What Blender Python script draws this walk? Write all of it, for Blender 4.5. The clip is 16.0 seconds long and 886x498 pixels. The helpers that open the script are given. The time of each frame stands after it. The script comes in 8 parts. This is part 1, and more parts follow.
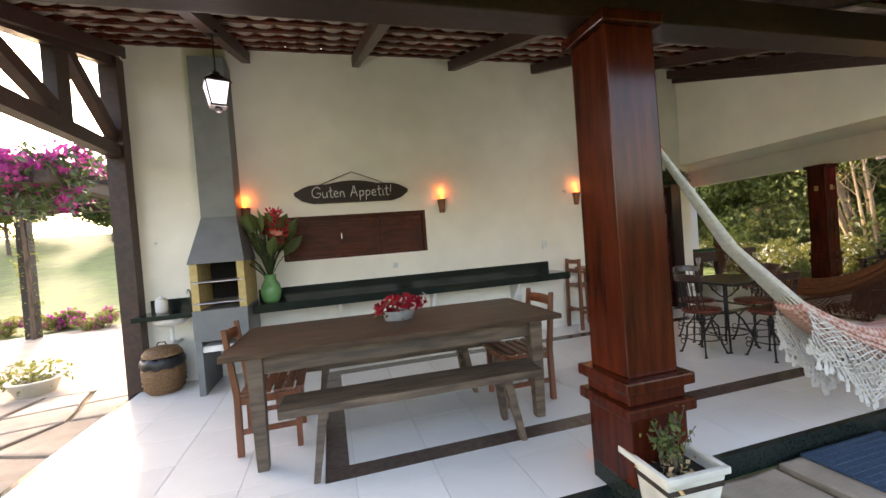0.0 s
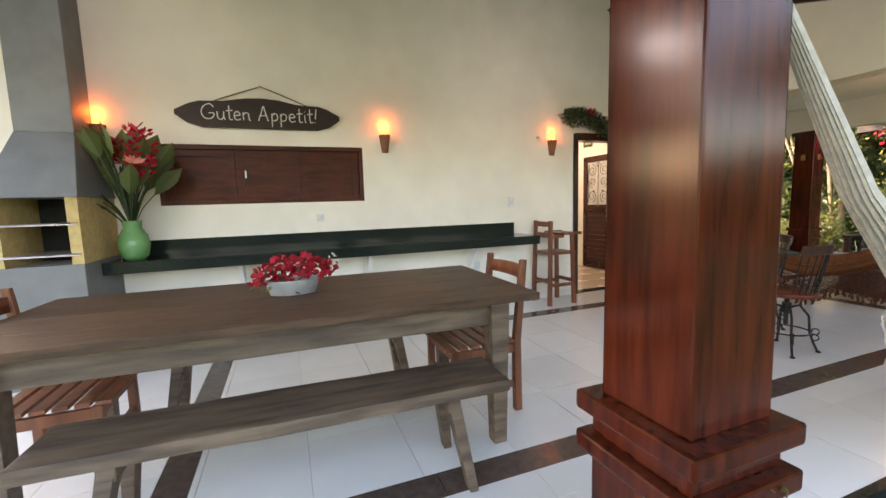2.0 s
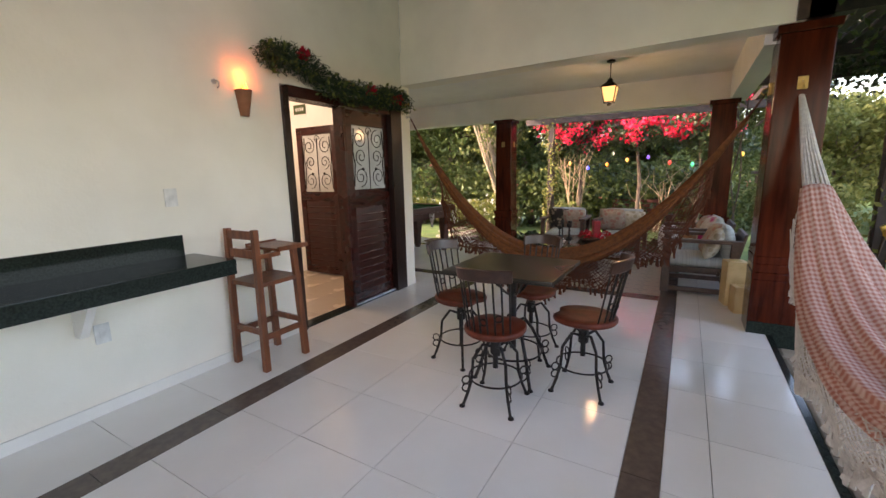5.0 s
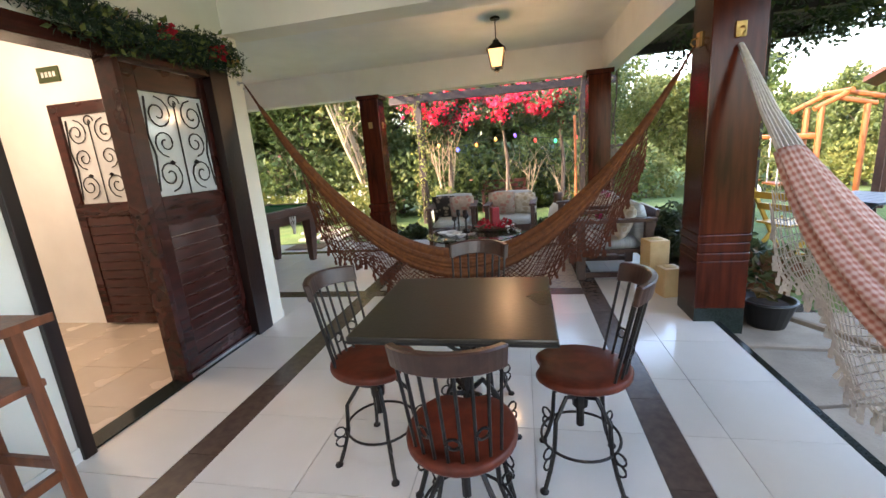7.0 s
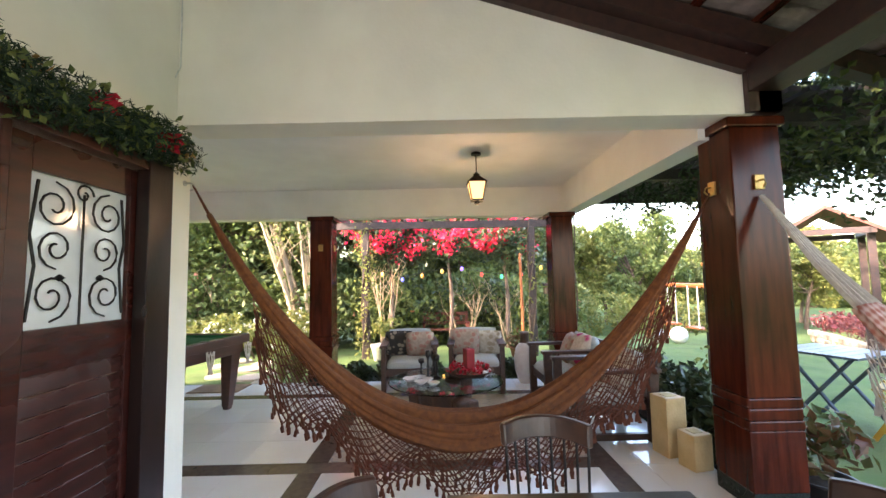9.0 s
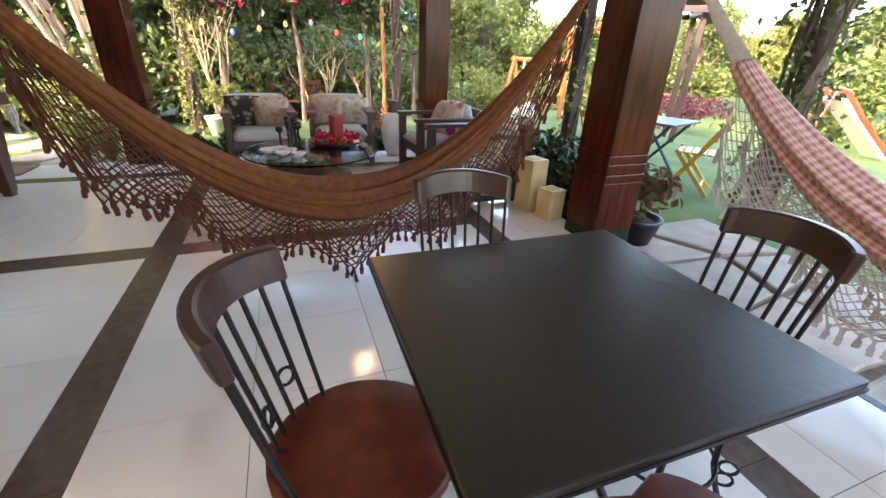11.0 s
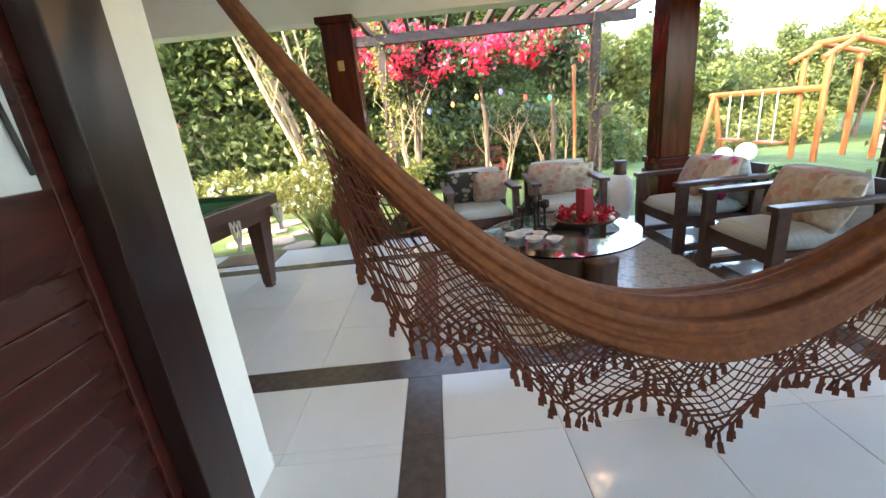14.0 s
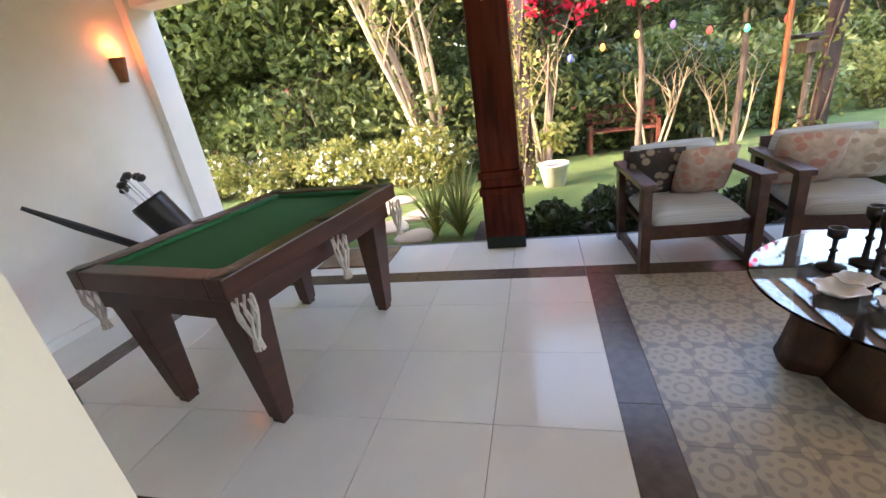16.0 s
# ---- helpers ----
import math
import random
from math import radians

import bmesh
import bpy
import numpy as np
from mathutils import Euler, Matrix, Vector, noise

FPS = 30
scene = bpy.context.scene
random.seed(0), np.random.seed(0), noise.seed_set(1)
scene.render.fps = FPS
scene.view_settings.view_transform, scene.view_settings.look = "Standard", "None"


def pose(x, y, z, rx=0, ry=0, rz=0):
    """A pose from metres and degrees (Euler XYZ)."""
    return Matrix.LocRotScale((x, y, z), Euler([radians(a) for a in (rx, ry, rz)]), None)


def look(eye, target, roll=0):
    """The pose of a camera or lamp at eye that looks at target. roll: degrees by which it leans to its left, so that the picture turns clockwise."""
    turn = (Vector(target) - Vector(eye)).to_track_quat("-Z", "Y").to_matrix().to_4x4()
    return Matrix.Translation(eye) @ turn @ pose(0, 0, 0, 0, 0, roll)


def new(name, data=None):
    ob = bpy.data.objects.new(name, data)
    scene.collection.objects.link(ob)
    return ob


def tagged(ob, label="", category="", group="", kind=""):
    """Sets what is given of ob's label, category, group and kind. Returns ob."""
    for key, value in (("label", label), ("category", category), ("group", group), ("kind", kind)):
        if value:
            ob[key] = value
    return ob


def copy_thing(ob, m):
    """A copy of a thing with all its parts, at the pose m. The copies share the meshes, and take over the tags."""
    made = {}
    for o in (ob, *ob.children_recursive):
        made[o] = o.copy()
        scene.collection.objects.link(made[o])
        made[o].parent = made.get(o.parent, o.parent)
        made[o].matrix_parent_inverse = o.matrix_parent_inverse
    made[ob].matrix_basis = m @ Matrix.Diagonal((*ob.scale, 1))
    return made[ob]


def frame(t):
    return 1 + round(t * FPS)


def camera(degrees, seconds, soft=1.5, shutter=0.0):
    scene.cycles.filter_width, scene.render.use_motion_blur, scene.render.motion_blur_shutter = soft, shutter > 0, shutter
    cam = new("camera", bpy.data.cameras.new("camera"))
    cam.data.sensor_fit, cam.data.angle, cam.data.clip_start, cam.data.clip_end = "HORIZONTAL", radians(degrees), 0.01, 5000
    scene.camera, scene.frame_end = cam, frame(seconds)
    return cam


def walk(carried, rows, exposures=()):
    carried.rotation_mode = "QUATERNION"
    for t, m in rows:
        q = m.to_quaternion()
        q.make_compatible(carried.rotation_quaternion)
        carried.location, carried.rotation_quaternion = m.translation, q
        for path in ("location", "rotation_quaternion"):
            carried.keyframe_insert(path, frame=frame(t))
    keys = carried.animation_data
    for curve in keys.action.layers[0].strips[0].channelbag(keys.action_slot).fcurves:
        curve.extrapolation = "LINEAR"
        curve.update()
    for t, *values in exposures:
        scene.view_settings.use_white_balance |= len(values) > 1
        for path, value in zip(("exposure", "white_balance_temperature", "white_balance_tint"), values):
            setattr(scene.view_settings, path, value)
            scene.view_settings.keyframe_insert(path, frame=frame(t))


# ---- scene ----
cam = camera(94.5, 16.0)
PATH = [
    (0, (0.119, -0.119, 1.398), (0.654, 1.807, 1.36), -4.5),
    (0.5, (0.176, 0.01, 1.371), (0.795, 1.909, 1.286), -3.7),
    (1, (0.246, 0.271, 1.326), (0.958, 2.132, 1.152), -3.2),
    (1.5, (0.431, 0.604, 1.296), (1.178, 2.454, 1.158), -3.2),
    (2, (0.616, 0.93, 1.235), (1.324, 2.788, 1.015), -1.7),
    (2.5, (0.738, 1.26, 1.252), (1.471, 3.112, 1.069), -3.4),
    (3, (0.885, 1.513, 1.264), (1.66, 3.346, 1.073), -3.5),
    (3.5, (1.054, 1.839, 1.233), (2.06, 3.561, 1.077), -0.7),
    (4, (1.244, 2.112, 1.358), (2.348, 3.769, 1.164), -3.4),
    (4.5, (1.479, 2.309, 1.347), (2.856, 3.753, 1.212), -1.6),
    (5, (1.777, 2.44, 1.344), (3.469, 3.442, 0.981), -1.3),
    (5.2, (1.894, 2.489, 1.33), (3.636, 3.395, 0.952), -3.1),
    (7.3, (2.868, 3.22, 1.324), (4.821, 3.479, 0.98), -3.7),
    (7.5, (2.957, 3.284, 1.342), (4.938, 3.484, 1.153), -4.0),
    (8, (3.122, 3.483, 1.393), (5.116, 3.55, 1.531), -3.2),
    (8.2, (3.172, 3.557, 1.399), (5.16, 3.564, 1.611), -2.2),
    (10.3, (3.489, 3.854, 1.29), (5.464, 3.709, 1.009), 1.3),
    (10.5, (3.513, 3.877, 1.28), (5.452, 3.684, 0.832), 0.6),
    (11, (3.684, 3.862, 1.201), (5.369, 3.217, 0.337), 2.3),
    (11.5, (3.697, 3.867, 1.193), (5.077, 2.826, 0.188), 1.6),
    (12, (3.729, 3.954, 1.196), (5.057, 2.819, 0.222), -0.4),
    (12.5, (3.803, 4.097, 1.229), (5.344, 3.171, 0.354), -3.7),
    (13, (4.047, 4.225, 1.232), (5.847, 3.808, 0.467), -6.9),
    (13.5, (4.285, 4.362, 1.244), (6.185, 4.328, 0.618), -3.7),
    (14, (4.571, 4.515, 1.262), (6.476, 4.528, 0.654), -5.9),
    (14.5, (4.875, 4.601, 1.238), (6.778, 4.605, 0.622), -5.8),
    (15, (5.181, 4.716, 1.283), (7.051, 4.875, 0.592), -5.2),
    (15.5, (5.513, 4.852, 1.293), (7.315, 5.114, 0.465), -8.5),
    (16, (5.756, 5.025, 1.308), (7.549, 5.515, 0.57), -8.8),
]
walk(cam, [(t, look(eye, target, roll)) for t, eye, target, roll in PATH], [
    (0.0, 2.75, 7400, 24), (1.5, 3.1, 7600, 22), (2.5, 3.35, 7200, 24), (4.3, 3.28, 7000, 28), (5.0, 3.05, 7100, 26), (7.5, 3.75, 6500, 20), (8.0, 3.8, 6500, 20), (10.5, 3.9, 6500, 22), (12.0, 3.8, 7000, 22), (14.5, 4.1, 6300, 15), (16.0, 3.85, 6750, 25)])

# ---- world, sun, exposure ----
world = bpy.data.worlds.new("sky")
scene.world = world
world.use_nodes = True
wn = world.node_tree
sky = wn.nodes.new("ShaderNodeTexSky")
sky.sky_type, sky.sun_disc = "NISHITA", False
sky.sun_elevation, sky.sun_rotation = radians(24), radians(-28)
sky.air_density, sky.dust_density, sky.ozone_density = 1.2, 2.5, 1.0
wn.nodes["Background"].inputs["Strength"].default_value = 0.15
wn.links.new(sky.outputs["Color"], wn.nodes["Background"].inputs["Color"])
sun_data = bpy.data.lights.new("sun", "SUN")
sun_data.energy, sun_data.angle, sun_data.color = 1.25, radians(4), (1.0, 0.86, 0.68)
sun = new("sun", sun_data)
sun.matrix_world = look((-8.5, 17, 8.6), (0, 0, 0))


# ---- materials ----
def mat(name, c1, c2=None, rough=0.5, scale=8.0, stretch=(1, 1, 1), bump=0.1, metal=0.0, rnd=0.0, stain=0.12, coat=0.0, fine=60.0, rvar=0.1, ramp=(0.35, 0.65), sheen=0.0, gloss=0.5):
    m = bpy.data.materials.new(name)
    m.use_nodes = True
    nt = m.node_tree
    b = nt.nodes["Principled BSDF"]
    b.inputs["Metallic"].default_value = metal
    b.inputs["Specular IOR Level"].default_value = gloss
    b.inputs["Coat Weight"].default_value = coat
    b.inputs["Coat Roughness"].default_value = 0.12
    b.inputs["Sheen Weight"].default_value = sheen
    c2 = c2 or tuple(0.75 * v for v in c1)
    tc = nt.nodes.new("ShaderNodeTexCoord")
    mp = nt.nodes.new("ShaderNodeMapping")
    mp.inputs["Scale"].default_value = stretch
    nt.links.new(tc.outputs["Object"], mp.inputs["Vector"])
    n1 = nt.nodes.new("ShaderNodeTexNoise")
    n1.inputs["Scale"].default_value, n1.inputs["Detail"].default_value = scale, 6
    nt.links.new(mp.outputs["Vector"], n1.inputs["Vector"])
    cr = nt.nodes.new("ShaderNodeValToRGB")
    cr.color_ramp.elements[0].position, cr.color_ramp.elements[1].position = ramp
    cr.color_ramp.elements[0].color, cr.color_ramp.elements[1].color = (*c1, 1), (*c2, 1)
    nt.links.new(n1.outputs["Fac"], cr.inputs["Fac"])
    n2 = nt.nodes.new("ShaderNodeTexNoise")
    n2.inputs["Scale"].default_value, n2.inputs["Detail"].default_value = 1.3, 4
    nt.links.new(tc.outputs["Object"], n2.inputs["Vector"])
    mr = nt.nodes.new("ShaderNodeMapRange")
    mr.inputs["From Min"].default_value, mr.inputs["From Max"].default_value = 0.3, 0.7
    mr.inputs["To Min"].default_value, mr.inputs["To Max"].default_value = 1 - stain, 1 + stain * 0.5
    nt.links.new(n2.outputs["Fac"], mr.inputs["Value"])
    val = mr.outputs["Result"]
    if rnd:
        oi = nt.nodes.new("ShaderNodeObjectInfo")
        r2 = nt.nodes.new("ShaderNodeMapRange")
        r2.inputs["To Min"].default_value, r2.inputs["To Max"].default_value = 1 - rnd, 1 + rnd
        nt.links.new(oi.outputs["Random"], r2.inputs["Value"])
        mu = nt.nodes.new("ShaderNodeMath")
        mu.operation = "MULTIPLY"
        nt.links.new(val, mu.inputs[0])
        nt.links.new(r2.outputs["Result"], mu.inputs[1])
        val = mu.outputs["Value"]
    hs = nt.nodes.new("ShaderNodeHueSaturation")
    nt.links.new(cr.outputs["Color"], hs.inputs["Color"])
    nt.links.new(val, hs.inputs["Value"])
    nt.links.new(hs.outputs["Color"], b.inputs["Base Color"])
    rr = nt.nodes.new("ShaderNodeMapRange")
    rr.inputs["To Min"].default_value, rr.inputs["To Max"].default_value = max(0.02, rough - rvar), min(1, rough + rvar)
    nt.links.new(n2.outputs["Fac"], rr.inputs["Value"])
    nt.links.new(rr.outputs["Result"], b.inputs["Roughness"])
    if bump:
        n3 = nt.nodes.new("ShaderNodeTexNoise")
        n3.inputs["Scale"].default_value, n3.inputs["Detail"].default_value = fine, 4
        nt.links.new(mp.outputs["Vector"], n3.inputs["Vector"])
        bp = nt.nodes.new("ShaderNodeBump")
        bp.inputs["Strength"].default_value, bp.inputs["Distance"].default_value = bump, 0.01
        nt.links.new(n3.outputs["Fac"], bp.inputs["Height"])
        nt.links.new(bp.outputs["Normal"], b.inputs["Normal"])
    return m


def glow(name, colour, strength):
    m = bpy.data.materials.new(name)
    m.use_nodes = True
    b = m.node_tree.nodes["Principled BSDF"]
    b.inputs["Base Color"].default_value = (*colour, 1)
    b.inputs["Emission Color"].default_value = (*colour, 1)
    b.inputs["Emission Strength"].default_value = strength
    return m


def glass(name, colour=(0.9, 0.97, 0.95), rough=0.0, ior=1.45):
    m = bpy.data.materials.new(name)
    m.use_nodes = True
    b = m.node_tree.nodes["Principled BSDF"]
    b.inputs["Base Color"].default_value = (*colour, 1)
    b.inputs["Transmission Weight"].default_value = 1
    b.inputs["Roughness"].default_value, b.inputs["IOR"].default_value = rough, ior
    return m


def leafy(name, c1, c2, rough=0.5, through_light=0.35):
    """Leaves: colour varied from leaf to leaf, some light let through."""
    m = bpy.data.materials.new(name)
    m.use_nodes = True
    nt = m.node_tree
    b = nt.nodes["Principled BSDF"]
    b.inputs["Roughness"].default_value = rough
    ge = nt.nodes.new("ShaderNodeNewGeometry")
    cr = nt.nodes.new("ShaderNodeValToRGB")
    cr.color_ramp.elements[0].color, cr.color_ramp.elements[1].color = (*c1, 1), (*c2, 1)
    nt.links.new(ge.outputs["Random Per Island"], cr.inputs["Fac"])
    oi = nt.nodes.new("ShaderNodeObjectInfo")
    mr = nt.nodes.new("ShaderNodeMapRange")
    mr.inputs["To Min"].default_value, mr.inputs["To Max"].default_value = 0.75, 1.3
    nt.links.new(oi.outputs["Random"], mr.inputs["Value"])
    hs = nt.nodes.new("ShaderNodeHueSaturation")
    nt.links.new(cr.outputs["Color"], hs.inputs["Color"])
    nt.links.new(mr.outputs["Result"], hs.inputs["Value"])
    nt.links.new(hs.outputs["Color"], b.inputs["Base Color"])
    tr = nt.nodes.new("ShaderNodeBsdfTranslucent")
    nt.links.new(hs.outputs["Color"], tr.inputs["Color"])
    mx = nt.nodes.new("ShaderNodeMixShader")
    mx.inputs["Fac"].default_value = through_light
    nt.links.new(b.outputs["BSDF"], mx.inputs[1])
    nt.links.new(tr.outputs["BSDF"], mx.inputs[2])
    nt.links.new(mx.outputs["Shader"], nt.nodes["Material Output"].inputs["Surface"])
    return m


M = {}
M["plaster"] = mat("cream plaster", (0.84, 0.80, 0.70), (0.79, 0.75, 0.65), 0.7, 3, bump=0.15, fine=40, stain=0.07)
M["white"] = mat("white plaster", (0.84, 0.83, 0.80), (0.79, 0.78, 0.75), 0.65, 3, bump=0.15, fine=40, stain=0.06)
M["tile"] = mat("polished porcelain tile", (0.79, 0.78, 0.73), (0.74, 0.73, 0.68), 0.12, 3, bump=0.0, rnd=0.035, stain=0.05, rvar=0.06)
M["band"] = mat("brown stone band", (0.12, 0.088, 0.07), (0.085, 0.06, 0.05), 0.22, 20, bump=0.03, stain=0.15)
M["grout"] = mat("grout", (0.56, 0.54, 0.49), (0.46, 0.44, 0.40), 0.8, 12, bump=0.1)
M["redwood"] = mat("varnished red wood", (0.085, 0.015, 0.006), (0.038, 0.007, 0.003), 0.17, 4, (6, 6, 0.6), 0.03, stain=0.35, gloss=0.2)
M["darkwood"] = mat("dark stained timber", (0.055, 0.022, 0.015), (0.03, 0.013, 0.010), 0.45, 4, (5, 5, 5), 0.2, stain=0.3)
M["granite"] = mat("black granite", (0.010, 0.014, 0.012), (0.022, 0.03, 0.026), 0.10, 90, bump=0.0, rvar=0.04, gloss=0.18)
M["clay"] = mat("weathered clay roof tile", (0.33, 0.27, 0.22), (0.17, 0.13, 0.10), 0.85, 9, bump=0.4, stain=0.3)
M["stone"] = mat("sandstone flag", (0.42, 0.34, 0.25), (0.30, 0.24, 0.18), 0.8, 5, bump=0.5, rnd=0.15, stain=0.25)
M["greypaint"] = mat("grey painted concrete", (0.17, 0.18, 0.18), (0.14, 0.15, 0.15), 0.6, 6, bump=0.15)
M["iron"] = mat("black wrought iron", (0.015, 0.014, 0.014), (0.03, 0.027, 0.025), 0.4, 30, bump=0.1, metal=0.6)


# ---- mesh helpers ----
def box(bm, x0, x1, y0, y1, z0, z1, m=None):
    """Adds a box between two corners, turned by m if given; returns its verts."""
    vs = [bm.verts.new((x, y, z)) for x in (x0, x1) for y in (y0, y1) for z in (z0, z1)]
    for f in ((0, 1, 3, 2), (4, 6, 7, 5), (0, 4, 5, 1), (2, 3, 7, 6), (0, 2, 6, 4), (1, 5, 7, 3)):
        bm.faces.new([vs[i] for i in f])
    if m:
        bmesh.ops.transform(bm, matrix=m, verts=vs)
    return vs


def hexa(bm, low, high):
    """A block between two quads of corner points."""
    a = [bm.verts.new(p) for p in low]
    b = [bm.verts.new(p) for p in high]
    bm.faces.new(a[::-1])
    bm.faces.new(b)
    for i in range(4):
        bm.faces.new((a[i], a[(i + 1) % 4], b[(i + 1) % 4], b[i]))
    return a + b


def soften(bm, w=0.004, seg=2):
    bmesh.ops.recalc_face_normals(bm, faces=bm.faces)
    bmesh.ops.bevel(bm, geom=[e for e in bm.edges if len(e.link_faces) == 2 and e.calc_face_angle(0) > 0.5], offset=w, segments=seg, profile=0.6, affect="EDGES", clamp_overlap=True)


def lathe(bm, profile, n=20, at=(0, 0, 0)):
    """Turns a profile of (radius, height) about z."""
    rings = []
    for r, z in profile:
        rings.append([bm.verts.new((at[0] + r * math.cos(2 * math.pi * k / n), at[1] + r * math.sin(2 * math.pi * k / n), at[2] + z)) for k in range(n)])
    for a, b in zip(rings, rings[1:]):
        for k in range(n):
            bm.faces.new((a[k], a[(k + 1) % n], b[(k + 1) % n], b[k]))
    bm.faces.new(rings[0][::-1])
    bm.faces.new(rings[-1])


def tube(bm, pts, r=0.01, n=6, closed=False):
    """A round bar along points; r is a number or one number per point."""
    pts = [Vector(p) for p in pts]
    rs = [float(q) for q in r] if isinstance(r, (list, tuple)) else [float(r)] * len(pts)
    rings = []
    up = Vector((0.31, 0.17, 0.93))
    for i, p in enumerate(pts):
        a = pts[i - 1] if (i or closed) else p
        b = pts[(i + 1) % len(pts)] if (i < len(pts) - 1 or closed) else p
        d = (b - a).normalized()
        u = d.cross(up)
        if u.length < 0.05:
            u = d.cross(Vector((1, 0, 0)))
        u.normalize()
        v = d.cross(u)
        rings.append([bm.verts.new(p + rs[i] * (u * math.cos(2 * math.pi * k / n) + v * math.sin(2 * math.pi * k / n))) for k in range(n)])
    pairs = list(zip(rings, rings[1:]))
    if closed:
        pairs.append((rings[-1], rings[0]))
    for a, b in pairs:
        for k in range(n):
            bm.faces.new((a[k], a[(k + 1) % n], b[(k + 1) % n], b[k]))
    if not closed:
        bm.faces.new(rings[0][::-1])
        bm.faces.new(rings[-1])


def pillow(bm, sx, sy, sz, m=None, n=8, power=4.0):
    """A soft cushion of that size about the origin."""
    grid = {}
    vs = []
    for top in (1, -1):
        for i in range(n + 1):
            for j in range(n + 1):
                u, v = 2 * i / n - 1, 2 * j / n - 1
                edge = i in (0, n) or j in (0, n)
                if edge and top == -1:
                    grid[top, i, j] = grid[1, i, j]
                    continue
                h = (max(0, 1 - abs(u) ** power) * max(0, 1 - abs(v) ** power)) ** 0.5
                k = 1 - 0.05 * (u * v) ** 2
                grid[top, i, j] = bm.verts.new((u * sx / 2 * k, v * sy / 2 * k, top * h * sz / 2))
                vs.append(grid[top, i, j])
    for top in (1, -1):
        for i in range(n):
            for j in range(n):
                q = [grid[top, i, j], grid[top, i + 1, j], grid[top, i + 1, j + 1], grid[top, i, j + 1]]
                bm.faces.new(q if top == 1 else q[::-1])
    if m:
        bmesh.ops.transform(bm, matrix=m, verts=vs)


def obj(name, bm, material, smooth=False):
    me = bpy.data.meshes.new(name)
    bmesh.ops.recalc_face_normals(bm, faces=bm.faces)
    bm.to_mesh(me)
    bm.free()
    if smooth:
        me.polygons.foreach_set("use_smooth", [True] * len(me.polygons))
    me.materials.append(material)
    return new(name, me)


def part(name, bm, material, parent, label="", smooth=False):
    ob = obj(name, bm, material, smooth)
    ob.parent = parent
    return tagged(ob, label)


def thing(name, label, category, m=None, group=""):
    ob = new(name)
    ob.empty_display_size = 0.1
    if m:
        ob.matrix_basis = m
    return tagged(ob, label, category, group)


def solid(name, bm, material, label, category="", kind="structure", smooth=False):
    return tagged(obj(name, bm, material, smooth), label, category, "", kind)


B = bmesh.new


def blocks(*rows):
    bm = B()
    for r in rows:
        box(bm, *r)
    return bm


# ---- ground ----
def gz(x, y):
    """Height of the garden ground: level beside the house, falling away to the lawn, rising to a hill behind."""
    d = max(0.0, x - 9.5, 0.8 - y if x > -2 else 0.0)
    s = min(1.0, max(0.0, (d - 1.0) / 12.0))
    z = -0.13 - 0.85 * s * s * (3 - 2 * s)
    h = min(1.0, max(0.0, (y - 12.0) / 26.0)) * min(1.0, max(0.0, (2.0 - x) / 8.0))
    return z + 4.2 * h ** 1.2


def ground_sheet():
    bm = B()
    xs = [-600, -250, -120, -60] + [-40 + 1.0 * i for i in range(91)] + [70, 130, 260, 600]
    ys = [-600, -250, -120, -60] + [-40 + 1.0 * i for i in range(101)] + [80, 130, 260, 600]
    vs = [[bm.verts.new((x, y, gz(x, y) + 0.02 * noise.noise(Vector((x * 0.7, y * 0.7, 0))))) for y in ys] for x in xs]
    for i in range(len(xs) - 1):
        for j in range(len(ys) - 1):
            bm.faces.new((vs[i][j], vs[i + 1][j], vs[i + 1][j + 1], vs[i][j + 1]))
    return bm


M["lawn"] = mat("lawn", (0.068, 0.125, 0.02), (0.12, 0.165, 0.036), 0.9, 2.5, bump=0.8, fine=90, stain=0.3)
solid("ground", ground_sheet(), M["lawn"], "mown green lawn on gently falling garden ground", "lawn", smooth=True)

# ---- floor slab ----
floor = solid("floor", blocks((-2.0, 9.05, 1.80, 5.29, -0.35, -0.012), (5.89, 9.05, 5.29, 8.35, -0.35, -0.012), (3.6, 5.89, 5.29, 8.35, -0.35, -0.012)), M["grout"], "pale porcelain floor of the veranda with brown stone bands", "floor")
solid("floor_edge", blocks((-2.0, 9.05, 1.76, 1.80, -0.30, 0.002), (-2.04, -2.0, 1.76, 5.2, -0.30, 0.002)), M["granite"], "black granite edge of the veranda floor", "trim")
solid("kerb", blocks((9.05, 9.09, 1.76, 8.35, -0.30, -0.002)), M["greypaint"], "grey edging along the end of the veranda", "trim")

# ---- walls ----
SLOPE = 0.302


def roof_z(y):
    return 3.73 - SLOPE * (5.29 - y)


def wall_back():
    bm = B()
    for x0, x1, z0, z1 in ((-1.96, -0.42, -0.1, 3.95), (-0.42, 1.41, -0.1, 1.29), (-0.42, 1.41, 1.84, 3.95), (1.41, 4.09, -0.1, 3.95), (4.09, 5.69, 2.08, 3.95), (5.69, 5.89, -0.1, 3.95)):
        box(bm, x0, x1, 5.29, 5.45, z0, z1)
    return bm


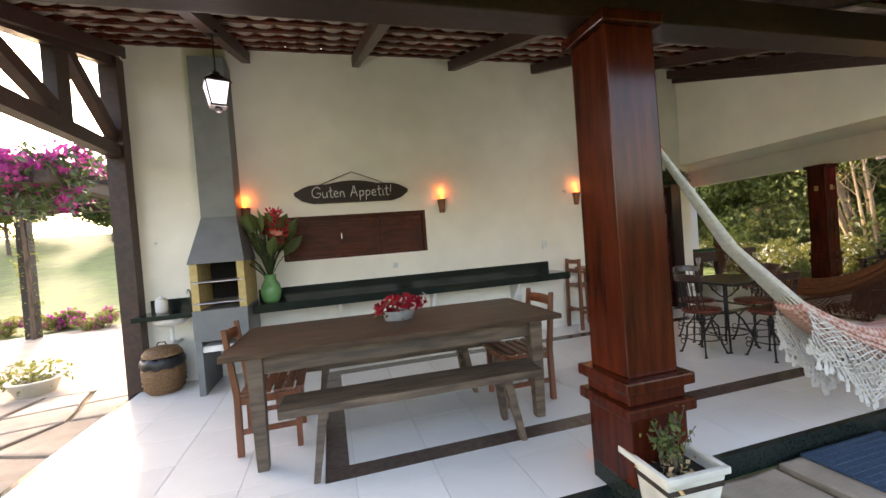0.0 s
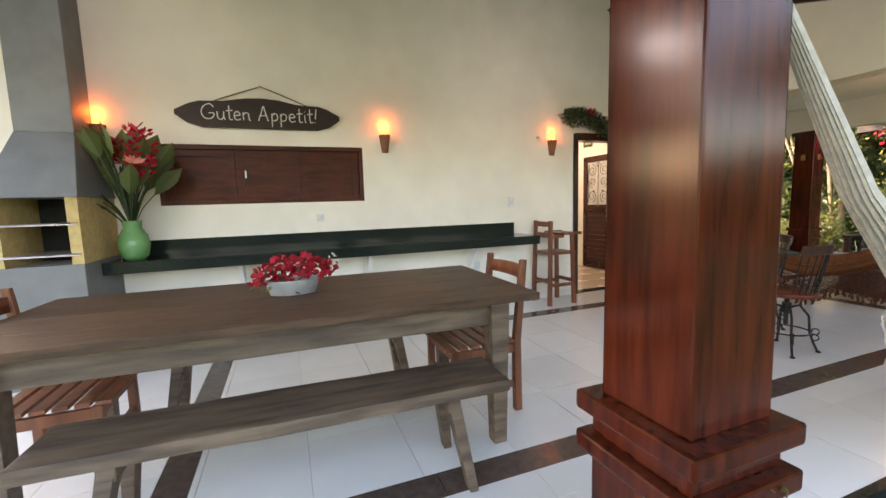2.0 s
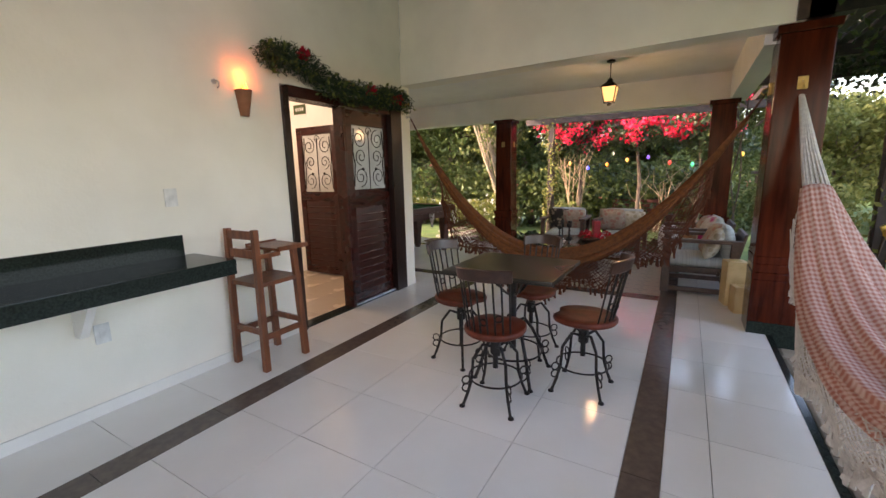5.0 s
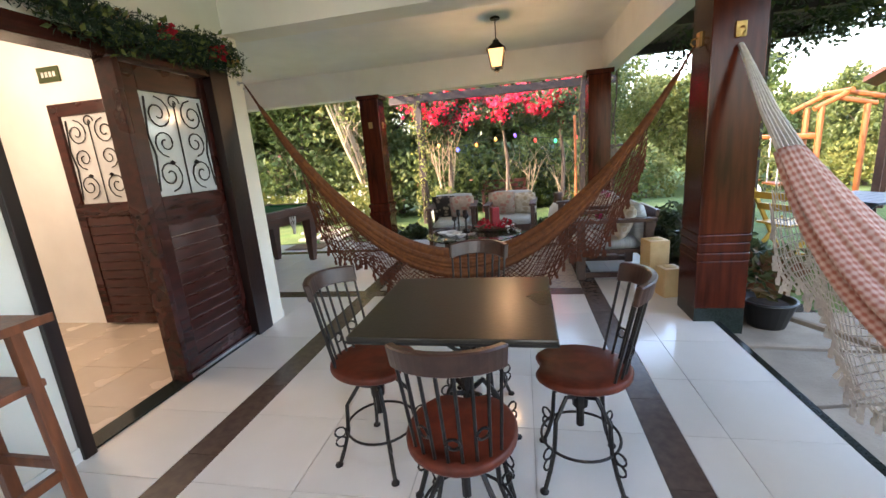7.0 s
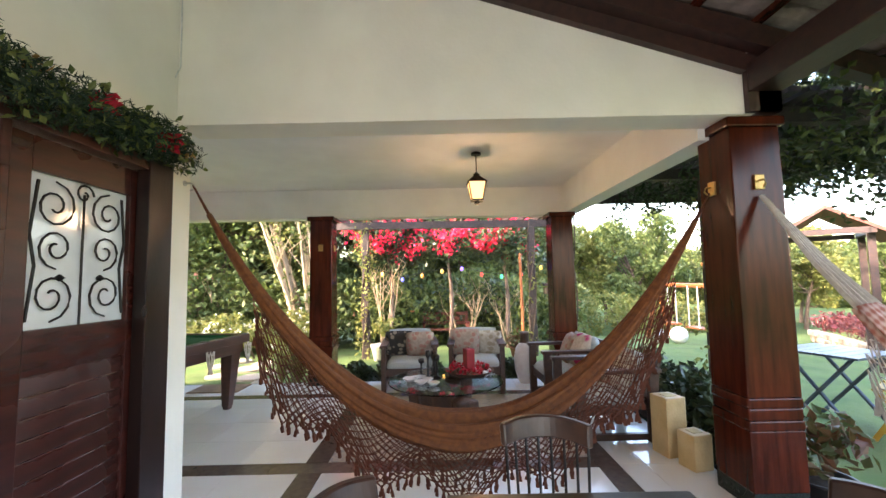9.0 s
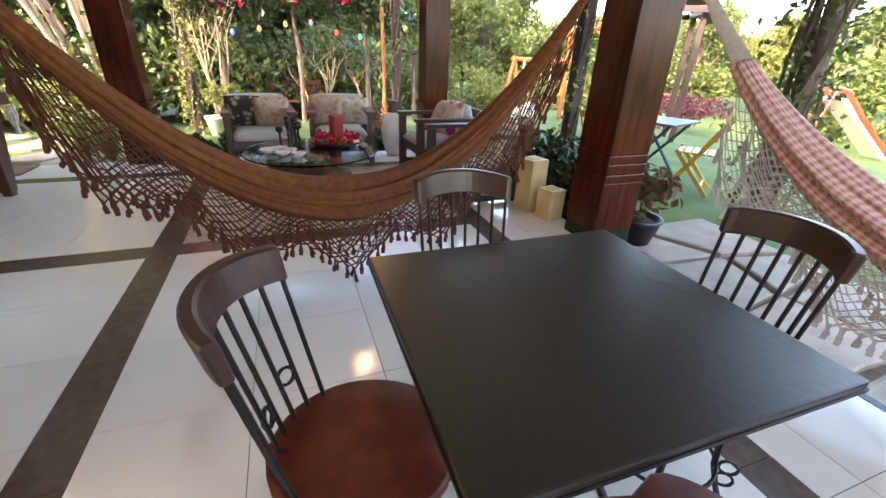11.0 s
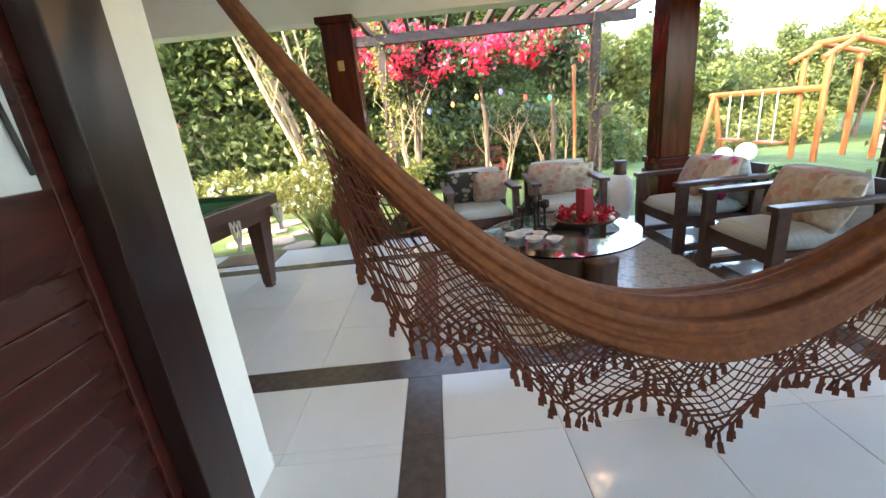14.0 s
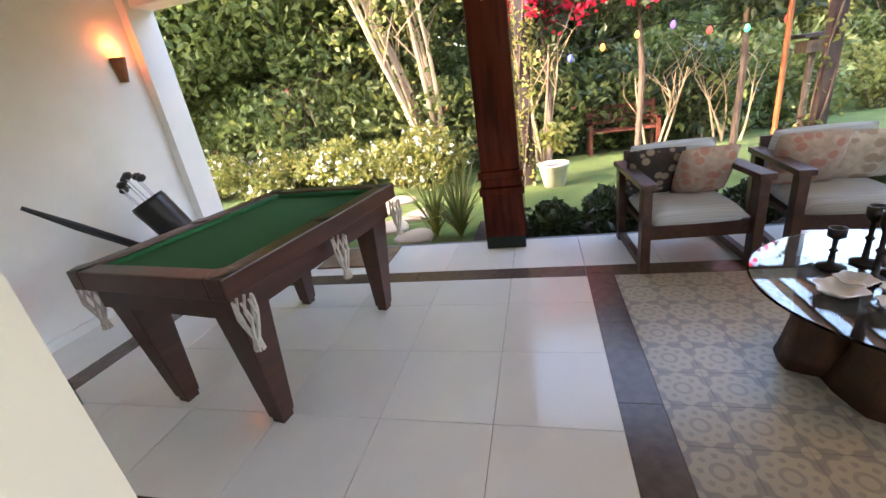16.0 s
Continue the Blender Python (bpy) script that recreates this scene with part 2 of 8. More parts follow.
solid("wall_back", wall_back(), M["plaster"], "cream plastered wall behind the dining table", "wall")
bm = B()
hexa(bm, [(5.74, 1.80, 2.341), (5.98, 1.80, 2.341), (5.98, 5.288, 2.32), (5.74, 5.288, 2.32)], [(5.74, 1.80, roof_z(1.80) + 0.24), (5.98, 1.80, roof_z(1.80) + 0.24), (5.98, 5.288, 3.96), (5.74, 5.288, 3.96)])
solid("wall_gable", bm, M["plaster"], "cream sloping wall above the wide opening", "wall")
solid("wall_side", blocks((5.74, 5.89, 5.45, 8.5, -0.1, 2.80)), M["white"], "white plastered house wall", "wall")
solid("wall_pool", blocks((5.89, 9.0, 8.35, 8.5, -0.1, 2.80)), M["white"], "white plastered wall beside the pool table", "wall")
solid("wall_pilaster", blocks((9.0, 9.28, 8.27, 8.5, -0.2, 2.80)), M["white"], "white pilaster at the wall's end", "wall")
solid("ceiling", blocks((5.98, 9.05, 2.0, 8.35, 2.66, 2.72)), M["white"], "flat white plaster ceiling", "ceiling")
solid("beam_front", blocks((5.98, 9.05, 1.80, 2.0, 2.26, 2.72)), M["white"], "white plastered beam over the front columns", "beam")
solid("beam_end", blocks((9.05, 9.27, 1.80, 8.27, 2.26, 2.72)), M["white"], "white plastered beam over the end columns", "beam")
solid("wall_room", blocks((3.45, 3.6, 5.45, 8.5, -0.1, 2.8), (3.6, 5.74, 8.35, 8.5, -0.1, 2.8), (3.45, 5.89, 5.45, 8.5, 2.8, 2.9)), M["white"], "white walls of the room behind the door", "wall")
solid("skirting", blocks((-0.7, 4.09, 5.278, 5.29, 0, 0.07), (5.89, 5.902, 5.29, 8.35, 0, 0.07), (5.902, 9.0, 8.338, 8.35, 0, 0.07)), M["tile"], "pale tile skirting", "trim")


# ---- columns ----
def column(name, cx, cy, top, label, base=-0.1, lip=0.055, half=0.15):
    c = thing(name, label, "column", pose(cx, cy, 0), "veranda columns")
    bm = B()
    h, k, e = half, half - 0.006, half + lip
    hexa(bm, [(-h, -h, 0.64), (h, -h, 0.64), (h, h, 0.64), (-h, h, 0.64)], [(-k, -k, top - 0.06), (k, -k, top - 0.06), (k, k, top - 0.06), (-k, k, top - 0.06)])
    soften(bm, 0.008)
    part("shaft", bm, M["redwood"], c)
    p = h + 0.36 * lip
    bm = blocks((-p, p, -p, p, 0.10, 0.45))
    soften(bm, 0.006)
    part("pedestal", bm, M["redwood"], c)
    bm = blocks((-e, e, -e, e, 0.45, 0.51), (-p, p, -p, p, 0.51, 0.58), (-e, e, -e, e, 0.58, 0.64))
    soften(bm, 0.01)
    part("moulding", bm, M["redwood"], c)
    bm = blocks((-p + 0.002, p - 0.002, -p + 0.002, p - 0.002, base, 0.10))
    part("plinth", bm, M["granite"], c, "black granite plinth")
    bm = blocks((-0.18, 0.18, -0.18, 0.18, top - 0.06, top))
    soften(bm, 0.008)
    part("capital", bm, M["redwood"], c)
    return c


column("column", 1.645, 1.742, 2.46, "varnished red-brown square timber column with a moulded base", -0.3)
c2 = column("column", 5.95, 1.77, 2.34, "dark red-brown square timber column with brass hammock hooks", -0.3, 0.004, 0.162)
part("head_block", blocks((-0.25, -0.212, -0.11, 0.09, 2.342, 2.70), (-0.25, 0.10, -0.11, 0.026, 2.342, 2.70)), M["darkwood"], c2, "dark timber block under the eave beam")
column("column", 9.04, 5.34, 2.26, "red-brown square timber column at the garden edge", -0.3, 0.025)
column("column", 8.99, 2.06, 2.26, "dark brown square timber column beside the armchairs", -0.3, 0.03)


# ---- roof of the dining veranda ----
def roof():
    y0, y1 = 0.75, 5.45
    frame_ob = solid("roof_frame", blocks((-2.0, 5.68, 5.455, 5.55, 3.70, 3.90)), M["darkwood"], "dark timber rafters and battens under the tiled roof", "roof timber")
    for x in (-1.95, -0.66, 0.64, 1.94, 3.2, 4.45, 5.64):
        bm = B()
        z0, z1 = roof_z(y0), roof_z(y1)
        hexa(bm, [(x - 0.045, y0, z0), (x + 0.045, y0, z0), (x + 0.045, y1, z1), (x - 0.045, y1, z1)], [(x - 0.045, y0, z0 + 0.13), (x + 0.045, y0, z0 + 0.13), (x + 0.045, y1, z1 + 0.13), (x - 0.045, y1, z1 + 0.13)])
        part("rafter", bm, M["darkwood"], frame_ob)
    bm = B()
    za, zb = 2.585, 3.66
    hexa(bm, [(5.686, 1.87, za), (5.738, 1.87, za), (5.738, 5.285, zb), (5.686, 5.285, zb)], [(5.686, 1.87, roof_z(1.87) + 0.13), (5.738, 1.87, roof_z(1.87) + 0.13), (5.738, 5.285, roof_z(5.285) + 0.13), (5.686, 5.285, roof_z(5.285) + 0.13)])
    part("wall_plate", bm, M["darkwood"], frame_ob)
    n = 14
    for i in range(n):
        y = y0 + 0.04 + i * (y1 - y0 - 0.1) / (n - 1)
        z = roof_z(y) + 0.131
        part("batten", blocks((-2.4, 5.70, y - 0.025, y + 0.025, z, z + 0.03)), M["redwood"], frame_ob)
    step = (y1 - y0 - 0.1) / (n - 1)
    tiles = B()
    for i in range(n):
        ya = y0 + 0.04 + i * step
        for k in range(39):
            x = -2.4 + 0.21 * k
            ring_a, ring_b = [], []
            for q in range(6):
                a = math.pi * q / 5
                dx, dz = -0.105 * math.cos(a), -0.045 * math.sin(a)
                jit = 0.006 * math.sin(37.0 * i + 11.0 * k)
                ring_a.append(tiles.verts.new((x + dx, ya - 0.05, roof_z(ya - 0.05) + 0.215 + dz + jit)))
                ring_b.append(tiles.verts.new((x + dx * 0.9, ya + step, roof_z(ya + step) + 0.195 + dz + jit)))
            for q in range(5):
                tiles.faces.new((ring_a[q], ring_a[q + 1], ring_b[q + 1], ring_b[q]))
    solid("ceiling_tiles", tiles, M["clay"], "weathered clay barrel tiles of the roof seen from below", "ceiling", smooth=False)
    bm = B()
    za, zb = roof_z(y0) + 0.25, roof_z(y1) + 0.25
    hexa(bm, [(-2.4, y0, za), (5.95, y0, za), (5.95, y1, zb), (-2.4, y1, zb)], [(-2.4, y0, za + 0.05), (5.95, y0, za + 0.05), (5.95, y1, zb + 0.05), (-2.4, y1, zb + 0.05)])
    solid("roof_deck", bm, M["clay"], "clay tiled roof covering", "roof")
    bm = blocks((-2.1, 5.70, 1.66, 1.86, 2.46, roof_z(1.66) - 0.002))
    soften(bm, 0.008)
    solid("eave_beam", bm, M["darkwood"], "heavy dark timber eave beam on the columns", "beam")


roof()


# ---- gable truss at the open end ----
def truss():
    t = thing("roof_truss", "dark timber truss across the open gable end", "truss", pose(-2.03, 0, 0))
    bm = blocks((-0.09, 0.09, 5.12, 5.30, -0.1, 3.70))
    soften(bm)
    part("post", bm, M["darkwood"], t)
    bm = blocks((-0.09, 0.09, 1.67, 1.85, -0.1, 2.62))
    soften(bm)
    part("post", bm, M["darkwood"], t)
    bm = blocks((-0.06, 0.06, 1.85, 5.12, 2.58, 2.72))
    part("tie_beam", bm, M["darkwood"], t)
    bm = B()
    hexa(bm, [(-0.06, 1.85, 2.72), (0.06, 1.85, 2.72), (0.06, 5.12, 3.58), (-0.06, 5.12, 3.58)], [(-0.06, 1.85, 2.82), (0.06, 1.85, 2.82), (0.06, 5.12, 3.68), (-0.06, 5.12, 3.68)])
    part("top_chord", bm, M["darkwood"], t)
    bm = blocks((-0.05, 0.05, 4.10, 4.30, 2.72, 3.40))
    part("strut", bm, M["darkwood"], t)
    for (ya, za), (yb, zb) in (((4.30, 3.42), (5.12, 2.80)), ((4.10, 2.78), (3.25, 3.12)), ((3.3, 2.72), (2.9, 2.98))):
        bm = B()
        d = Vector((0, yb - ya, zb - za)).normalized()
        w = Vector((0, -d.z, d.y)) * 0.06
        a, b = Vector((0, ya, za)), Vector((0, yb, zb))
        e = Vector((0.05, 0, 0))
        hexa(bm, [a - w - e, a - w + e, a + w + e, a + w - e], [b - w - e, b - w + e, b + w + e, b + w - e])
        part("brace", bm, M["darkwood"], t)


truss()

# ---- more materials ----
M["tablewood"] = mat("weathered brown table wood", (0.115, 0.062, 0.034), (0.055, 0.030, 0.017), 0.45, 5, (0.8, 7, 7), 0.25, stain=0.4, gloss=0.25)
M["benchwood"] = mat("rough greyed bench wood", (0.17, 0.115, 0.072), (0.07, 0.044, 0.027), 0.55, 4, (0.8, 6, 6), 0.4, stain=0.35)
M["chairwood"] = mat("orange-brown chair wood", (0.22, 0.068, 0.024), (0.12, 0.036, 0.013), 0.38, 5, (5, 5, 0.8), 0.1, stain=0.2)
M["shutter"] = mat("varnished brown shutter wood", (0.10, 0.022, 0.009), (0.05, 0.011, 0.005), 0.42, 4, (1, 5, 6), 0.12, stain=0.3, gloss=0.2)
M["doorwood"] = mat("dark red door wood", (0.060, 0.013, 0.009), (0.028, 0.007, 0.005), 0.28, 4, (1, 5, 6), 0.12, stain=0.3, gloss=0.35)
M["armwood"] = mat("brown armchair timber", (0.075, 0.034, 0.020), (0.04, 0.018, 0.011), 0.4, 5, (4, 4, 4), 0.15, stain=0.2)
M["seatwood"] = mat("polished reddish seat wood", (0.13, 0.026, 0.012), (0.075, 0.016, 0.008), 0.42, 6, (3, 3, 3), 0.05, stain=0.15, gloss=0.22)
M["tabletop"] = mat("dark brown laminate top", (0.018, 0.014, 0.009), (0.026, 0.02, 0.013), 0.3, 60, bump=0.05)
M["signwood"] = mat("dark sign board", (0.035, 0.018, 0.014), (0.02, 0.011, 0.009), 0.6, 5, (1, 4, 6), 0.2)
M["chalk"] = mat("white chalk lettering", (0.8, 0.8, 0.76), None, 0.8, 40)
M["rope"] = mat("jute rope", (0.22, 0.17, 0.11), None, 0.9, 60, bump=0.4)
M["brown_cloth"] = mat("brown hammock cotton", (0.165, 0.050, 0.007), (0.10, 0.028, 0.004), 0.85, 30, (1, 1, 1), 0.4, stain=0.15, fine=200)
M["brown_lace"] = mat("brown cotton lace", (0.115, 0.031, 0.011), (0.07, 0.019, 0.007), 0.9, 40, bump=0.3)
M["white_lace"] = mat("off-white cotton lace", (0.62, 0.58, 0.52), (0.50, 0.46, 0.41), 0.9, 40, bump=0.3)
M["cushion"] = mat("grey-blue striped cushion cloth", (0.46, 0.50, 0.49), (0.33, 0.37, 0.37), 0.9, 14, (7, 0.1, 0.1), 0.3, fine=150, sheen=0.2)
M["green_vase"] = mat("glazed green ceramic", (0.14, 0.34, 0.13), (0.10, 0.26, 0.10), 0.25, 10, bump=0.05)
M["zinc"] = mat("whitewashed zinc", (0.48, 0.48, 0.45), (0.36, 0.36, 0.34), 0.55, 12, bump=0.15, metal=0.2)
M["white_pot"] = mat("cream plastic planter", (0.72, 0.70, 0.60), None, 0.45, 6, bump=0.05)
M["soil"] = mat("dark soil", (0.05, 0.032, 0.02), (0.02, 0.013, 0.01), 0.95, 30, bump=1.0)
M["brick"] = mat("yellow firebrick", (0.55, 0.42, 0.18), (0.45, 0.33, 0.13), 0.85, 20, bump=0.3)
M["soot"] = mat("sooty black firebox", (0.012, 0.012, 0.014), (0.02, 0.018, 0.018), 0.8, 10, bump=0.2)
M["steel"] = mat("brushed steel", (0.6, 0.6, 0.6), None, 0.3, 20, (1, 20, 1), 0.05, metal=1.0)
M["brass"] = mat("aged brass", (0.5, 0.33, 0.12), (0.35, 0.22, 0.08), 0.4, 20, metal=0.9)
M["wicker"] = mat("woven wicker", (0.22, 0.12, 0.05), (0.12, 0.06, 0.025), 0.7, 60, bump=0.6)
M["blackplastic"] = mat("black plastic", (0.012, 0.012, 0.013), None, 0.35, 20, bump=0.3, fine=15)
M["whiteplastic"] = mat("white plastic", (0.75, 0.75, 0.72), None, 0.4, 20, bump=0)
M["ceramic"] = mat("white ceramic", (0.7, 0.69, 0.66), (0.62, 0.6, 0.57), 0.3, 14, bump=0.1)
M["felt"] = mat("green billiard cloth", (0.012, 0.135, 0.045), (0.010, 0.11, 0.038), 0.95, 60, bump=0.2, fine=300)
M["poolwood"] = mat("dark brown billiard table wood", (0.075, 0.028, 0.016), (0.045, 0.017, 0.010), 0.35, 4, (1, 5, 5), 0.1, stain=0.2)
M["wax_red"] = mat("red candle wax", (0.33, 0.012, 0.02), None, 0.5, 12, bump=0.1)
M["wax_cream"] = mat("cream candle wax", (0.62, 0.45, 0.22), (0.52, 0.36, 0.16), 0.5, 8, bump=0.3)
M["log"] = mat("dark tree trunk wood", (0.11, 0.05, 0.025), (0.045, 0.02, 0.011), 0.45, 5, (3, 3, 1), 0.5, stain=0.35)
M["terracotta"] = mat("rough terracotta", (0.30, 0.12, 0.06), (0.2, 0.08, 0.04), 0.85, 12, bump=0.3)
M["pinecone"] = mat("dried cones", (0.12, 0.06, 0.03), (0.06, 0.03, 0.016), 0.85, 20, bump=0.5)
M["yellow"] = mat("yellow painted wood", (0.62, 0.38, 0.05), (0.55, 0.32, 0.04), 0.4, 8, bump=0.08)
M["bluegrey"] = mat("grey-blue painted wood", (0.07, 0.10, 0.15), (0.05, 0.075, 0.11), 0.35, 8, bump=0.1)
M["orangewood"] = mat("orange stained logs", (0.34, 0.10, 0.022), (0.25, 0.07, 0.016), 0.5, 5, (3, 3, 1), 0.2)
M["redplastic"] = mat("red plastic", (0.55, 0.05, 0.02), None, 0.35, 8, bump=0)
M["bluemat"] = mat("blue woven mat", (0.035, 0.075, 0.125), (0.02, 0.045, 0.08), 0.9, 50, bump=0.6)
M["bark"] = mat("grey-brown bark", (0.17, 0.12, 0.085), (0.08, 0.055, 0.04), 0.9, 8, (2, 2, 0.5), 0.8, stain=0.3)
M["palebark"] = mat("pale tan bark", (0.48, 0.36, 0.22), (0.34, 0.24, 0.14), 0.8, 8, (2, 2, 0.4), 0.4, stain=0.25)
M["pergwood"] = mat("weathered pergola timber", (0.05, 0.032, 0.026), (0.028, 0.018, 0.015), 0.6, 5, (4, 4, 4), 0.3, stain=0.3)
M["earth"] = mat("trodden earth and leaf litter", (0.24, 0.16, 0.09), (0.14, 0.09, 0.05), 0.95, 6, bump=0.8, stain=0.3)
M["concrete"] = mat("worn sandy paving", (0.46, 0.38, 0.29), (0.38, 0.31, 0.23), 0.85, 3, bump=0.3, stain=0.25)
M["leaf_tree"] = leafy("tree leaves", (0.055, 0.09, 0.024), (0.16, 0.19, 0.05), through_light=0.4)
M["leaf_light"] = leafy("sunlit yellow-green leaves", (0.13, 0.165, 0.04), (0.30, 0.29, 0.08), through_light=0.5)
M["leaf_dark"] = leafy("dark glossy leaves", (0.022, 0.045, 0.016), (0.068, 0.095, 0.032), 0.35, 0.25)
M["leaf_pine"] = leafy("artificial fir needles", (0.008, 0.026, 0.012), (0.02, 0.05, 0.02), 0.6, 0.1)
M["petal_red"] = leafy("red bougainvillea bracts", (0.62, 0.015, 0.06), (0.80, 0.05, 0.10), 0.6, 0.45)
M["petal_magenta"] = leafy("magenta bougainvillea bracts", (0.40, 0.03, 0.24), (0.55, 0.08, 0.36), 0.6, 0.45)
M["petal_crimson"] = leafy("crimson bougainvillea bracts", (0.30, 0.004, 0.014), (0.46, 0.008, 0.03), 0.75, 0.25)
M["petal_white"] = leafy("white petals", (0.72, 0.72, 0.68), (0.8, 0.8, 0.74), 0.6, 0.3)
M["petal_pink"] = leafy("salmon petals", (0.60, 0.22, 0.16), (0.70, 0.32, 0.24), 0.6, 0.3)
M["flame"] = glow("warm bulb", (1.0, 0.27, 0.04), 1.0)
M["lampglass"] = glow("lit lantern glass", (1.0, 0.52, 0.18), 0.22)
M["dayglass"] = glow("cool lantern glass", (0.86, 0.9, 1.0), 0.4)
M["clear"] = glass("clear glass")
M["tableglass"] = glass("bluish table glass", (0.75, 0.92, 0.95))


def striped_cloth():
    """Rose and off-white checked weave of the hammock cloth."""
    m = bpy.data.materials.new("rose checked hammock cloth")
    m.use_nodes = True
    nt = m.node_tree
    b = nt.nodes["Principled BSDF"]
    b.inputs["Roughness"].default_value = 0.9
    tc = nt.nodes.new("ShaderNodeTexCoord")
    w1 = nt.nodes.new("ShaderNodeTexWave")
    w1.wave_type, w1.bands_direction = "BANDS", "X"
    w1.inputs["Scale"].default_value, w1.inputs["Distortion"].default_value = 9.0, 0.6
    nt.links.new(tc.outputs["Object"], w1.inputs["Vector"])
    w2 = nt.nodes.new("ShaderNodeTexWave")
    w2.wave_type, w2.bands_direction = "BANDS", "Y"
    w2.inputs["Scale"].default_value, w2.inputs["Distortion"].default_value = 14.0, 0.8
    nt.links.new(tc.outputs["Object"], w2.inputs["Vector"])
    ad = nt.nodes.new("ShaderNodeMath")
    ad.operation = "ADD"
    nt.links.new(w1.outputs["Fac"], ad.inputs[0])
    nt.links.new(w2.outputs["Fac"], ad.inputs[1])
    cr = nt.nodes.new("ShaderNodeValToRGB")
    cr.color_ramp.elements[0].position, cr.color_ramp.elements[1].position = 0.2, 0.85
    cr.color_ramp.elements[0].color, cr.color_ramp.elements[1].color = (0.55, 0.38, 0.32, 1), (0.36, 0.13, 0.09, 1)
    hf = nt.nodes.new("ShaderNodeMath")
    hf.operation = "MULTIPLY"
    hf.inputs[1].default_value = 0.5
    nt.links.new(ad.outputs[0], hf.inputs[0])
    nt.links.new(hf.outputs[0], cr.inputs["Fac"])
    nt.links.new(cr.outputs["Color"], b.inputs["Base Color"])
    return m


M["rose_cloth"] = striped_cloth()


def printed_cloth(name, ground_c, flower_c, scale=9.0, cut=0.32):
    """Cushion cloth with scattered flower blots."""
    m = mat(name, ground_c, None, 0.9, 25, bump=0.3, fine=150)
    nt = m.node_tree
    b = nt.nodes["Principled BSDF"]
    old = b.inputs["Base Color"].links[0].from_socket
    tc = nt.nodes.new("ShaderNodeTexCoord")
    vo = nt.nodes.new("ShaderNodeTexVoronoi")
    vo.inputs["Scale"].default_value = scale
    nt.links.new(tc.outputs["Object"], vo.inputs["Vector"])
    cr = nt.nodes.new("ShaderNodeValToRGB")
    cr.color_ramp.elements[0].position, cr.color_ramp.elements[1].position = cut, cut + 0.08
    cr.color_ramp.elements[0].color, cr.color_ramp.elements[1].color = (1, 1, 1, 1), (0, 0, 0, 1)
    nt.links.new(vo.outputs["Distance"], cr.inputs["Fac"])
    mx = nt.nodes.new("ShaderNodeMix")
    mx.data_type = "RGBA"
    nt.links.new(cr.outputs["Color"], mx.inputs[0])
    nt.links.new(old, mx.inputs[6])
    mx.inputs[7].default_value = (*flower_c, 1)
    nt.links.new(mx.outputs[2], b.inputs["Base Color"])
    return m


M["print_rose"] = printed_cloth("beige cushion with rose print", (0.42, 0.34, 0.28), (0.36, 0.19, 0.15), 14, 0.34)
M["print_dark"] = printed_cloth("black cushion with cream flowers", (0.03, 0.027, 0.025), (0.24, 0.20, 0.15), 14, 0.32)
M["print_pink"] = printed_cloth("cream cushion with a magenta flower", (0.55, 0.48, 0.40), (0.40, 0.02, 0.14), 5, 0.3)
M["print_cream"] = printed_cloth("cream cushion with pale flowers", (0.52, 0.48, 0.40), (0.32, 0.27, 0.2), 12, 0.35)


# ---- leaves and trees ----
def leaf_mesh(name, centres, sizes, material, seed=1, slim=0.55, flat=0.0, lean=None):
    """One mesh of many small folded leaves at the given centres."""
    rng = np.random.default_rng(seed)
    c = np.asarray(centres, float)
    n = len(c)
    d = rng.normal(size=(n, 3))
    if flat:
        d[:, 2] *= (1 - flat)
    if lean is not None:
        d = d * 0.5 + np.asarray(lean)
    d /= np.linalg.norm(d, axis=1)[:, None] + 1e-9
    e = np.cross(d, rng.normal(size=(n, 3)))
    e /= np.linalg.norm(e, axis=1)[:, None] + 1e-9
    f = np.cross(d, e)
    s = np.asarray(sizes, float).reshape(-1, 1) * np.ones((n, 1))
    base, tip = c - d * s, c + d * s
    mid = c + f * s * 0.18
    le, ri = mid + e * s * slim, mid - e * s * slim
    v = np.stack([base, le, tip, ri], 1).reshape(-1, 3)
    me = bpy.data.meshes.new(name)
    idx = np.arange(n) * 4
    faces = np.concatenate([np.stack([idx, idx + 1, idx + 2], 1), np.stack([idx, idx + 2, idx + 3], 1)])
    me.from_pydata(v.tolist(), [], faces.tolist())
    me.materials.append(material)
    return me


def cloud(rng, blobs, per, spread=0.85):
    """Points in the outer shells of blobs (x, y, z, r)."""
    out = []
    for x, y, z, r in blobs:
        k = int(per * r * r)
        d = rng.normal(size=(k, 3))
        d /= np.linalg.norm(d, axis=1)[:, None]
        rad = r * (0.45 + 0.6 * rng.random((k, 1)) ** 0.6)
        out.append(np.array([x, y, z]) + d * rad * np.array([1, 1, spread]))
    return np.concatenate(out)


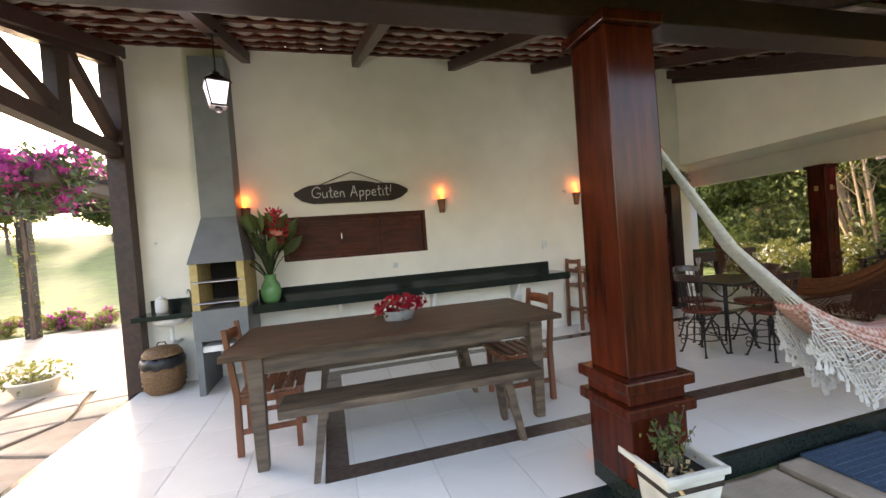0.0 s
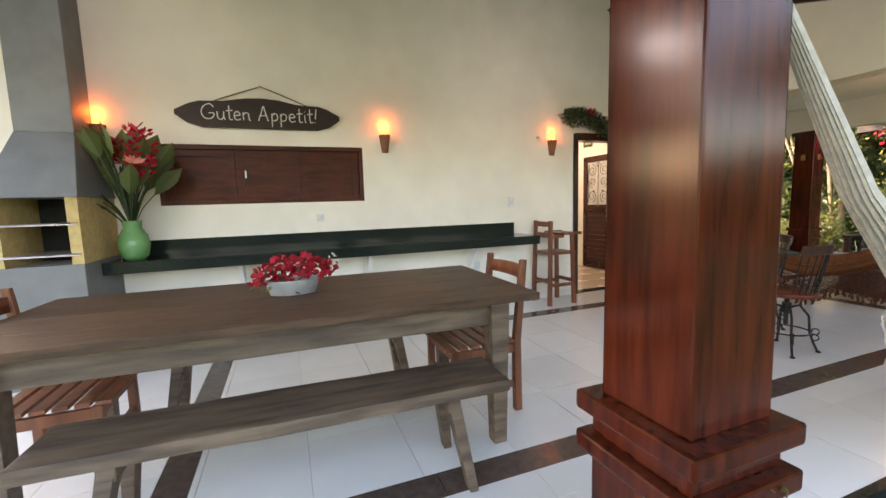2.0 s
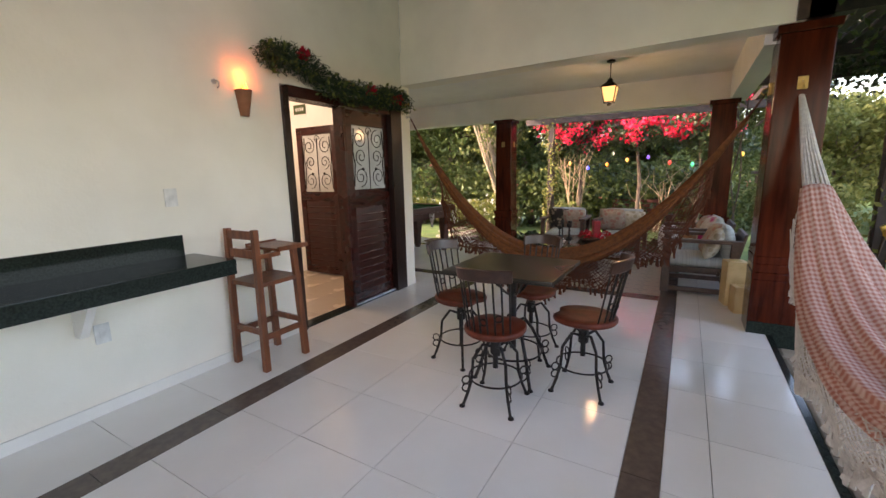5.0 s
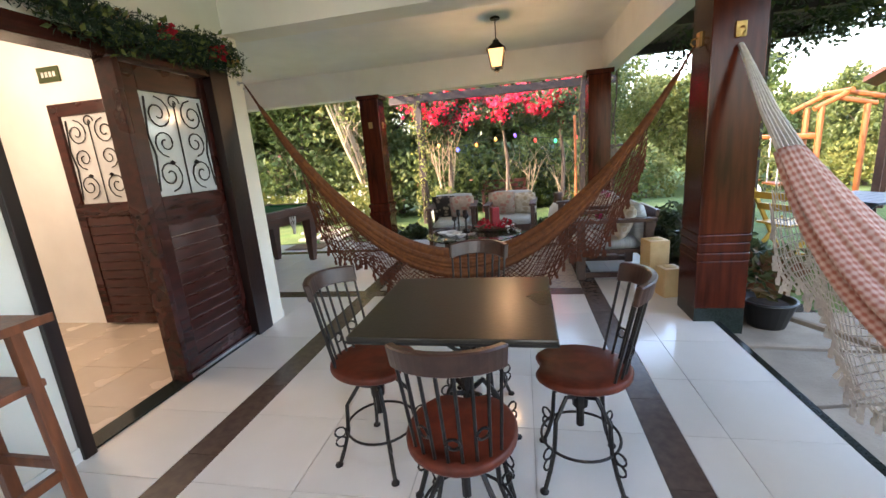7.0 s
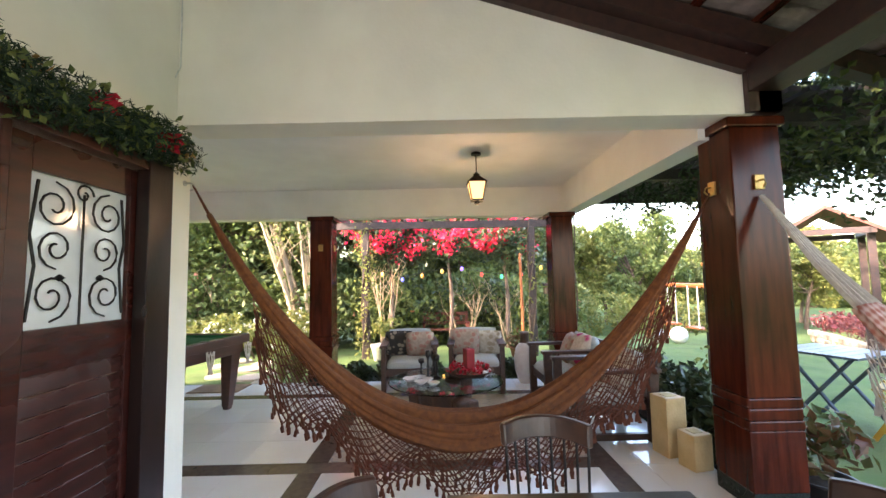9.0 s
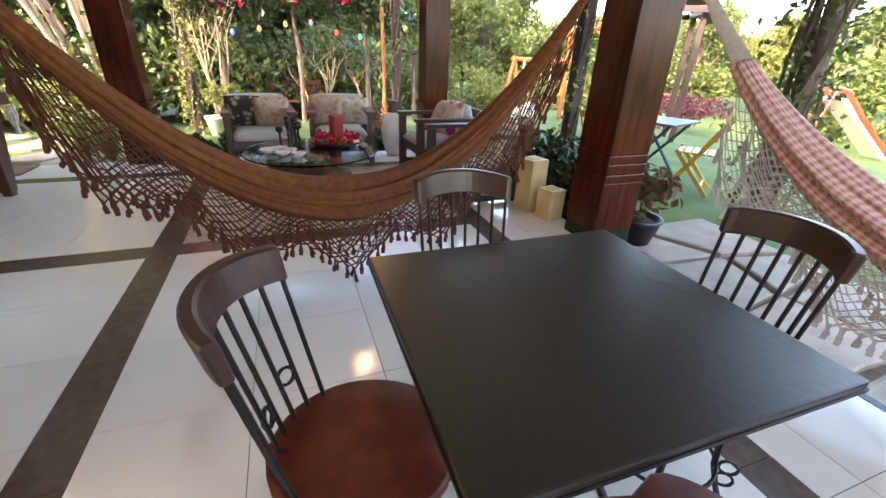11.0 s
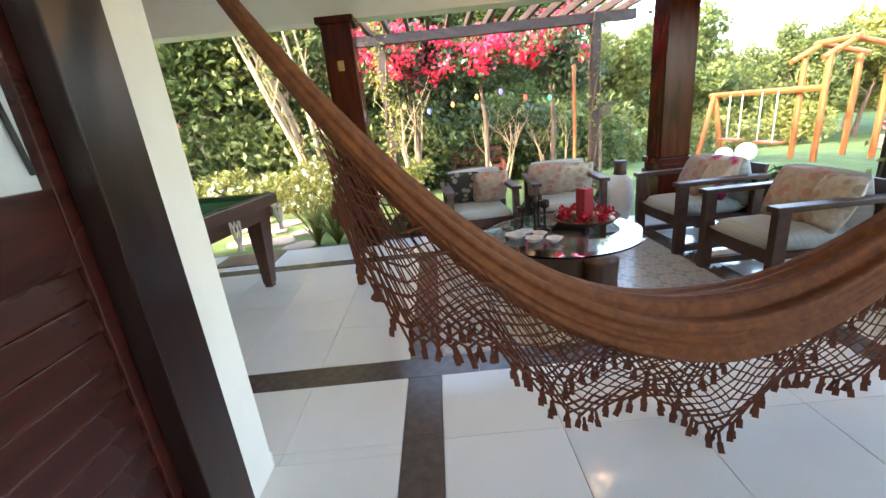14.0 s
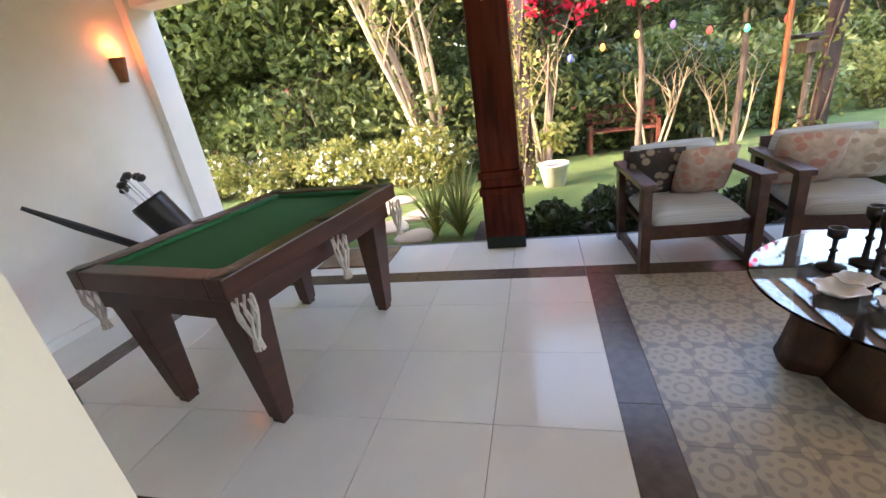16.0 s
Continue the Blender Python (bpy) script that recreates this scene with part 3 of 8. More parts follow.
def tree_set(seed, height, crown_r, trunk_r, leaf, material, bark="bark", low=0.3, blobs=22, per=900):
    rng = np.random.default_rng(seed)
    bm = B()
    bend = rng.normal(size=2) * 0.12
    line = [(bend[0] * t * t * height, bend[1] * t * t * height, -0.3 + (height * 0.8 + 0.3) * t) for t in np.linspace(0, 1, 7)]
    tube(bm, line, [trunk_r * (1.15 - 0.85 * t) for t in np.linspace(0, 1, 7)], 8)
    bl = []
    for i in range(blobs):
        a = rng.random() * 6.283
        h = height * (low + (1 - low) * rng.random())
        wide = crown_r * math.sin(math.pi * min(0.95, 0.18 + 0.75 * (h / height - low) / (1 - low))) ** 0.6
        rr = wide * (0.35 + 0.65 * rng.random())
        p = (rr * math.cos(a), rr * math.sin(a), h)
        bl.append((*p, crown_r * (0.26 + 0.2 * rng.random())))
        if i % 2 == 0:
            t0 = 0.35 + 0.5 * (h / height) * 0.8
            s = line[min(6, int(t0 * 6))]
            q = [(s[0] + (p[0] - s[0]) * u, s[1] + (p[1] - s[1]) * u, s[2] * (1 - u) + p[2] * u - 0.3 * math.sin(u * 3.14)) for u in (0, 0.35, 0.7, 1)]
            tube(bm, q, [trunk_r * 0.4, trunk_r * 0.3, trunk_r * 0.2, trunk_r * 0.08], 5)
    pts = cloud(rng, bl, per)
    me = leaf_mesh("crown", pts, leaf * (0.6 + 0.8 * rng.random(len(pts))), material, seed)
    tm = bpy.data.meshes.new("trunk")
    bm.to_mesh(tm)
    bm.free()
    tm.materials.append(M[bark])
    return tm, me


def plant_tree(meshes, x, y, turn, s, label, name="tree", group="garden trees", z=None, sz=None):
    t = thing(name, label, "tree", pose(x, y, gz(x, y) if z is None else z, 0, 0, turn) @ Matrix.Diagonal((s, s, sz or s, 1)), group)
    for nm, me in zip(("trunk", "crown"), meshes):
        o = new(nm, me)
        o.parent = t
    return t


def shrub(name, label, centre, blobs, per, leaf, material, seed, stems=6, category="shrub", group="", slim=0.55, flower=None, spread=0.85, bark="bark"):
    rng = np.random.default_rng(seed)
    t = thing(name, label, category, pose(*centre), group)
    pts = cloud(rng, blobs, per, spread)
    pts[:, 2] = np.maximum(pts[:, 2], 0.01)
    o = new("foliage", leaf_mesh("foliage", pts, leaf * (0.6 + 0.8 * rng.random(len(pts))), material, seed, slim))
    o.parent = t
    for k in range(stems):
        bm = B()
        b = blobs[k % len(blobs)]
        tube(bm, [(b[0] * 0.3, b[1] * 0.3, -0.05), (b[0] * 0.6 + 0.03 * k, b[1] * 0.6, b[2] * 0.5), (b[0], b[1], b[2])], [0.02, 0.015, 0.006], 5)
        part("stem", bm, M[bark], t)
    if flower:
        fm, fn, fs = flower
        sel = pts[rng.choice(len(pts), min(fn, len(pts)), replace=False)]
        mid = sel.mean(0)
        dirs = sel - mid
        sel = sel + dirs / (np.linalg.norm(dirs, axis=1)[:, None] + 1e-6) * 0.05
        many = np.repeat(sel, 4, 0) + rng.normal(size=(len(sel) * 4, 3)) * fs * 0.7
        o = new("flowers", leaf_mesh("flowers", many, fs, fm, seed + 5, 0.8))
        o.parent = t
        tagged(o, kind="stuff")
    return t


# ---- dining table and seats ----
def dining_table():
    t = thing("dining_table", "long weathered brown wooden dining table", "table", pose(0.60, 3.185, 0, 0, 0, -1.6))
    for k in range(4):
        bm = blocks((-1.19, 1.19, -0.52 + 0.26 * k + 0.0008, -0.52 + 0.26 * (k + 1) - 0.0008, 0.745, 0.782))
        soften(bm, 0.003)
        part("tabletop_board", bm, M["tablewood"], t)
    for y in (-1, 1):
        bm = blocks((-0.95, 0.95, y * 0.425 - 0.018, y * 0.425 + 0.018, 0.625, 0.745))
        soften(bm)
        part("apron", bm, M["benchwood"], t)
    for x in (-1, 1):
        bm = blocks((x * 0.99 - 0.018, x * 0.99 + 0.018, -0.40, 0.40, 0.625, 0.745))
        soften(bm)
        part("apron", bm, M["benchwood"], t)
        for y in (-1, 1):
            bm = B()
            cx, cy = x * 0.99, y * 0.43
            hexa(bm, [(cx - 0.035, cy - 0.035, 0), (cx + 0.035, cy - 0.035, 0), (cx + 0.035, cy + 0.035, 0), (cx - 0.035, cy + 0.035, 0)], [(cx - 0.05, cy - 0.05, 0.739), (cx + 0.05, cy - 0.05, 0.739), (cx + 0.05, cy + 0.05, 0.739), (cx - 0.05, cy + 0.05, 0.744)])
            soften(bm)
            part("leg", bm, M["benchwood"], t)


dining_table()


def bench(x, y):
    t = thing("bench", "rough greyed wooden plank bench beside the dining table", "bench", pose(x, y, 0), "benches at the table")
    bm = B()
    n = 14
    ring = []
    rng = random.Random(4)
    for k in range(n + 1):
        xx = -0.88 + 1.76 * k / n
        w = 0.155 + rng.uniform(-0.004, 0.006)
        ring.append([bm.verts.new(p) for p in ((xx, -w, 0.398), (xx, w, 0.398), (xx, w, 0.452), (xx, -w, 0.452))])
    for a, b in zip(ring, ring[1:]):
        for i in range(4):
            bm.faces.new((a[i], a[(i + 1) % 4], b[(i + 1) % 4], b[i]))
    bm.faces.new(ring[0])
    bm.faces.new(ring[-1][::-1])
    soften(bm, 0.008)
    part("seat", bm, M["benchwood"], t)
    for sx in (-1, 1):
        bm = blocks((sx * 0.62 - 0.03, sx * 0.62 + 0.03, -0.135, 0.135, 0.34, 0.398))
        soften(bm, 0.006)
        part("cleat", bm, M["benchwood"], t)
        for sy in (-1, 1):
            bm = B()
            cx = sx * 0.62
            hexa(bm, [(cx + sx * 0.06 - 0.02, sy * 0.17 - 0.03, 0), (cx + sx * 0.06 + 0.02, sy * 0.17 - 0.03, 0), (cx + sx * 0.06 + 0.02, sy * 0.17 + 0.03, 0), (cx + sx * 0.06 - 0.02, sy * 0.17 + 0.03, 0)], [(cx - 0.028, sy * 0.085 - 0.045, 0.397), (cx + 0.028, sy * 0.085 - 0.045, 0.397), (cx + 0.028, sy * 0.085 + 0.045, 0.397), (cx - 0.028, sy * 0.085 + 0.045, 0.397)])
            soften(bm, 0.005)
            part("leg", bm, M["benchwood"], t)
    return t


b0 = bench(0.625, 2.64)
b0.matrix_basis = pose(0.625, 2.64, 0, 0, 0, -2)
copy_thing(b0, pose(0.63, 3.60, 0, 0, 0, -1))


def wooden_chair(m, name="dining_chair", label="orange-brown wooden chair with a slatted seat", group="chairs at the table ends"):
    t = thing(name, label, "chair", m, group)
    for y in (-1, 1):
        bm = B()
        cy = y * 0.2
        hexa(bm, [(-0.24, cy - 0.02, 0), (-0.195, cy - 0.02, 0), (-0.195, cy + 0.02, 0), (-0.24, cy + 0.02, 0)], [(-0.235, cy - 0.02, 0.43), (-0.19, cy - 0.02, 0.43), (-0.19, cy + 0.02, 0.43), (-0.235, cy + 0.02, 0.43)])
        hexa(bm, [(-0.235, cy - 0.02, 0.43), (-0.19, cy - 0.02, 0.43), (-0.19, cy + 0.02, 0.43), (-0.235, cy + 0.02, 0.43)], [(-0.28, cy - 0.018, 0.90), (-0.245, cy - 0.018, 0.90), (-0.245, cy + 0.018, 0.90), (-0.28, cy + 0.018, 0.90)])
        bmesh.ops.remove_doubles(bm, verts=bm.verts, dist=0.0005)
        soften(bm, 0.006)
        part("back_leg", bm, M["chairwood"], t)
        bm = blocks((0.16, 0.2, cy - 0.02, cy + 0.02, 0, 0.42))
        soften(bm, 0.005)
        part("front_leg", bm, M["chairwood"], t)
        part("side_rail", blocks((-0.19, 0.16, cy - 0.012, cy + 0.012, 0.36, 0.41)), M["chairwood"], t)
        part("stretcher", blocks((-0.19, 0.16, cy - 0.01, cy + 0.01, 0.15, 0.185)), M["chairwood"], t)
    for k in range(6):
        x = -0.17 + 0.075 * k
        bm = blocks((x - 0.028, x + 0.028, -0.215, 0.215, 0.42, 0.438))
        soften(bm, 0.004)
        part("seat_slat", bm, M["chairwood"], t)
    for z, h in ((0.825, 0.075), (0.69, 0.05)):
        dx = -0.215 - 0.05 * (z - 0.43) / 0.47
        bm = B()
        n = 8
        prev = None
        for k in range(n + 1):
            y = -0.2 + 0.4 * k / n
            bow = -0.025 * (1 - (y / 0.2) ** 2)
            hh = h * (0.95 + 0.1 * (1 - (y / 0.2) ** 2))
            q = [bm.verts.new(p) for p in ((dx - 0.011 + bow, y, z - h / 2), (dx + 0.011 + bow, y, z - h / 2), (dx + 0.008 + bow, y, z - h / 2 + hh), (dx - 0.014 + bow, y, z - h / 2 + hh))]
            if prev:
                for i in range(4):
                    bm.faces.new((prev[i], prev[(i + 1) % 4], q[(i + 1) % 4], q[i]))
            else:
                bm.faces.new(q)
            prev = q
        bm.faces.new(prev[::-1])
        part("back_rail", bm, M["chairwood"], t, smooth=True)
    part("front_rail", blocks((0.17, 0.19, -0.18, 0.18, 0.36, 0.41)), M["chairwood"], t)
    part("stretcher", blocks((0.17, 0.19, -0.18, 0.18, 0.2, 0.235)), M["chairwood"], t)
    return t


wooden_chair(pose(-0.37, 3.24, 0))
chair_b = wooden_chair(pose(1.62, 3.16, 0, 0, 0, 180))
tagged(chair_b, "brown wooden chair with a slatted seat")


def high_chair():
    t = thing("high_chair", "orange-brown wooden child's high chair with a tray", "high chair", pose(3.62, 5.055, 0))
    for x, top in ((-0.15, 1.0), (0.15, 0.84)):
        for y in (-0.15, 0.15):
            bm = B()
            hexa(bm, [(x * 1.15 - 0.022, y * 1.1 - 0.022, 0), (x * 1.15 + 0.022, y * 1.1 - 0.022, 0), (x * 1.15 + 0.022, y * 1.1 + 0.022, 0), (x * 1.15 - 0.022, y * 1.1 + 0.022, 0)], [(x - 0.02, y - 0.02, top), (x + 0.02, y - 0.02, top), (x + 0.02, y + 0.02, top), (x - 0.02, y + 0.02, top)])
            soften(bm, 0.005)
            part("leg", bm, M["chairwood"], t)
    bm = blocks((-0.17, 0.19, -0.17, 0.17, 0.60, 0.63))
    soften(bm, 0.006)
    part("seat", bm, M["chairwood"], t)
    bm = blocks((0.0, 0.26, -0.19, 0.19, 0.83, 0.85), (0.0, 0.26, -0.19, -0.175, 0.85, 0.862), (0.0, 0.26, 0.175, 0.19, 0.85, 0.862))
    part("tray", bm, M["chairwood"], t)
    for z in (0.80, 0.93):
        bm = blocks((-0.165, -0.145, -0.13, 0.13, z, z + 0.06))
        soften(bm, 0.005)
        part("back_rail", bm, M["chairwood"], t)
    bm = blocks((-0.16, 0.16, -0.165, -0.145, 0.22, 0.26), (-0.16, 0.16, 0.145, 0.165, 0.22, 0.26), (0.15, 0.17, -0.14, 0.14, 0.26, 0.30), (-0.17, -0.15, -0.14, 0.14, 0.26, 0.30))
    part("stretcher", bm, M["chairwood"], t)
    for y in (-0.16, 0.16):
        bm = blocks((-0.15, 0.02, y - 0.015, y + 0.015, 0.80, 0.83))
        part("armrest", bm, M["chairwood"], t)


high_chair()


# ---- counter, barbecue, sink ----
bm = blocks((-0.74, 3.27, 4.82, 5.286, 0.805, 0.85))
soften(bm, 0.004)
counter = thing("counter", "long polished black granite counter along the wall", "counter")
part("worktop", bm, M["granite"], counter)
part("front_skirt", blocks((-0.74, 3.27, 4.825, 4.85, 0.755, 0.805)), M["granite"], counter)
part("splashback", blocks((-0.74, 3.20, 5.266, 5.286, 0.85, 0.985)), M["granite"], counter)
for x in (0.2, 1.4, 2.6):
    bm = B()
    hexa(bm, [(x - 0.02, 5.22, 0.50), (x + 0.02, 5.22, 0.50), (x + 0.02, 5.288, 0.50), (x - 0.02, 5.288, 0.50)], [(x - 0.02, 4.95, 0.80), (x + 0.02, 4.95, 0.80), (x + 0.02, 5.288, 0.80), (x - 0.02, 5.288, 0.80)])
    part("bracket", bm, M["white"], counter)


def barbecue():
    t = thing("barbecue", "grey painted concrete barbecue with hood and tall flue", "barbecue", pose(-1.01, 0, 0))
    for x in (-0.26, 0.20):
        part("leg", blocks((x, x + 0.06, 4.60, 5.28, 0, 0.56)), M["greypaint"], t)
    bm = blocks((-0.26, 0.26, 4.57, 5.28, 0.56, 0.88))
    soften(bm, 0.006)
    part("base", bm, M["greypaint"], t)
    part("ash_shelf", blocks((-0.2, 0.2, 4.62, 5.28, 0.44, 0.50)), M["white"], t, "white shelf under the fire box")
    for x in (-0.255, 0.185):
        part("brick_side", blocks((x, x + 0.07, 4.59, 5.28, 0.88, 1.36)), M["brick"], t, "yellow firebrick side")
    part("fire_box", blocks((-0.185, 0.185, 5.10, 5.27, 0.885, 1.36)), M["soot"], t, "sooty black back of the fire box")
    for z in (0.95, 1.17):
        bm = B()
        for k in range(13):
            y = 4.62 + 0.035 * k
            tube(bm, [(-0.18, y, z), (0.18, y, z)], 0.004, 5)
        tube(bm, [(-0.24, 4.585, z), (0.24, 4.585, z)], 0.010, 6)
        part("grill", bm, M["steel"], t, "steel grill rack")
    bm = B()
    hexa(bm, [(-0.27, 4.56, 1.36), (0.27, 4.56, 1.36), (0.27, 5.285, 1.36), (-0.27, 5.285, 1.36)], [(-0.20, 4.94, 1.86), (0.16, 4.94, 1.86), (0.16, 5.285, 1.86), (-0.20, 5.285, 1.86)])
    soften(bm, 0.006)
    part("hood", bm, M["greypaint"], t)
    bm = blocks((-0.20, 0.16, 4.94, 5.285, 1.86, 3.64))
    soften(bm, 0.006)
    part("flue", bm, M["greypaint"], t)


barbecue()


def sink():
    t = thing("sink_shelf", "black granite shelf with a white sink bowl and tap", "sink")
    bm = blocks((-1.90, -1.33, 4.80, 5.286, 0.80, 0.85))
    soften(bm, 0.004)
    part("shelf", bm, M["granite"], t)
    part("splashback", blocks((-1.88, -1.33, 5.266, 5.286, 0.85, 0.98)), M["granite"], t)
    bm = B()
    lathe(bm, [(0.03, 0.70), (0.12, 0.72), (0.17, 0.76), (0.18, 0.80)], 20, (-1.6, 5.0, 0))
    part("bowl", bm, M["ceramic"], t, "white ceramic bowl", True)
    bm = B()
    tube(bm, [(-1.6, 5.0, 0.70), (-1.6, 5.0, 0.55), (-1.6, 5.12, 0.50), (-1.6, 5.28, 0.50)], 0.02, 8)
    part("trap", bm, M["whiteplastic"], t, "white drain pipe")
    bm = B()
    tube(bm, [(-1.45, 5.2, 0.85), (-1.45, 5.2, 1.02), (-1.45, 5.16, 1.07), (-1.45, 5.1, 1.08), (-1.45, 5.07, 1.04)], 0.01, 8)
    tube(bm, [(-1.45, 5.2, 0.95), (-1.41, 5.17, 0.97)], 0.008, 6)
    part("tap", bm, M["steel"], t, "chrome tap", True)
    j = thing("jar", "pale lidded jar on the sink shelf", "jar", pose(-1.70, 5.06, 0.85))
    bm = B()
    lathe(bm, [(0.05, 0), (0.06, 0.02), (0.062, 0.12), (0.05, 0.15)], 16)
    part("body", bm, M["ceramic"], j, smooth=True)
    bm = B()
    lathe(bm, [(0.052, 0.151), (0.052, 0.165), (0.012, 0.175), (0.012, 0.19)], 16)
    part("lid", bm, M["ceramic"], j, smooth=True)


sink()


def basket():
    t = thing("basket", "round wicker basket lined with a black bag", "basket", pose(-1.72, 5.02, 0))
    bm = B()
    n = 24
    prof = [(0.145, 0.0), (0.17, 0.03), (0.20, 0.14), (0.21, 0.22), (0.20, 0.30)]
    lathe(bm, prof, n)
    for v in bm.verts:
        k = math.atan2(v.co.y, v.co.x)
        v.co.xy *= 1 + 0.02 * math.sin(k * 24)
    part("body", bm, M["wicker"], t)
    for z in (0.06, 0.11, 0.16, 0.21, 0.26):
        bm = B()
        r = 0.197 if z > 0.1 else 0.185
        tube(bm, [(r * math.cos(a) * 1.03, r * math.sin(a) * 1.03, z + 0.004 * math.sin(12 * a)) for a in np.linspace(0, 6.2832, 36, endpoint=False)], 0.008, 5, True)
        part("weave_ring", bm, M["wicker"], t)
    bm = B()
    lathe(bm, [(0.20, 0.27), (0.215, 0.30), (0.218, 0.35), (0.20, 0.385), (0.19, 0.39)], 28)
    for v in bm.verts:
        k = math.atan2(v.co.y, v.co.x)
        v.co.z += 0.012 * math.sin(9 * k) + 0.006 * math.sin(17 * k)
    part("bag_rim", bm, M["blackplastic"], t, "crumpled black bin bag", True)
    bm = B()
    lathe(bm, [(0.195, 0.40), (0.19, 0.43), (0.15, 0.48), (0.06, 0.50), (0.01, 0.505)], 24)
    part("lid", bm, M["wicker"], t)
    bm = B()
    tube(bm, [(-0.05, 0, 0.50), (-0.03, 0, 0.54), (0.03, 0, 0.54), (0.05, 0, 0.50)], 0.008, 6)
    part("handle", bm, M["wicker"], t)


basket()


def flower_vase():
    t = thing("flower_vase", "green ceramic vase of tropical leaves and red flowers", "vase", pose(-0.56, 4.98, 0.85))
    bm = B()
    lathe(bm, [(0.07, 0), (0.098, 0.035), (0.115, 0.125), (0.10, 0.20), (0.062, 0.265), (0.07, 0.32), (0.062, 0.32)], 24)
    part("vase", bm, M["green_vase"], t, "glazed green vase", True)
    rng = random.Random(8)
    for k in range(52):
        a, ln, sp = rng.uniform(0, 6.283), rng.uniform(0.38, 0.85), rng.uniform(0.1, 0.42)
        tip = Vector((sp * math.cos(a), sp * math.sin(a) * 0.6, 0.25 + ln * 0.75))
        bm = B()
        tube(bm, [(0, 0, 0.25), (tip.x * 0.4, tip.y * 0.4, 0.25 + ln * 0.4), tip], 0.005, 4)
        part("stem", bm, M["leaf_dark"], t)
        if k % 3 == 0:
            tip = tip + Vector((0.02, -0.09, 0.06))
        d = (tip - Vector((0, 0, 0.3))).normalized()
        side = d.cross(Vector((rng.uniform(-1, 1), rng.uniform(-1, 1), 0.2))).normalized()
        nrm = d.cross(side)
        if k % 6 == 0:
            fl = B()
            for q in range(16):
                an = q * 2.4
                c = tip + d * (0.012 * q - 0.05)
                o = (side * math.cos(an) + nrm * math.sin(an))
                vs = [fl.verts.new(c), fl.verts.new(c + o * 0.05 + d * 0.01 + side * 0.014), fl.verts.new(c + o * 0.06 + d * 0.045), fl.verts.new(c + o * 0.022 + d * 0.03)]
                fl.faces.new(vs)
            part("flower", fl, M["petal_crimson"], t, "dark red ginger flower")
        elif k % 6 == 3:
            pk = B()
            for q in range(14):
                an = q * 2.4
                o = (side * math.cos(an) + nrm * math.sin(an)) * (0.05 + 0.001 * q)
                c = tip
                w = o.cross(d).normalized() * 0.018
                pk.faces.new([pk.verts.new(c), pk.verts.new(c + o * 0.6 + w), pk.verts.new(c + o * 1.4 + d * 0.02), pk.verts.new(c + o * 0.6 - w)])
            part("flower", pk, M["petal_pink"], t, "salmon pink flower")
        else:
            lf = B()
            w = rng.uniform(0.05, 0.08)
            L = rng.uniform(0.24, 0.36)
            p0 = tip - d * 0.08
            pts = [(0, 0), (0.3, 0.9), (0.6, 1.0), (1.0, 0)]
            left = [lf.verts.new(p0 + d * L * u + side * w * v + nrm * 0.02 * v - Vector((0, 0, 0.05 * u * u))) for u, v in pts]
            right = [lf.verts.new(p0 + d * L * u - side * w * v + nrm * 0.02 * v - Vector((0, 0, 0.05 * u * u))) for u, v in pts[1:3]]
            mid = [lf.verts.new(p0 + d * L * u - Vector((0, 0, 0.05 * u * u))) for u, v in pts[1:3]]
            lf.faces.new((left[0], left[1], mid[0]))
            lf.faces.new((left[1], left[2], mid[1], mid[0]))
            lf.faces.new((left[2], left[3], mid[1]))
            lf.faces.new((left[0], mid[0], right[0]))
            lf.faces.new((mid[0], mid[1], right[1], right[0]))
            lf.faces.new((mid[1], left[3], right[1]))
            part("leaf", lf, M["leaf_tree"], t, "broad green leaf")


flower_vase()


def table_flowers():
    t = thing("flower_planter", "oval zinc planter of crimson bougainvillea on the table", "planter", pose(0.63, 3.22, 0.782))
    bm = B()
    lathe(bm, [(0.09, 0), (0.115, 0.004), (0.135, 0.075), (0.14, 0.08), (0.13, 0.08), (0.125, 0.06)], 28)
    for v in bm.verts:
        v.co.y *= 0.55
    part("pot", bm, M["zinc"], t, smooth=True)
    rng = np.random.default_rng(5)
    bl = [(-0.12, 0, 0.12, 0.07), (-0.04, 0.02, 0.14, 0.085), (0.05, 0, 0.14, 0.085), (0.12, 0.01, 0.13, 0.07), (-0.17, 0, 0.1, 0.05), (0.18, 0, 0.13, 0.05)]
    p = cloud(rng, bl, 9000)
    o = new("blossom", leaf_mesh("blossom", p, 0.021 * (0.7 + 0.6 * rng.random(len(p))), M["petal_crimson"], 6, 0.8))
    o.parent = t
    p = cloud(rng, [(0.16, 0, 0.12, 0.08), (0.0, 0, 0.1, 0.12), (-0.1, 0, 0.08, 0.1)], 2500)
    o = new("leaves", leaf_mesh("leaves", p, 0.018, M["leaf_tree"], 7))
    o.parent = t
    p = cloud(rng, [(0.21, 0.0, 0.17, 0.04)], 12000)
    o = new("buds", leaf_mesh("buds", p, 0.008, M["petal_white"], 9, 0.8))
    o.parent = t


table_flowers()


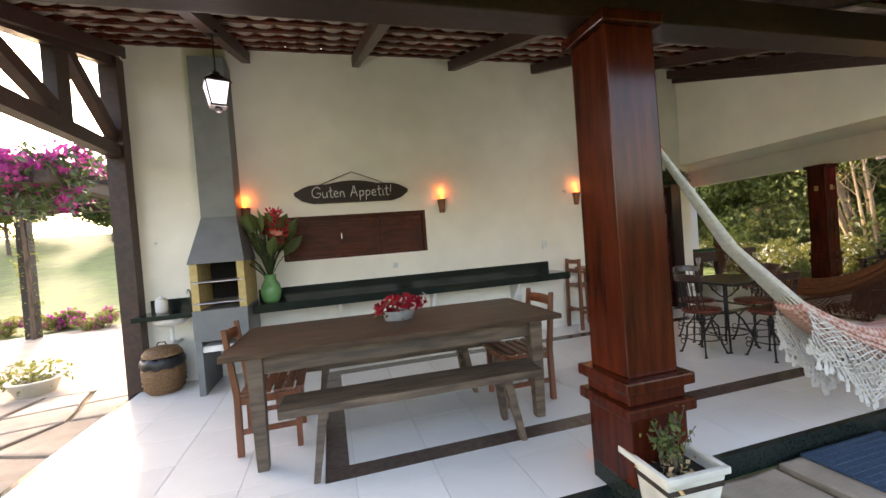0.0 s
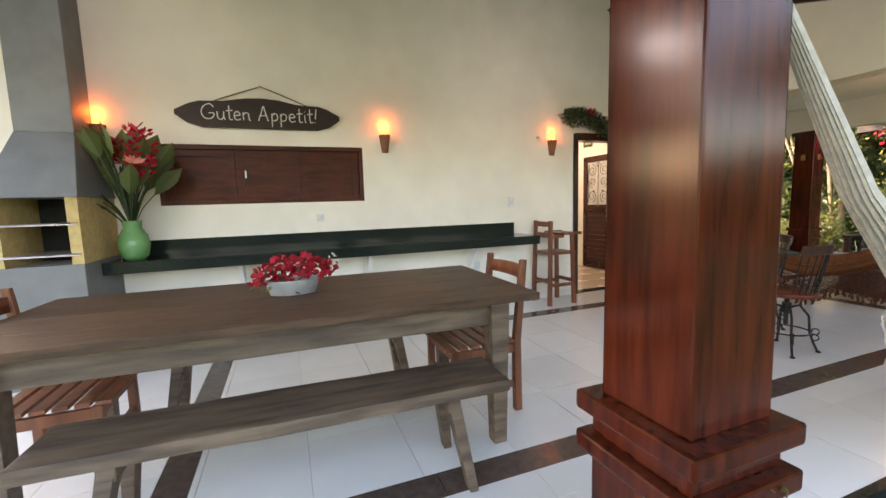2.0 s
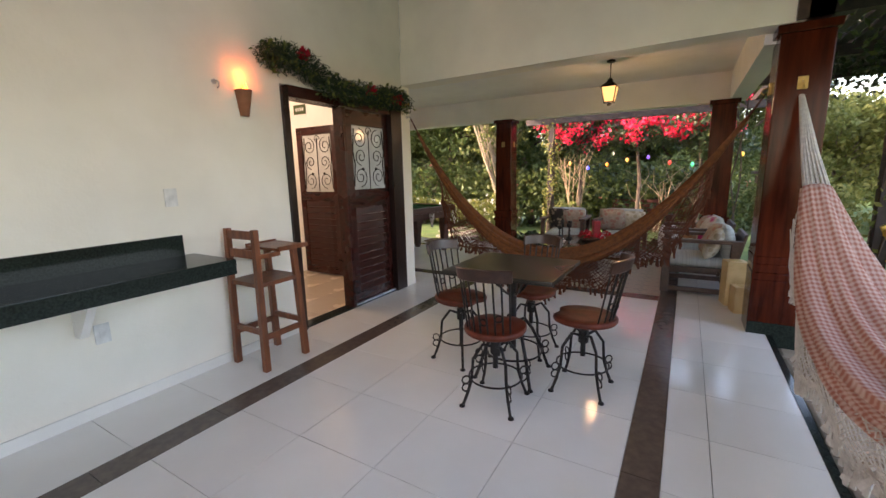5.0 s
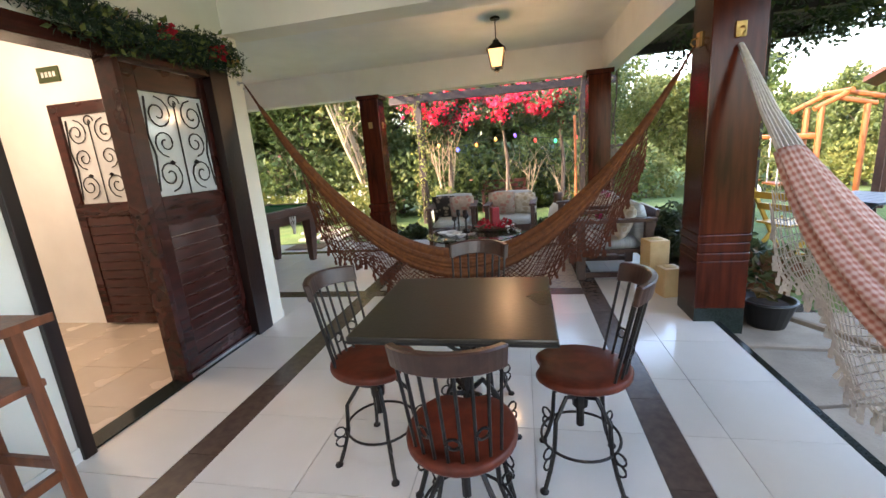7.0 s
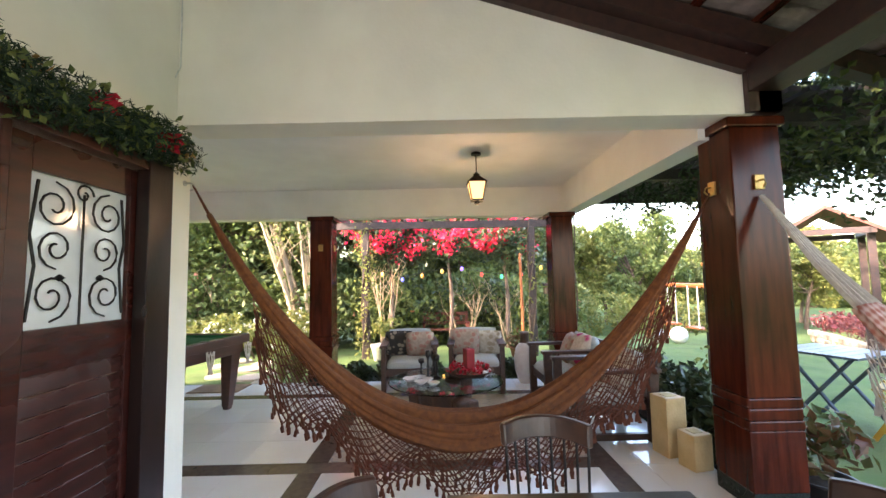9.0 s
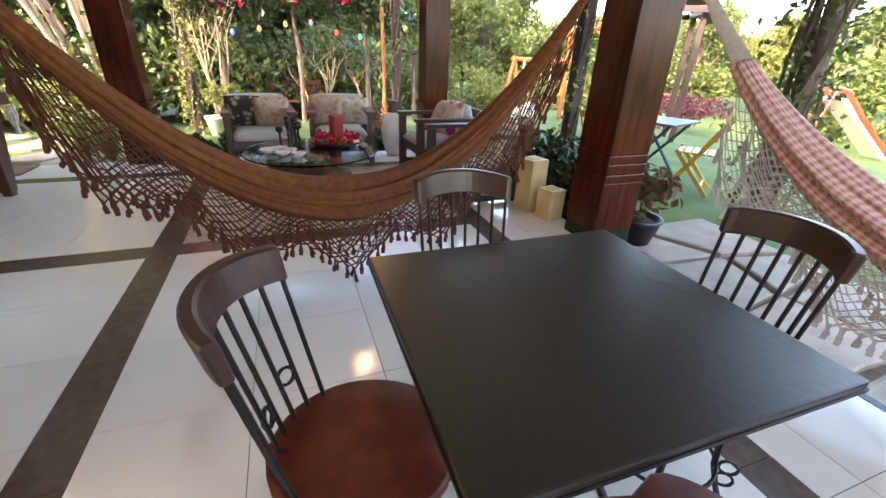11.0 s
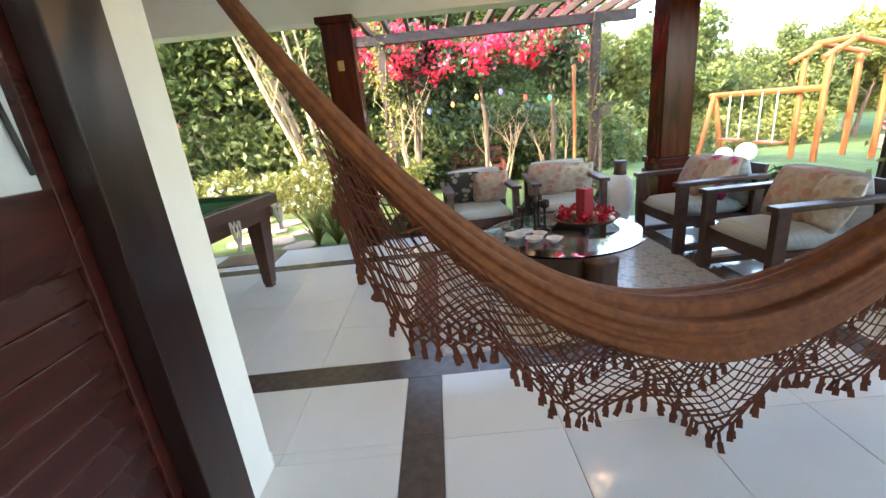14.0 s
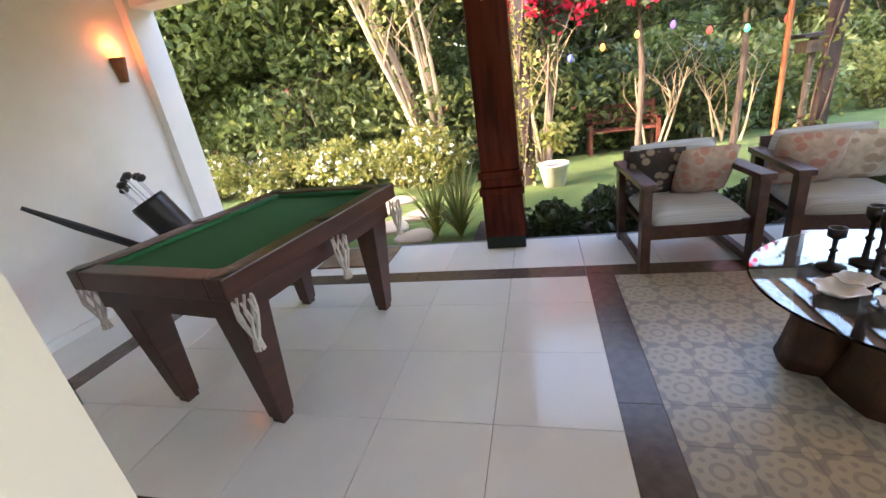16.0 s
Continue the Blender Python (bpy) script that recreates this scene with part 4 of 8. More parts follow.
# ---- things on the wall ----
def window_shutters():
    t = thing("window_1", "closed brown wooden window shutters in the wall", "window", pose(0.495, 5.33, 1.565))
    tagged(t, kind="structure")
    for r in ((-0.915, -0.875, -0.03, 0.04, -0.275, 0.275), (0.875, 0.915, -0.03, 0.04, -0.275, 0.275)):
        part("window_frame", blocks(r), M["shutter"], t)
    for r in ((-0.875, 0.875, -0.03, 0.04, 0.235, 0.275), (-0.875, 0.875, -0.03, 0.04, -0.275, -0.245)):
        part("window_frame", blocks(r), M["shutter"], t)
    for k in range(3):
        x0 = -0.875 + k * 0.5833
        x1 = x0 + 0.5833
        sh = B()
        for r in ((x0 + 0.003, x0 + 0.07, 0.0, 0.03, -0.243, 0.233), (x1 - 0.07, x1 - 0.003, 0.0, 0.03, -0.243, 0.233), (x0 + 0.07, x1 - 0.07, 0.0, 0.03, 0.17, 0.233), (x0 + 0.07, x1 - 0.07, 0.0, 0.03, -0.243, -0.18)):
            box(sh, *r)
        s = part("shutter", sh, M["shutter"], t)
        p = B()
        box(p, x0 + 0.06, x1 - 0.06, 0.012, 0.025, -0.19, 0.18)
        part("panel", p, M["shutter"], s)
    part("backing", blocks((-0.875, 0.875, 0.032, 0.045, -0.245, 0.235)), M["shutter"], t)
    part("catch", blocks((-0.21, -0.2, -0.012, 0.0, -0.03, 0.04)), M["steel"], t, "small steel catch")


window_shutters()


GLYPHS = {
    "G": (1.0, [[(0.85, 0.85), (0.6, 1.05), (0.25, 0.9), (0.05, 0.5), (0.2, 0.1), (0.55, 0.02), (0.8, 0.2), (0.82, 0.42), (0.5, 0.42)]]),
    "u": (0.62, [[(0.05, 0.55), (0.06, 0.15), (0.2, 0.0), (0.38, 0.08), (0.46, 0.3)], [(0.46, 0.56), (0.47, 0.1), (0.56, 0.0)]]),
    "t": (0.46, [[(0.2, 1.0), (0.19, 0.15), (0.3, 0.0), (0.4, 0.06)], [(0.0, 0.62), (0.42, 0.66)]]),
    "e": (0.58, [[(0.06, 0.3), (0.42, 0.36), (0.36, 0.55), (0.2, 0.58), (0.06, 0.4), (0.08, 0.12), (0.25, 0.0), (0.48, 0.1)]]),
    "n": (0.64, [[(0.06, 0.55), (0.07, 0.0)], [(0.07, 0.35), (0.2, 0.54), (0.38, 0.5), (0.43, 0.3), (0.45, 0.05), (0.55, 0.0)]]),
    "A": (0.86, [[(0.0, 0.0), (0.22, 0.6), (0.38, 1.05), (0.5, 0.6), (0.66, 0.0)], [(0.1, 0.38), (0.62, 0.4)]]),
    "p": (0.62, [[(0.08, 0.56), (0.06, -0.4)], [(0.08, 0.4), (0.25, 0.57), (0.45, 0.45), (0.42, 0.15), (0.2, 0.04), (0.07, 0.15)]]),
    "i": (0.30, [[(0.12, 0.55), (0.13, 0.1), (0.22, 0.0)], [(0.12, 0.8), (0.13, 0.84)]]),
    "!": (0.35, [[(0.22, 1.05), (0.12, 0.3)], [(0.09, 0.06), (0.10, 0.02)]]),
    " ": (0.42, []),
}


def handwriting(text, size, r):
    """White hand-painted letters as rounded strokes, centred on the origin."""
    bm = B()
    x = -0.5 * sum(GLYPHS[c][0] for c in text)
    for c in text:
        w, strokes = GLYPHS[c]
        for st in strokes:
            fine = []
            for k in range(len(st) - 1):
                p0, p1, p2, p3 = st[max(0, k - 1)], st[k], st[k + 1], st[min(len(st) - 1, k + 2)]
                for u in (0, 0.25, 0.5, 0.75):
                    fine.append(tuple(0.5 * (2 * p1[i] + (p2[i] - p0[i]) * u + (2 * p0[i] - 5 * p1[i] + 4 * p2[i] - p3[i]) * u * u + (3 * p1[i] - p0[i] - 3 * p2[i] + p3[i]) * u ** 3) for i in (0, 1)))
            fine.append(st[-1])
            tube(bm, [((x + p[0]) * size, (p[1] - 0.45) * size, 0) for p in fine], r, 5)
        x += w
    return bm


def sign():
    t = thing("sign", "dark wooden board lettered in white, hung on a rope", "sign", pose(0.475, 5.275, 2.115, 90, 0, 0))
    half = [(-0.715, -0.02), (-0.62, -0.09), (-0.5, -0.125), (0.5, -0.125), (0.62, -0.09), (0.715, -0.02), (0.715, 0.02), (0.60, 0.08), (0.52, 0.105), (0.32, 0.11), (0.15, 0.145), (0.0, 0.155), (-0.15, 0.145), (-0.32, 0.115), (-0.52, 0.105), (-0.60, 0.08), (-0.715, 0.02)]
    bm = B()
    f = bm.faces.new([bm.verts.new((x, y, 0)) for x, y in half])
    r = bmesh.ops.extrude_face_region(bm, geom=[f])
    bmesh.ops.translate(bm, vec=(0, 0, 0.02), verts=[v for v in r["geom"] if isinstance(v, bmesh.types.BMVert)])
    part("board", bm, M["signwood"], t)
    o = part("lettering", handwriting("Guten Appetit!", 0.128, 0.0052), M["chalk"], t, "white handwritten lettering")
    o.matrix_basis = pose(0, 0.005, 0.021)
    bm = B()
    tube(bm, [(-0.40, 0.11, 0.01), (-0.2, 0.19, 0.008), (0.0, 0.265, 0.004), (0.2, 0.19, 0.008), (0.40, 0.11, 0.01)], 0.006, 6)
    part("rope", bm, M["rope"], t)
    bm = B()
    tube(bm, [(0, 0.268, -0.012), (0, 0.268, 0.012)], 0.005, 6)
    part("nail", bm, M["iron"], t)


sign()


def sconce(m):
    t = thing("wall_sconce", "terracotta wall sconce glowing orange", "wall lamp", m, "wall sconces")
    bm = B()
    n = 10
    lo = [(0.032 * math.cos(math.pi * k / n), -0.045 * math.sin(math.pi * k / n), 0) for k in range(n + 1)]
    hi = [(0.058 * math.cos(math.pi * k / n), -0.09 * math.sin(math.pi * k / n), 0.18) for k in range(n + 1)]
    a, b = [bm.verts.new(p) for p in lo], [bm.verts.new(p) for p in hi]
    inn = [bm.verts.new((p[0] * 0.82, p[1] * 0.82, 0.18)) for p in hi]
    dn = [bm.verts.new((p[0] * 0.7, p[1] * 0.7, 0.06)) for p in hi]
    for k in range(n):
        bm.faces.new((a[k], a[k + 1], b[k + 1], b[k]))
        bm.faces.new((b[k], b[k + 1], inn[k + 1], inn[k]))
        bm.faces.new((inn[k], inn[k + 1], dn[k + 1], dn[k]))
    bm.faces.new(a)
    bm.faces.new(dn[::-1])
    bm.faces.new((a[0], b[0], b[-1], a[-1]))
    part("shade", bm, M["terracotta"], t)
    bm = B()
    lathe(bm, [(0.010, 0.15), (0.018, 0.17), (0.019, 0.19), (0.010, 0.215), (0.003, 0.232)], 10, (0, -0.045, 0))
    part("bulb", bm, M["flame"], t, "glowing orange bulb", True)
    li = bpy.data.lights.new("sconce_light", "POINT")
    li.energy, li.color, li.shadow_soft_size = 0.20, (1.0, 0.19, 0.03), 0.03
    lo = new("sconce_light", li)
    lo.parent = t
    lo.location = (0, -0.055, 0.28)
    return t


s0 = sconce(pose(-0.81, 5.288, 1.80))
for x, y, z in ((1.65, 5.288, 1.79), (3.755, 5.288, 1.79), (8.80, 8.348, 1.70)):
    copy_thing(s0, pose(x, y, z))


def lantern(name, label, m, chain, glassmat, scale=1.0, watts=20, colour=(1, 0.62, 0.3)):
    t = thing(name, label, "lantern", m @ Matrix.Scale(scale, 4))
    bm = B()
    top, bot, h = 0.085, 0.055, 0.17
    hexa(bm, [(-bot, -bot, 0), (bot, -bot, 0), (bot, bot, 0), (-bot, bot, 0)], [(-top, -top, h), (top, -top, h), (top, top, h), (-top, top, h)])
    part("glass", bm, glassmat, t, "lit glass panes")
    for sx in (-1, 1):
        for sy in (-1, 1):
            bm = B()
            tube(bm, [(sx * bot, sy * bot, 0), (sx * top, sy * top, h)], 0.007, 5)
            part("bar", bm, M["iron"], t)
    bm = blocks((-0.06, 0.06, -0.06, 0.06, -0.015, 0.0))
    lathe(bm, [(0.02, -0.05), (0.03, -0.03), (0.015, -0.015)], 10)
    part("base", bm, M["iron"], t)
    bm = B()
    hexa(bm, [(-0.1, -0.1, h), (0.1, -0.1, h), (0.1, 0.1, h), (-0.1, 0.1, h)], [(-0.03, -0.03, h + 0.07), (0.03, -0.03, h + 0.07), (0.03, 0.03, h + 0.07), (-0.03, 0.03, h + 0.07)])
    lathe(bm, [(0.03, h + 0.07), (0.035, h + 0.09), (0.01, h + 0.11)], 12)
    part("roof", bm, M["iron"], t)
    bm = B()
    tube(bm, [(0, 0, h + 0.1), (0, 0, h + 0.1 + chain)], 0.006, 6)
    part("rod", bm, M["iron"], t)
    bm = B()
    lathe(bm, [(0.05, h + 0.1 + chain), (0.05, h + 0.12 + chain), (0.03, h + 0.13 + chain)], 16)
    part("canopy", bm, M["iron"], t)
    li = bpy.data.lights.new("lantern_light", "POINT")
    li.energy, li.color, li.shadow_soft_size = watts, colour, 0.08
    lo = new("lantern_light", li)
    lo.parent = t
    lo.location = (0, 0, -0.13)
    return t


lantern("pendant_lantern", "black iron pendant lantern with glowing amber glass", pose(7.42, 3.34, 2.17), 0.19, M["lampglass"], 1.0, 1.4)
lantern("hanging_lantern", "black iron lantern with white lit glass under the rafters", pose(-0.64, 3.52, 2.62, 0, 0, 20), 0.30, M["dayglass"], 1.0, 3.0, (0.95, 0.95, 1.0))
lantern("hanging_lantern", "black iron lantern with white lit glass below a rafter", pose(3.2, 3.56, 2.53, 0, 0, 20), roof_z(3.56) - 2.53 - 0.30, M["dayglass"], 1.0, 3.0, (0.95, 0.95, 1.0))


def small_wall_things():
    for x, z, w, h, lab in ((3.17, 1.23, 0.075, 0.115, "white wall switch plate"), (2.70, 0.48, 0.075, 0.115, "white wall socket plate below counter"), (0.95, 1.13, 0.07, 0.07, "white square wall socket above the counter"), (-1.78, 1.63, 0.03, 0.03, "small grey wall fitting")):
        t = thing("wall_socket", lab, "wall socket", pose(x, 5.288, z))
        bm = blocks((-w / 2, w / 2, -0.012, 0, -h / 2, h / 2))
        soften(bm, 0.003)
        part("plate", bm, M["whiteplastic"], t)
        part("rocker", blocks((-w / 5, w / 5, -0.016, -0.012, -h / 5, h / 5)), M["whiteplastic"], t)
    for x, y, z, rz in ((3.55, 5.288, 2.0, 0), (5.83, 5.288, 1.99, 0)):
        t = thing("wall_hook", "steel hammock hook screwed to the wall", "hook", pose(x, y, z, 0, 0, rz))
        bm = B()
        tube(bm, [(0, 0, 0), (0, -0.04, 0), (0, -0.06, -0.015), (0, -0.055, -0.04), (0, -0.035, -0.045)], 0.006, 6)
        part("hook", bm, M["steel"], t)
        bm = B()
        lathe(bm, [(0.018, 0), (0.018, 0.005)], 12)
        bmesh.ops.transform(bm, matrix=pose(0, 0, 0, 90, 0, 0), verts=bm.verts)
        part("rosette", bm, M["steel"], t)
    bm = B()
    tube(bm, [(5.725, 5.27, 3.70), (5.728, 5.272, 3.2), (5.722, 5.265, 2.9), (5.73, 5.27, 2.68), (5.70, 5.28, 2.60)], 0.004, 5)
    c = obj("wall_cable", bm, M["whiteplastic"])
    tagged(c, "thin pale cable running down the wall corner", "cable")


small_wall_things()


# ---- door with leaded panel ----
def scrolls(bm, w, h, y):
    """Wrought scrollwork within a pane of that size."""
    def spiral(cx, cz, r, turns, start, hand):
        pts = []
        n = int(12 * turns)
        for k in range(n + 1):
            a = start + hand * 2 * math.pi * turns * k / n
            rr = r * (1 - 0.8 * k / n)
            pts.append((cx + rr * math.cos(a), y, cz + rr * math.sin(a)))
        tube(bm, pts, 0.005, 4)
    for s in (-1, 1):
        spiral(s * w * 0.27, h * 0.30, w * 0.2, 1.6, math.pi / 2, s)
        spiral(s * w * 0.24, h * 0.02, w * 0.17, 1.5, -math.pi / 2, s)
        spiral(s * w * 0.27, -h * 0.30, w * 0.2, 1.6, -math.pi / 2, -s)
        tube(bm, [(s * w * 0.47, y, -h * 0.45), (s * w * 0.42, y, -h * 0.1), (s * w * 0.47, y, h * 0.1), (s * w * 0.42, y, h * 0.45)], 0.006, 4)
        lathe(bm, [(0.004, 0), (0.02, 0.015), (0.004, 0.03)], 8, (s * w * 0.2, y, -h * 0.2))
    tube(bm, [(0, y, -h * 0.5), (0, y, h * 0.42)], 0.005, 4)
    spiral(0, h * 0.42, w * 0.1, 1.2, 0, 1)


def door_leaf(name, m, w, h, label, louvre=True):
    d = thing(name, label, "door", m)
    tagged(d, kind="structure")
    st = 0.13 if w > 0.75 else 0.09
    zr, zt = (1.20, h - 0.14) if w > 0.75 else (1.14, h - 0.1)
    for r in ((-w / 2, -w / 2 + st, -0.02, 0.02, 0.02, h), (w / 2 - st, w / 2, -0.02, 0.02, 0.02, h)):
        bm = blocks(r)
        soften(bm, 0.004)
        part("stile", bm, M["doorwood"], d)
    for z0, z1 in ((0.02, 0.12), (1.02, zr), (zt, h)):
        bm = blocks((-w / 2 + st, w / 2 - st, -0.02, 0.02, z0, z1))
        soften(bm, 0.004)
        part("rail", bm, M["doorwood"], d)
    n = 11
    for k in range(n):
        z = 0.12 + (k + 0.5) * 0.90 / n
        bm = blocks((-w / 2 + st, w / 2 - st, -0.012, 0.012, -0.0395, 0.0395))
        soften(bm, 0.006)
        s = part("slat", bm, M["doorwood"], d)
        s.matrix_basis = pose(0, 0, z, -7, 0, 0)
    bm = blocks((-w / 2 + st, w / 2 - st, 0.004, 0.010, zr, zt))
    part("pane", bm, M["paneglass"], d, "milky window pane")
    bm = B()
    scrolls(bm, w - 2 * st, zt - zr, -0.006)
    bmesh.ops.translate(bm, vec=(0, 0, (zr + zt) / 2), verts=bm.verts)
    part("scrollwork", bm, M["iron"], d, "black wrought scrollwork")
    return d


M["paneglass"] = mat("bright milky glass", (0.72, 0.74, 0.74), None, 0.06, 3, bump=0.0)
door_leaf("door_1", pose(5.21, 5.362, 0), 0.78, 1.98, "dark red wooden door leaf with scrollwork window")
door_leaf("door_2", pose(5.715, 6.66, 0, 0, 0, -90), 0.72, 1.98, "brown slatted door across the room with scrollwork window")


M["jambwood"] = mat("blackened door jamb timber", (0.022, 0.009, 0.007), (0.011, 0.005, 0.004), 0.3, 4, (5, 5, 0.8), 0.1, stain=0.3, gloss=0.35)


def door_frame():
    t = thing("door_frame", "dark red timber door frame in the wall", "door frame")
    tagged(t, kind="structure")
    for r, nm in (((4.09, 4.15, 5.26, 5.44, 0, 2.06), "jamb"), ((5.50, 5.69, 5.265, 5.335, 0, 2.06), "jamb"), ((4.15, 5.50, 5.27, 5.44, 1.985, 2.079), "lintel"), ((5.502, 5.688, 5.337, 5.44, 1.985, 2.079), "lintel"), ((4.78, 4.818, 5.29, 5.42, 0, 1.99), "mullion")):
        bm = blocks(r)
        soften(bm, 0.005)
        part(nm, bm, M["doorwood"] if nm != "jamb" else M["jambwood"], t)
    part("threshold", blocks((4.15, 5.60, 5.29, 5.42, 0.001, 0.012)), M["granite"], t, "black stone threshold")
    part("track", blocks((4.83, 5.59, 5.30, 5.325, 0.013, 0.03)), M["steel"], t, "bright metal floor track")
    e = thing("exit_sign", "small green exit sign above the inner door", "sign", pose(5.735, 6.95, 2.22))
    part("board", blocks((-0.01, 0, -0.11, 0.11, -0.06, 0.06)), M["leaf_dark"], e)
    for k in range(4):
        part("letter_bar", blocks((-0.012, -0.01, -0.075 + 0.04 * k, -0.05 + 0.04 * k, -0.02, 0.02)), M["chalk"], e)


door_frame()


def garland():
    t = thing("garland", "green artificial fir garland with red bows over the door", "garland", pose(0, 5.24, 0))
    rng = np.random.default_rng(12)
    line = [(3.96, 2.23), (4.15, 2.28), (4.45, 2.16), (4.75, 2.10), (5.05, 2.12), (5.3, 2.12), (5.55, 2.12), (5.72, 2.10)]
    bl = []
    for (xa, za), (xb, zb) in zip(line, line[1:]):
        for u in (0, 0.33, 0.66):
            bl.append((xa + (xb - xa) * u, rng.normal() * 0.015 - 0.03, za + (zb - za) * u + rng.normal() * 0.02, 0.105 + 0.04 * rng.random()))
    p = cloud(rng, bl, 22000)
    p[:, 1] = np.minimum(p[:, 1], 0.03)
    o = new("needles", leaf_mesh("needles", p, 0.022, M["leaf_pine"], 3, 0.14))
    o.parent = t
    p2 = p[rng.choice(len(p), 700)]
    o = new("leaves", leaf_mesh("leaves", p2 + rng.normal(size=p2.shape) * 0.02, 0.026, M["leaf_tree"], 4, 0.5))
    o.parent = t
    for k, (x, z, rr) in enumerate(((4.22, 2.3, 0.055), (5.05, 2.15, 0.05), (5.45, 2.12, 0.06))):
        o = new("bow", leaf_mesh("bow", cloud(rng, [(x, -0.1, z, rr)], 14000), 0.03, M["petal_crimson"], 5 + k, 0.5))
        o.parent = t
    for k, (x, z) in enumerate(((4.75, 2.16), (5.6, 2.1))):
        o = new("gold_trim", leaf_mesh("gold_trim", cloud(rng, [(x, -0.1, z, 0.05)], 5000), 0.02, M["brass"], 8 + k, 0.4))
        o.parent = t
    bm = B()
    tube(bm, [(x, 0.0, z) for x, z in line], 0.02, 6)
    part("wire", bm, M["leaf_pine"], t)


garland()


# ---- bistro table and swivel chairs ----
def scroll_leg(bm, r0, r1, z0, z1, ang, thick=0.009):
    """A bowed iron leg from the hub outwards with two small rings."""
    prof = [(r0, z1), (r0 + 0.06, z1 + 0.02), (r0 + 0.12, z1 - 0.06), (r1 - 0.06, z0 + 0.16), (r1 - 0.035, z0 + 0.08), (r1 - 0.01, z0 + 0.02), (r1, z0)]
    pts = []
    for i in range(len(prof) - 1):
        for u in (0, 0.5):
            pts.append((prof[i][0] * (1 - u) + prof[i + 1][0] * u, prof[i][1] * (1 - u) + prof[i + 1][1] * u))
    pts.append(prof[-1])
    c, s = math.cos(ang), math.sin(ang)
    tube(bm, [(p[0] * c, p[0] * s, p[1]) for p in pts], thick, 6)
    lathe(bm, [(0.018, 0), (0.018, 0.008), (0.008, 0.016)], 8, (r1 * c, r1 * s, z0))


def rings(bm, r, z, ang):
    c, s = math.cos(ang), math.sin(ang)
    for k, dz in ((0, 0.0), (1, 0.048)):
        tube(bm, [((r + 0.024 * math.cos(a)) * c, (r + 0.024 * math.cos(a)) * s, z + dz + 0.024 * math.sin(a)) for a in np.linspace(0, 6.2832, 12, endpoint=False)], 0.005, 4, True)


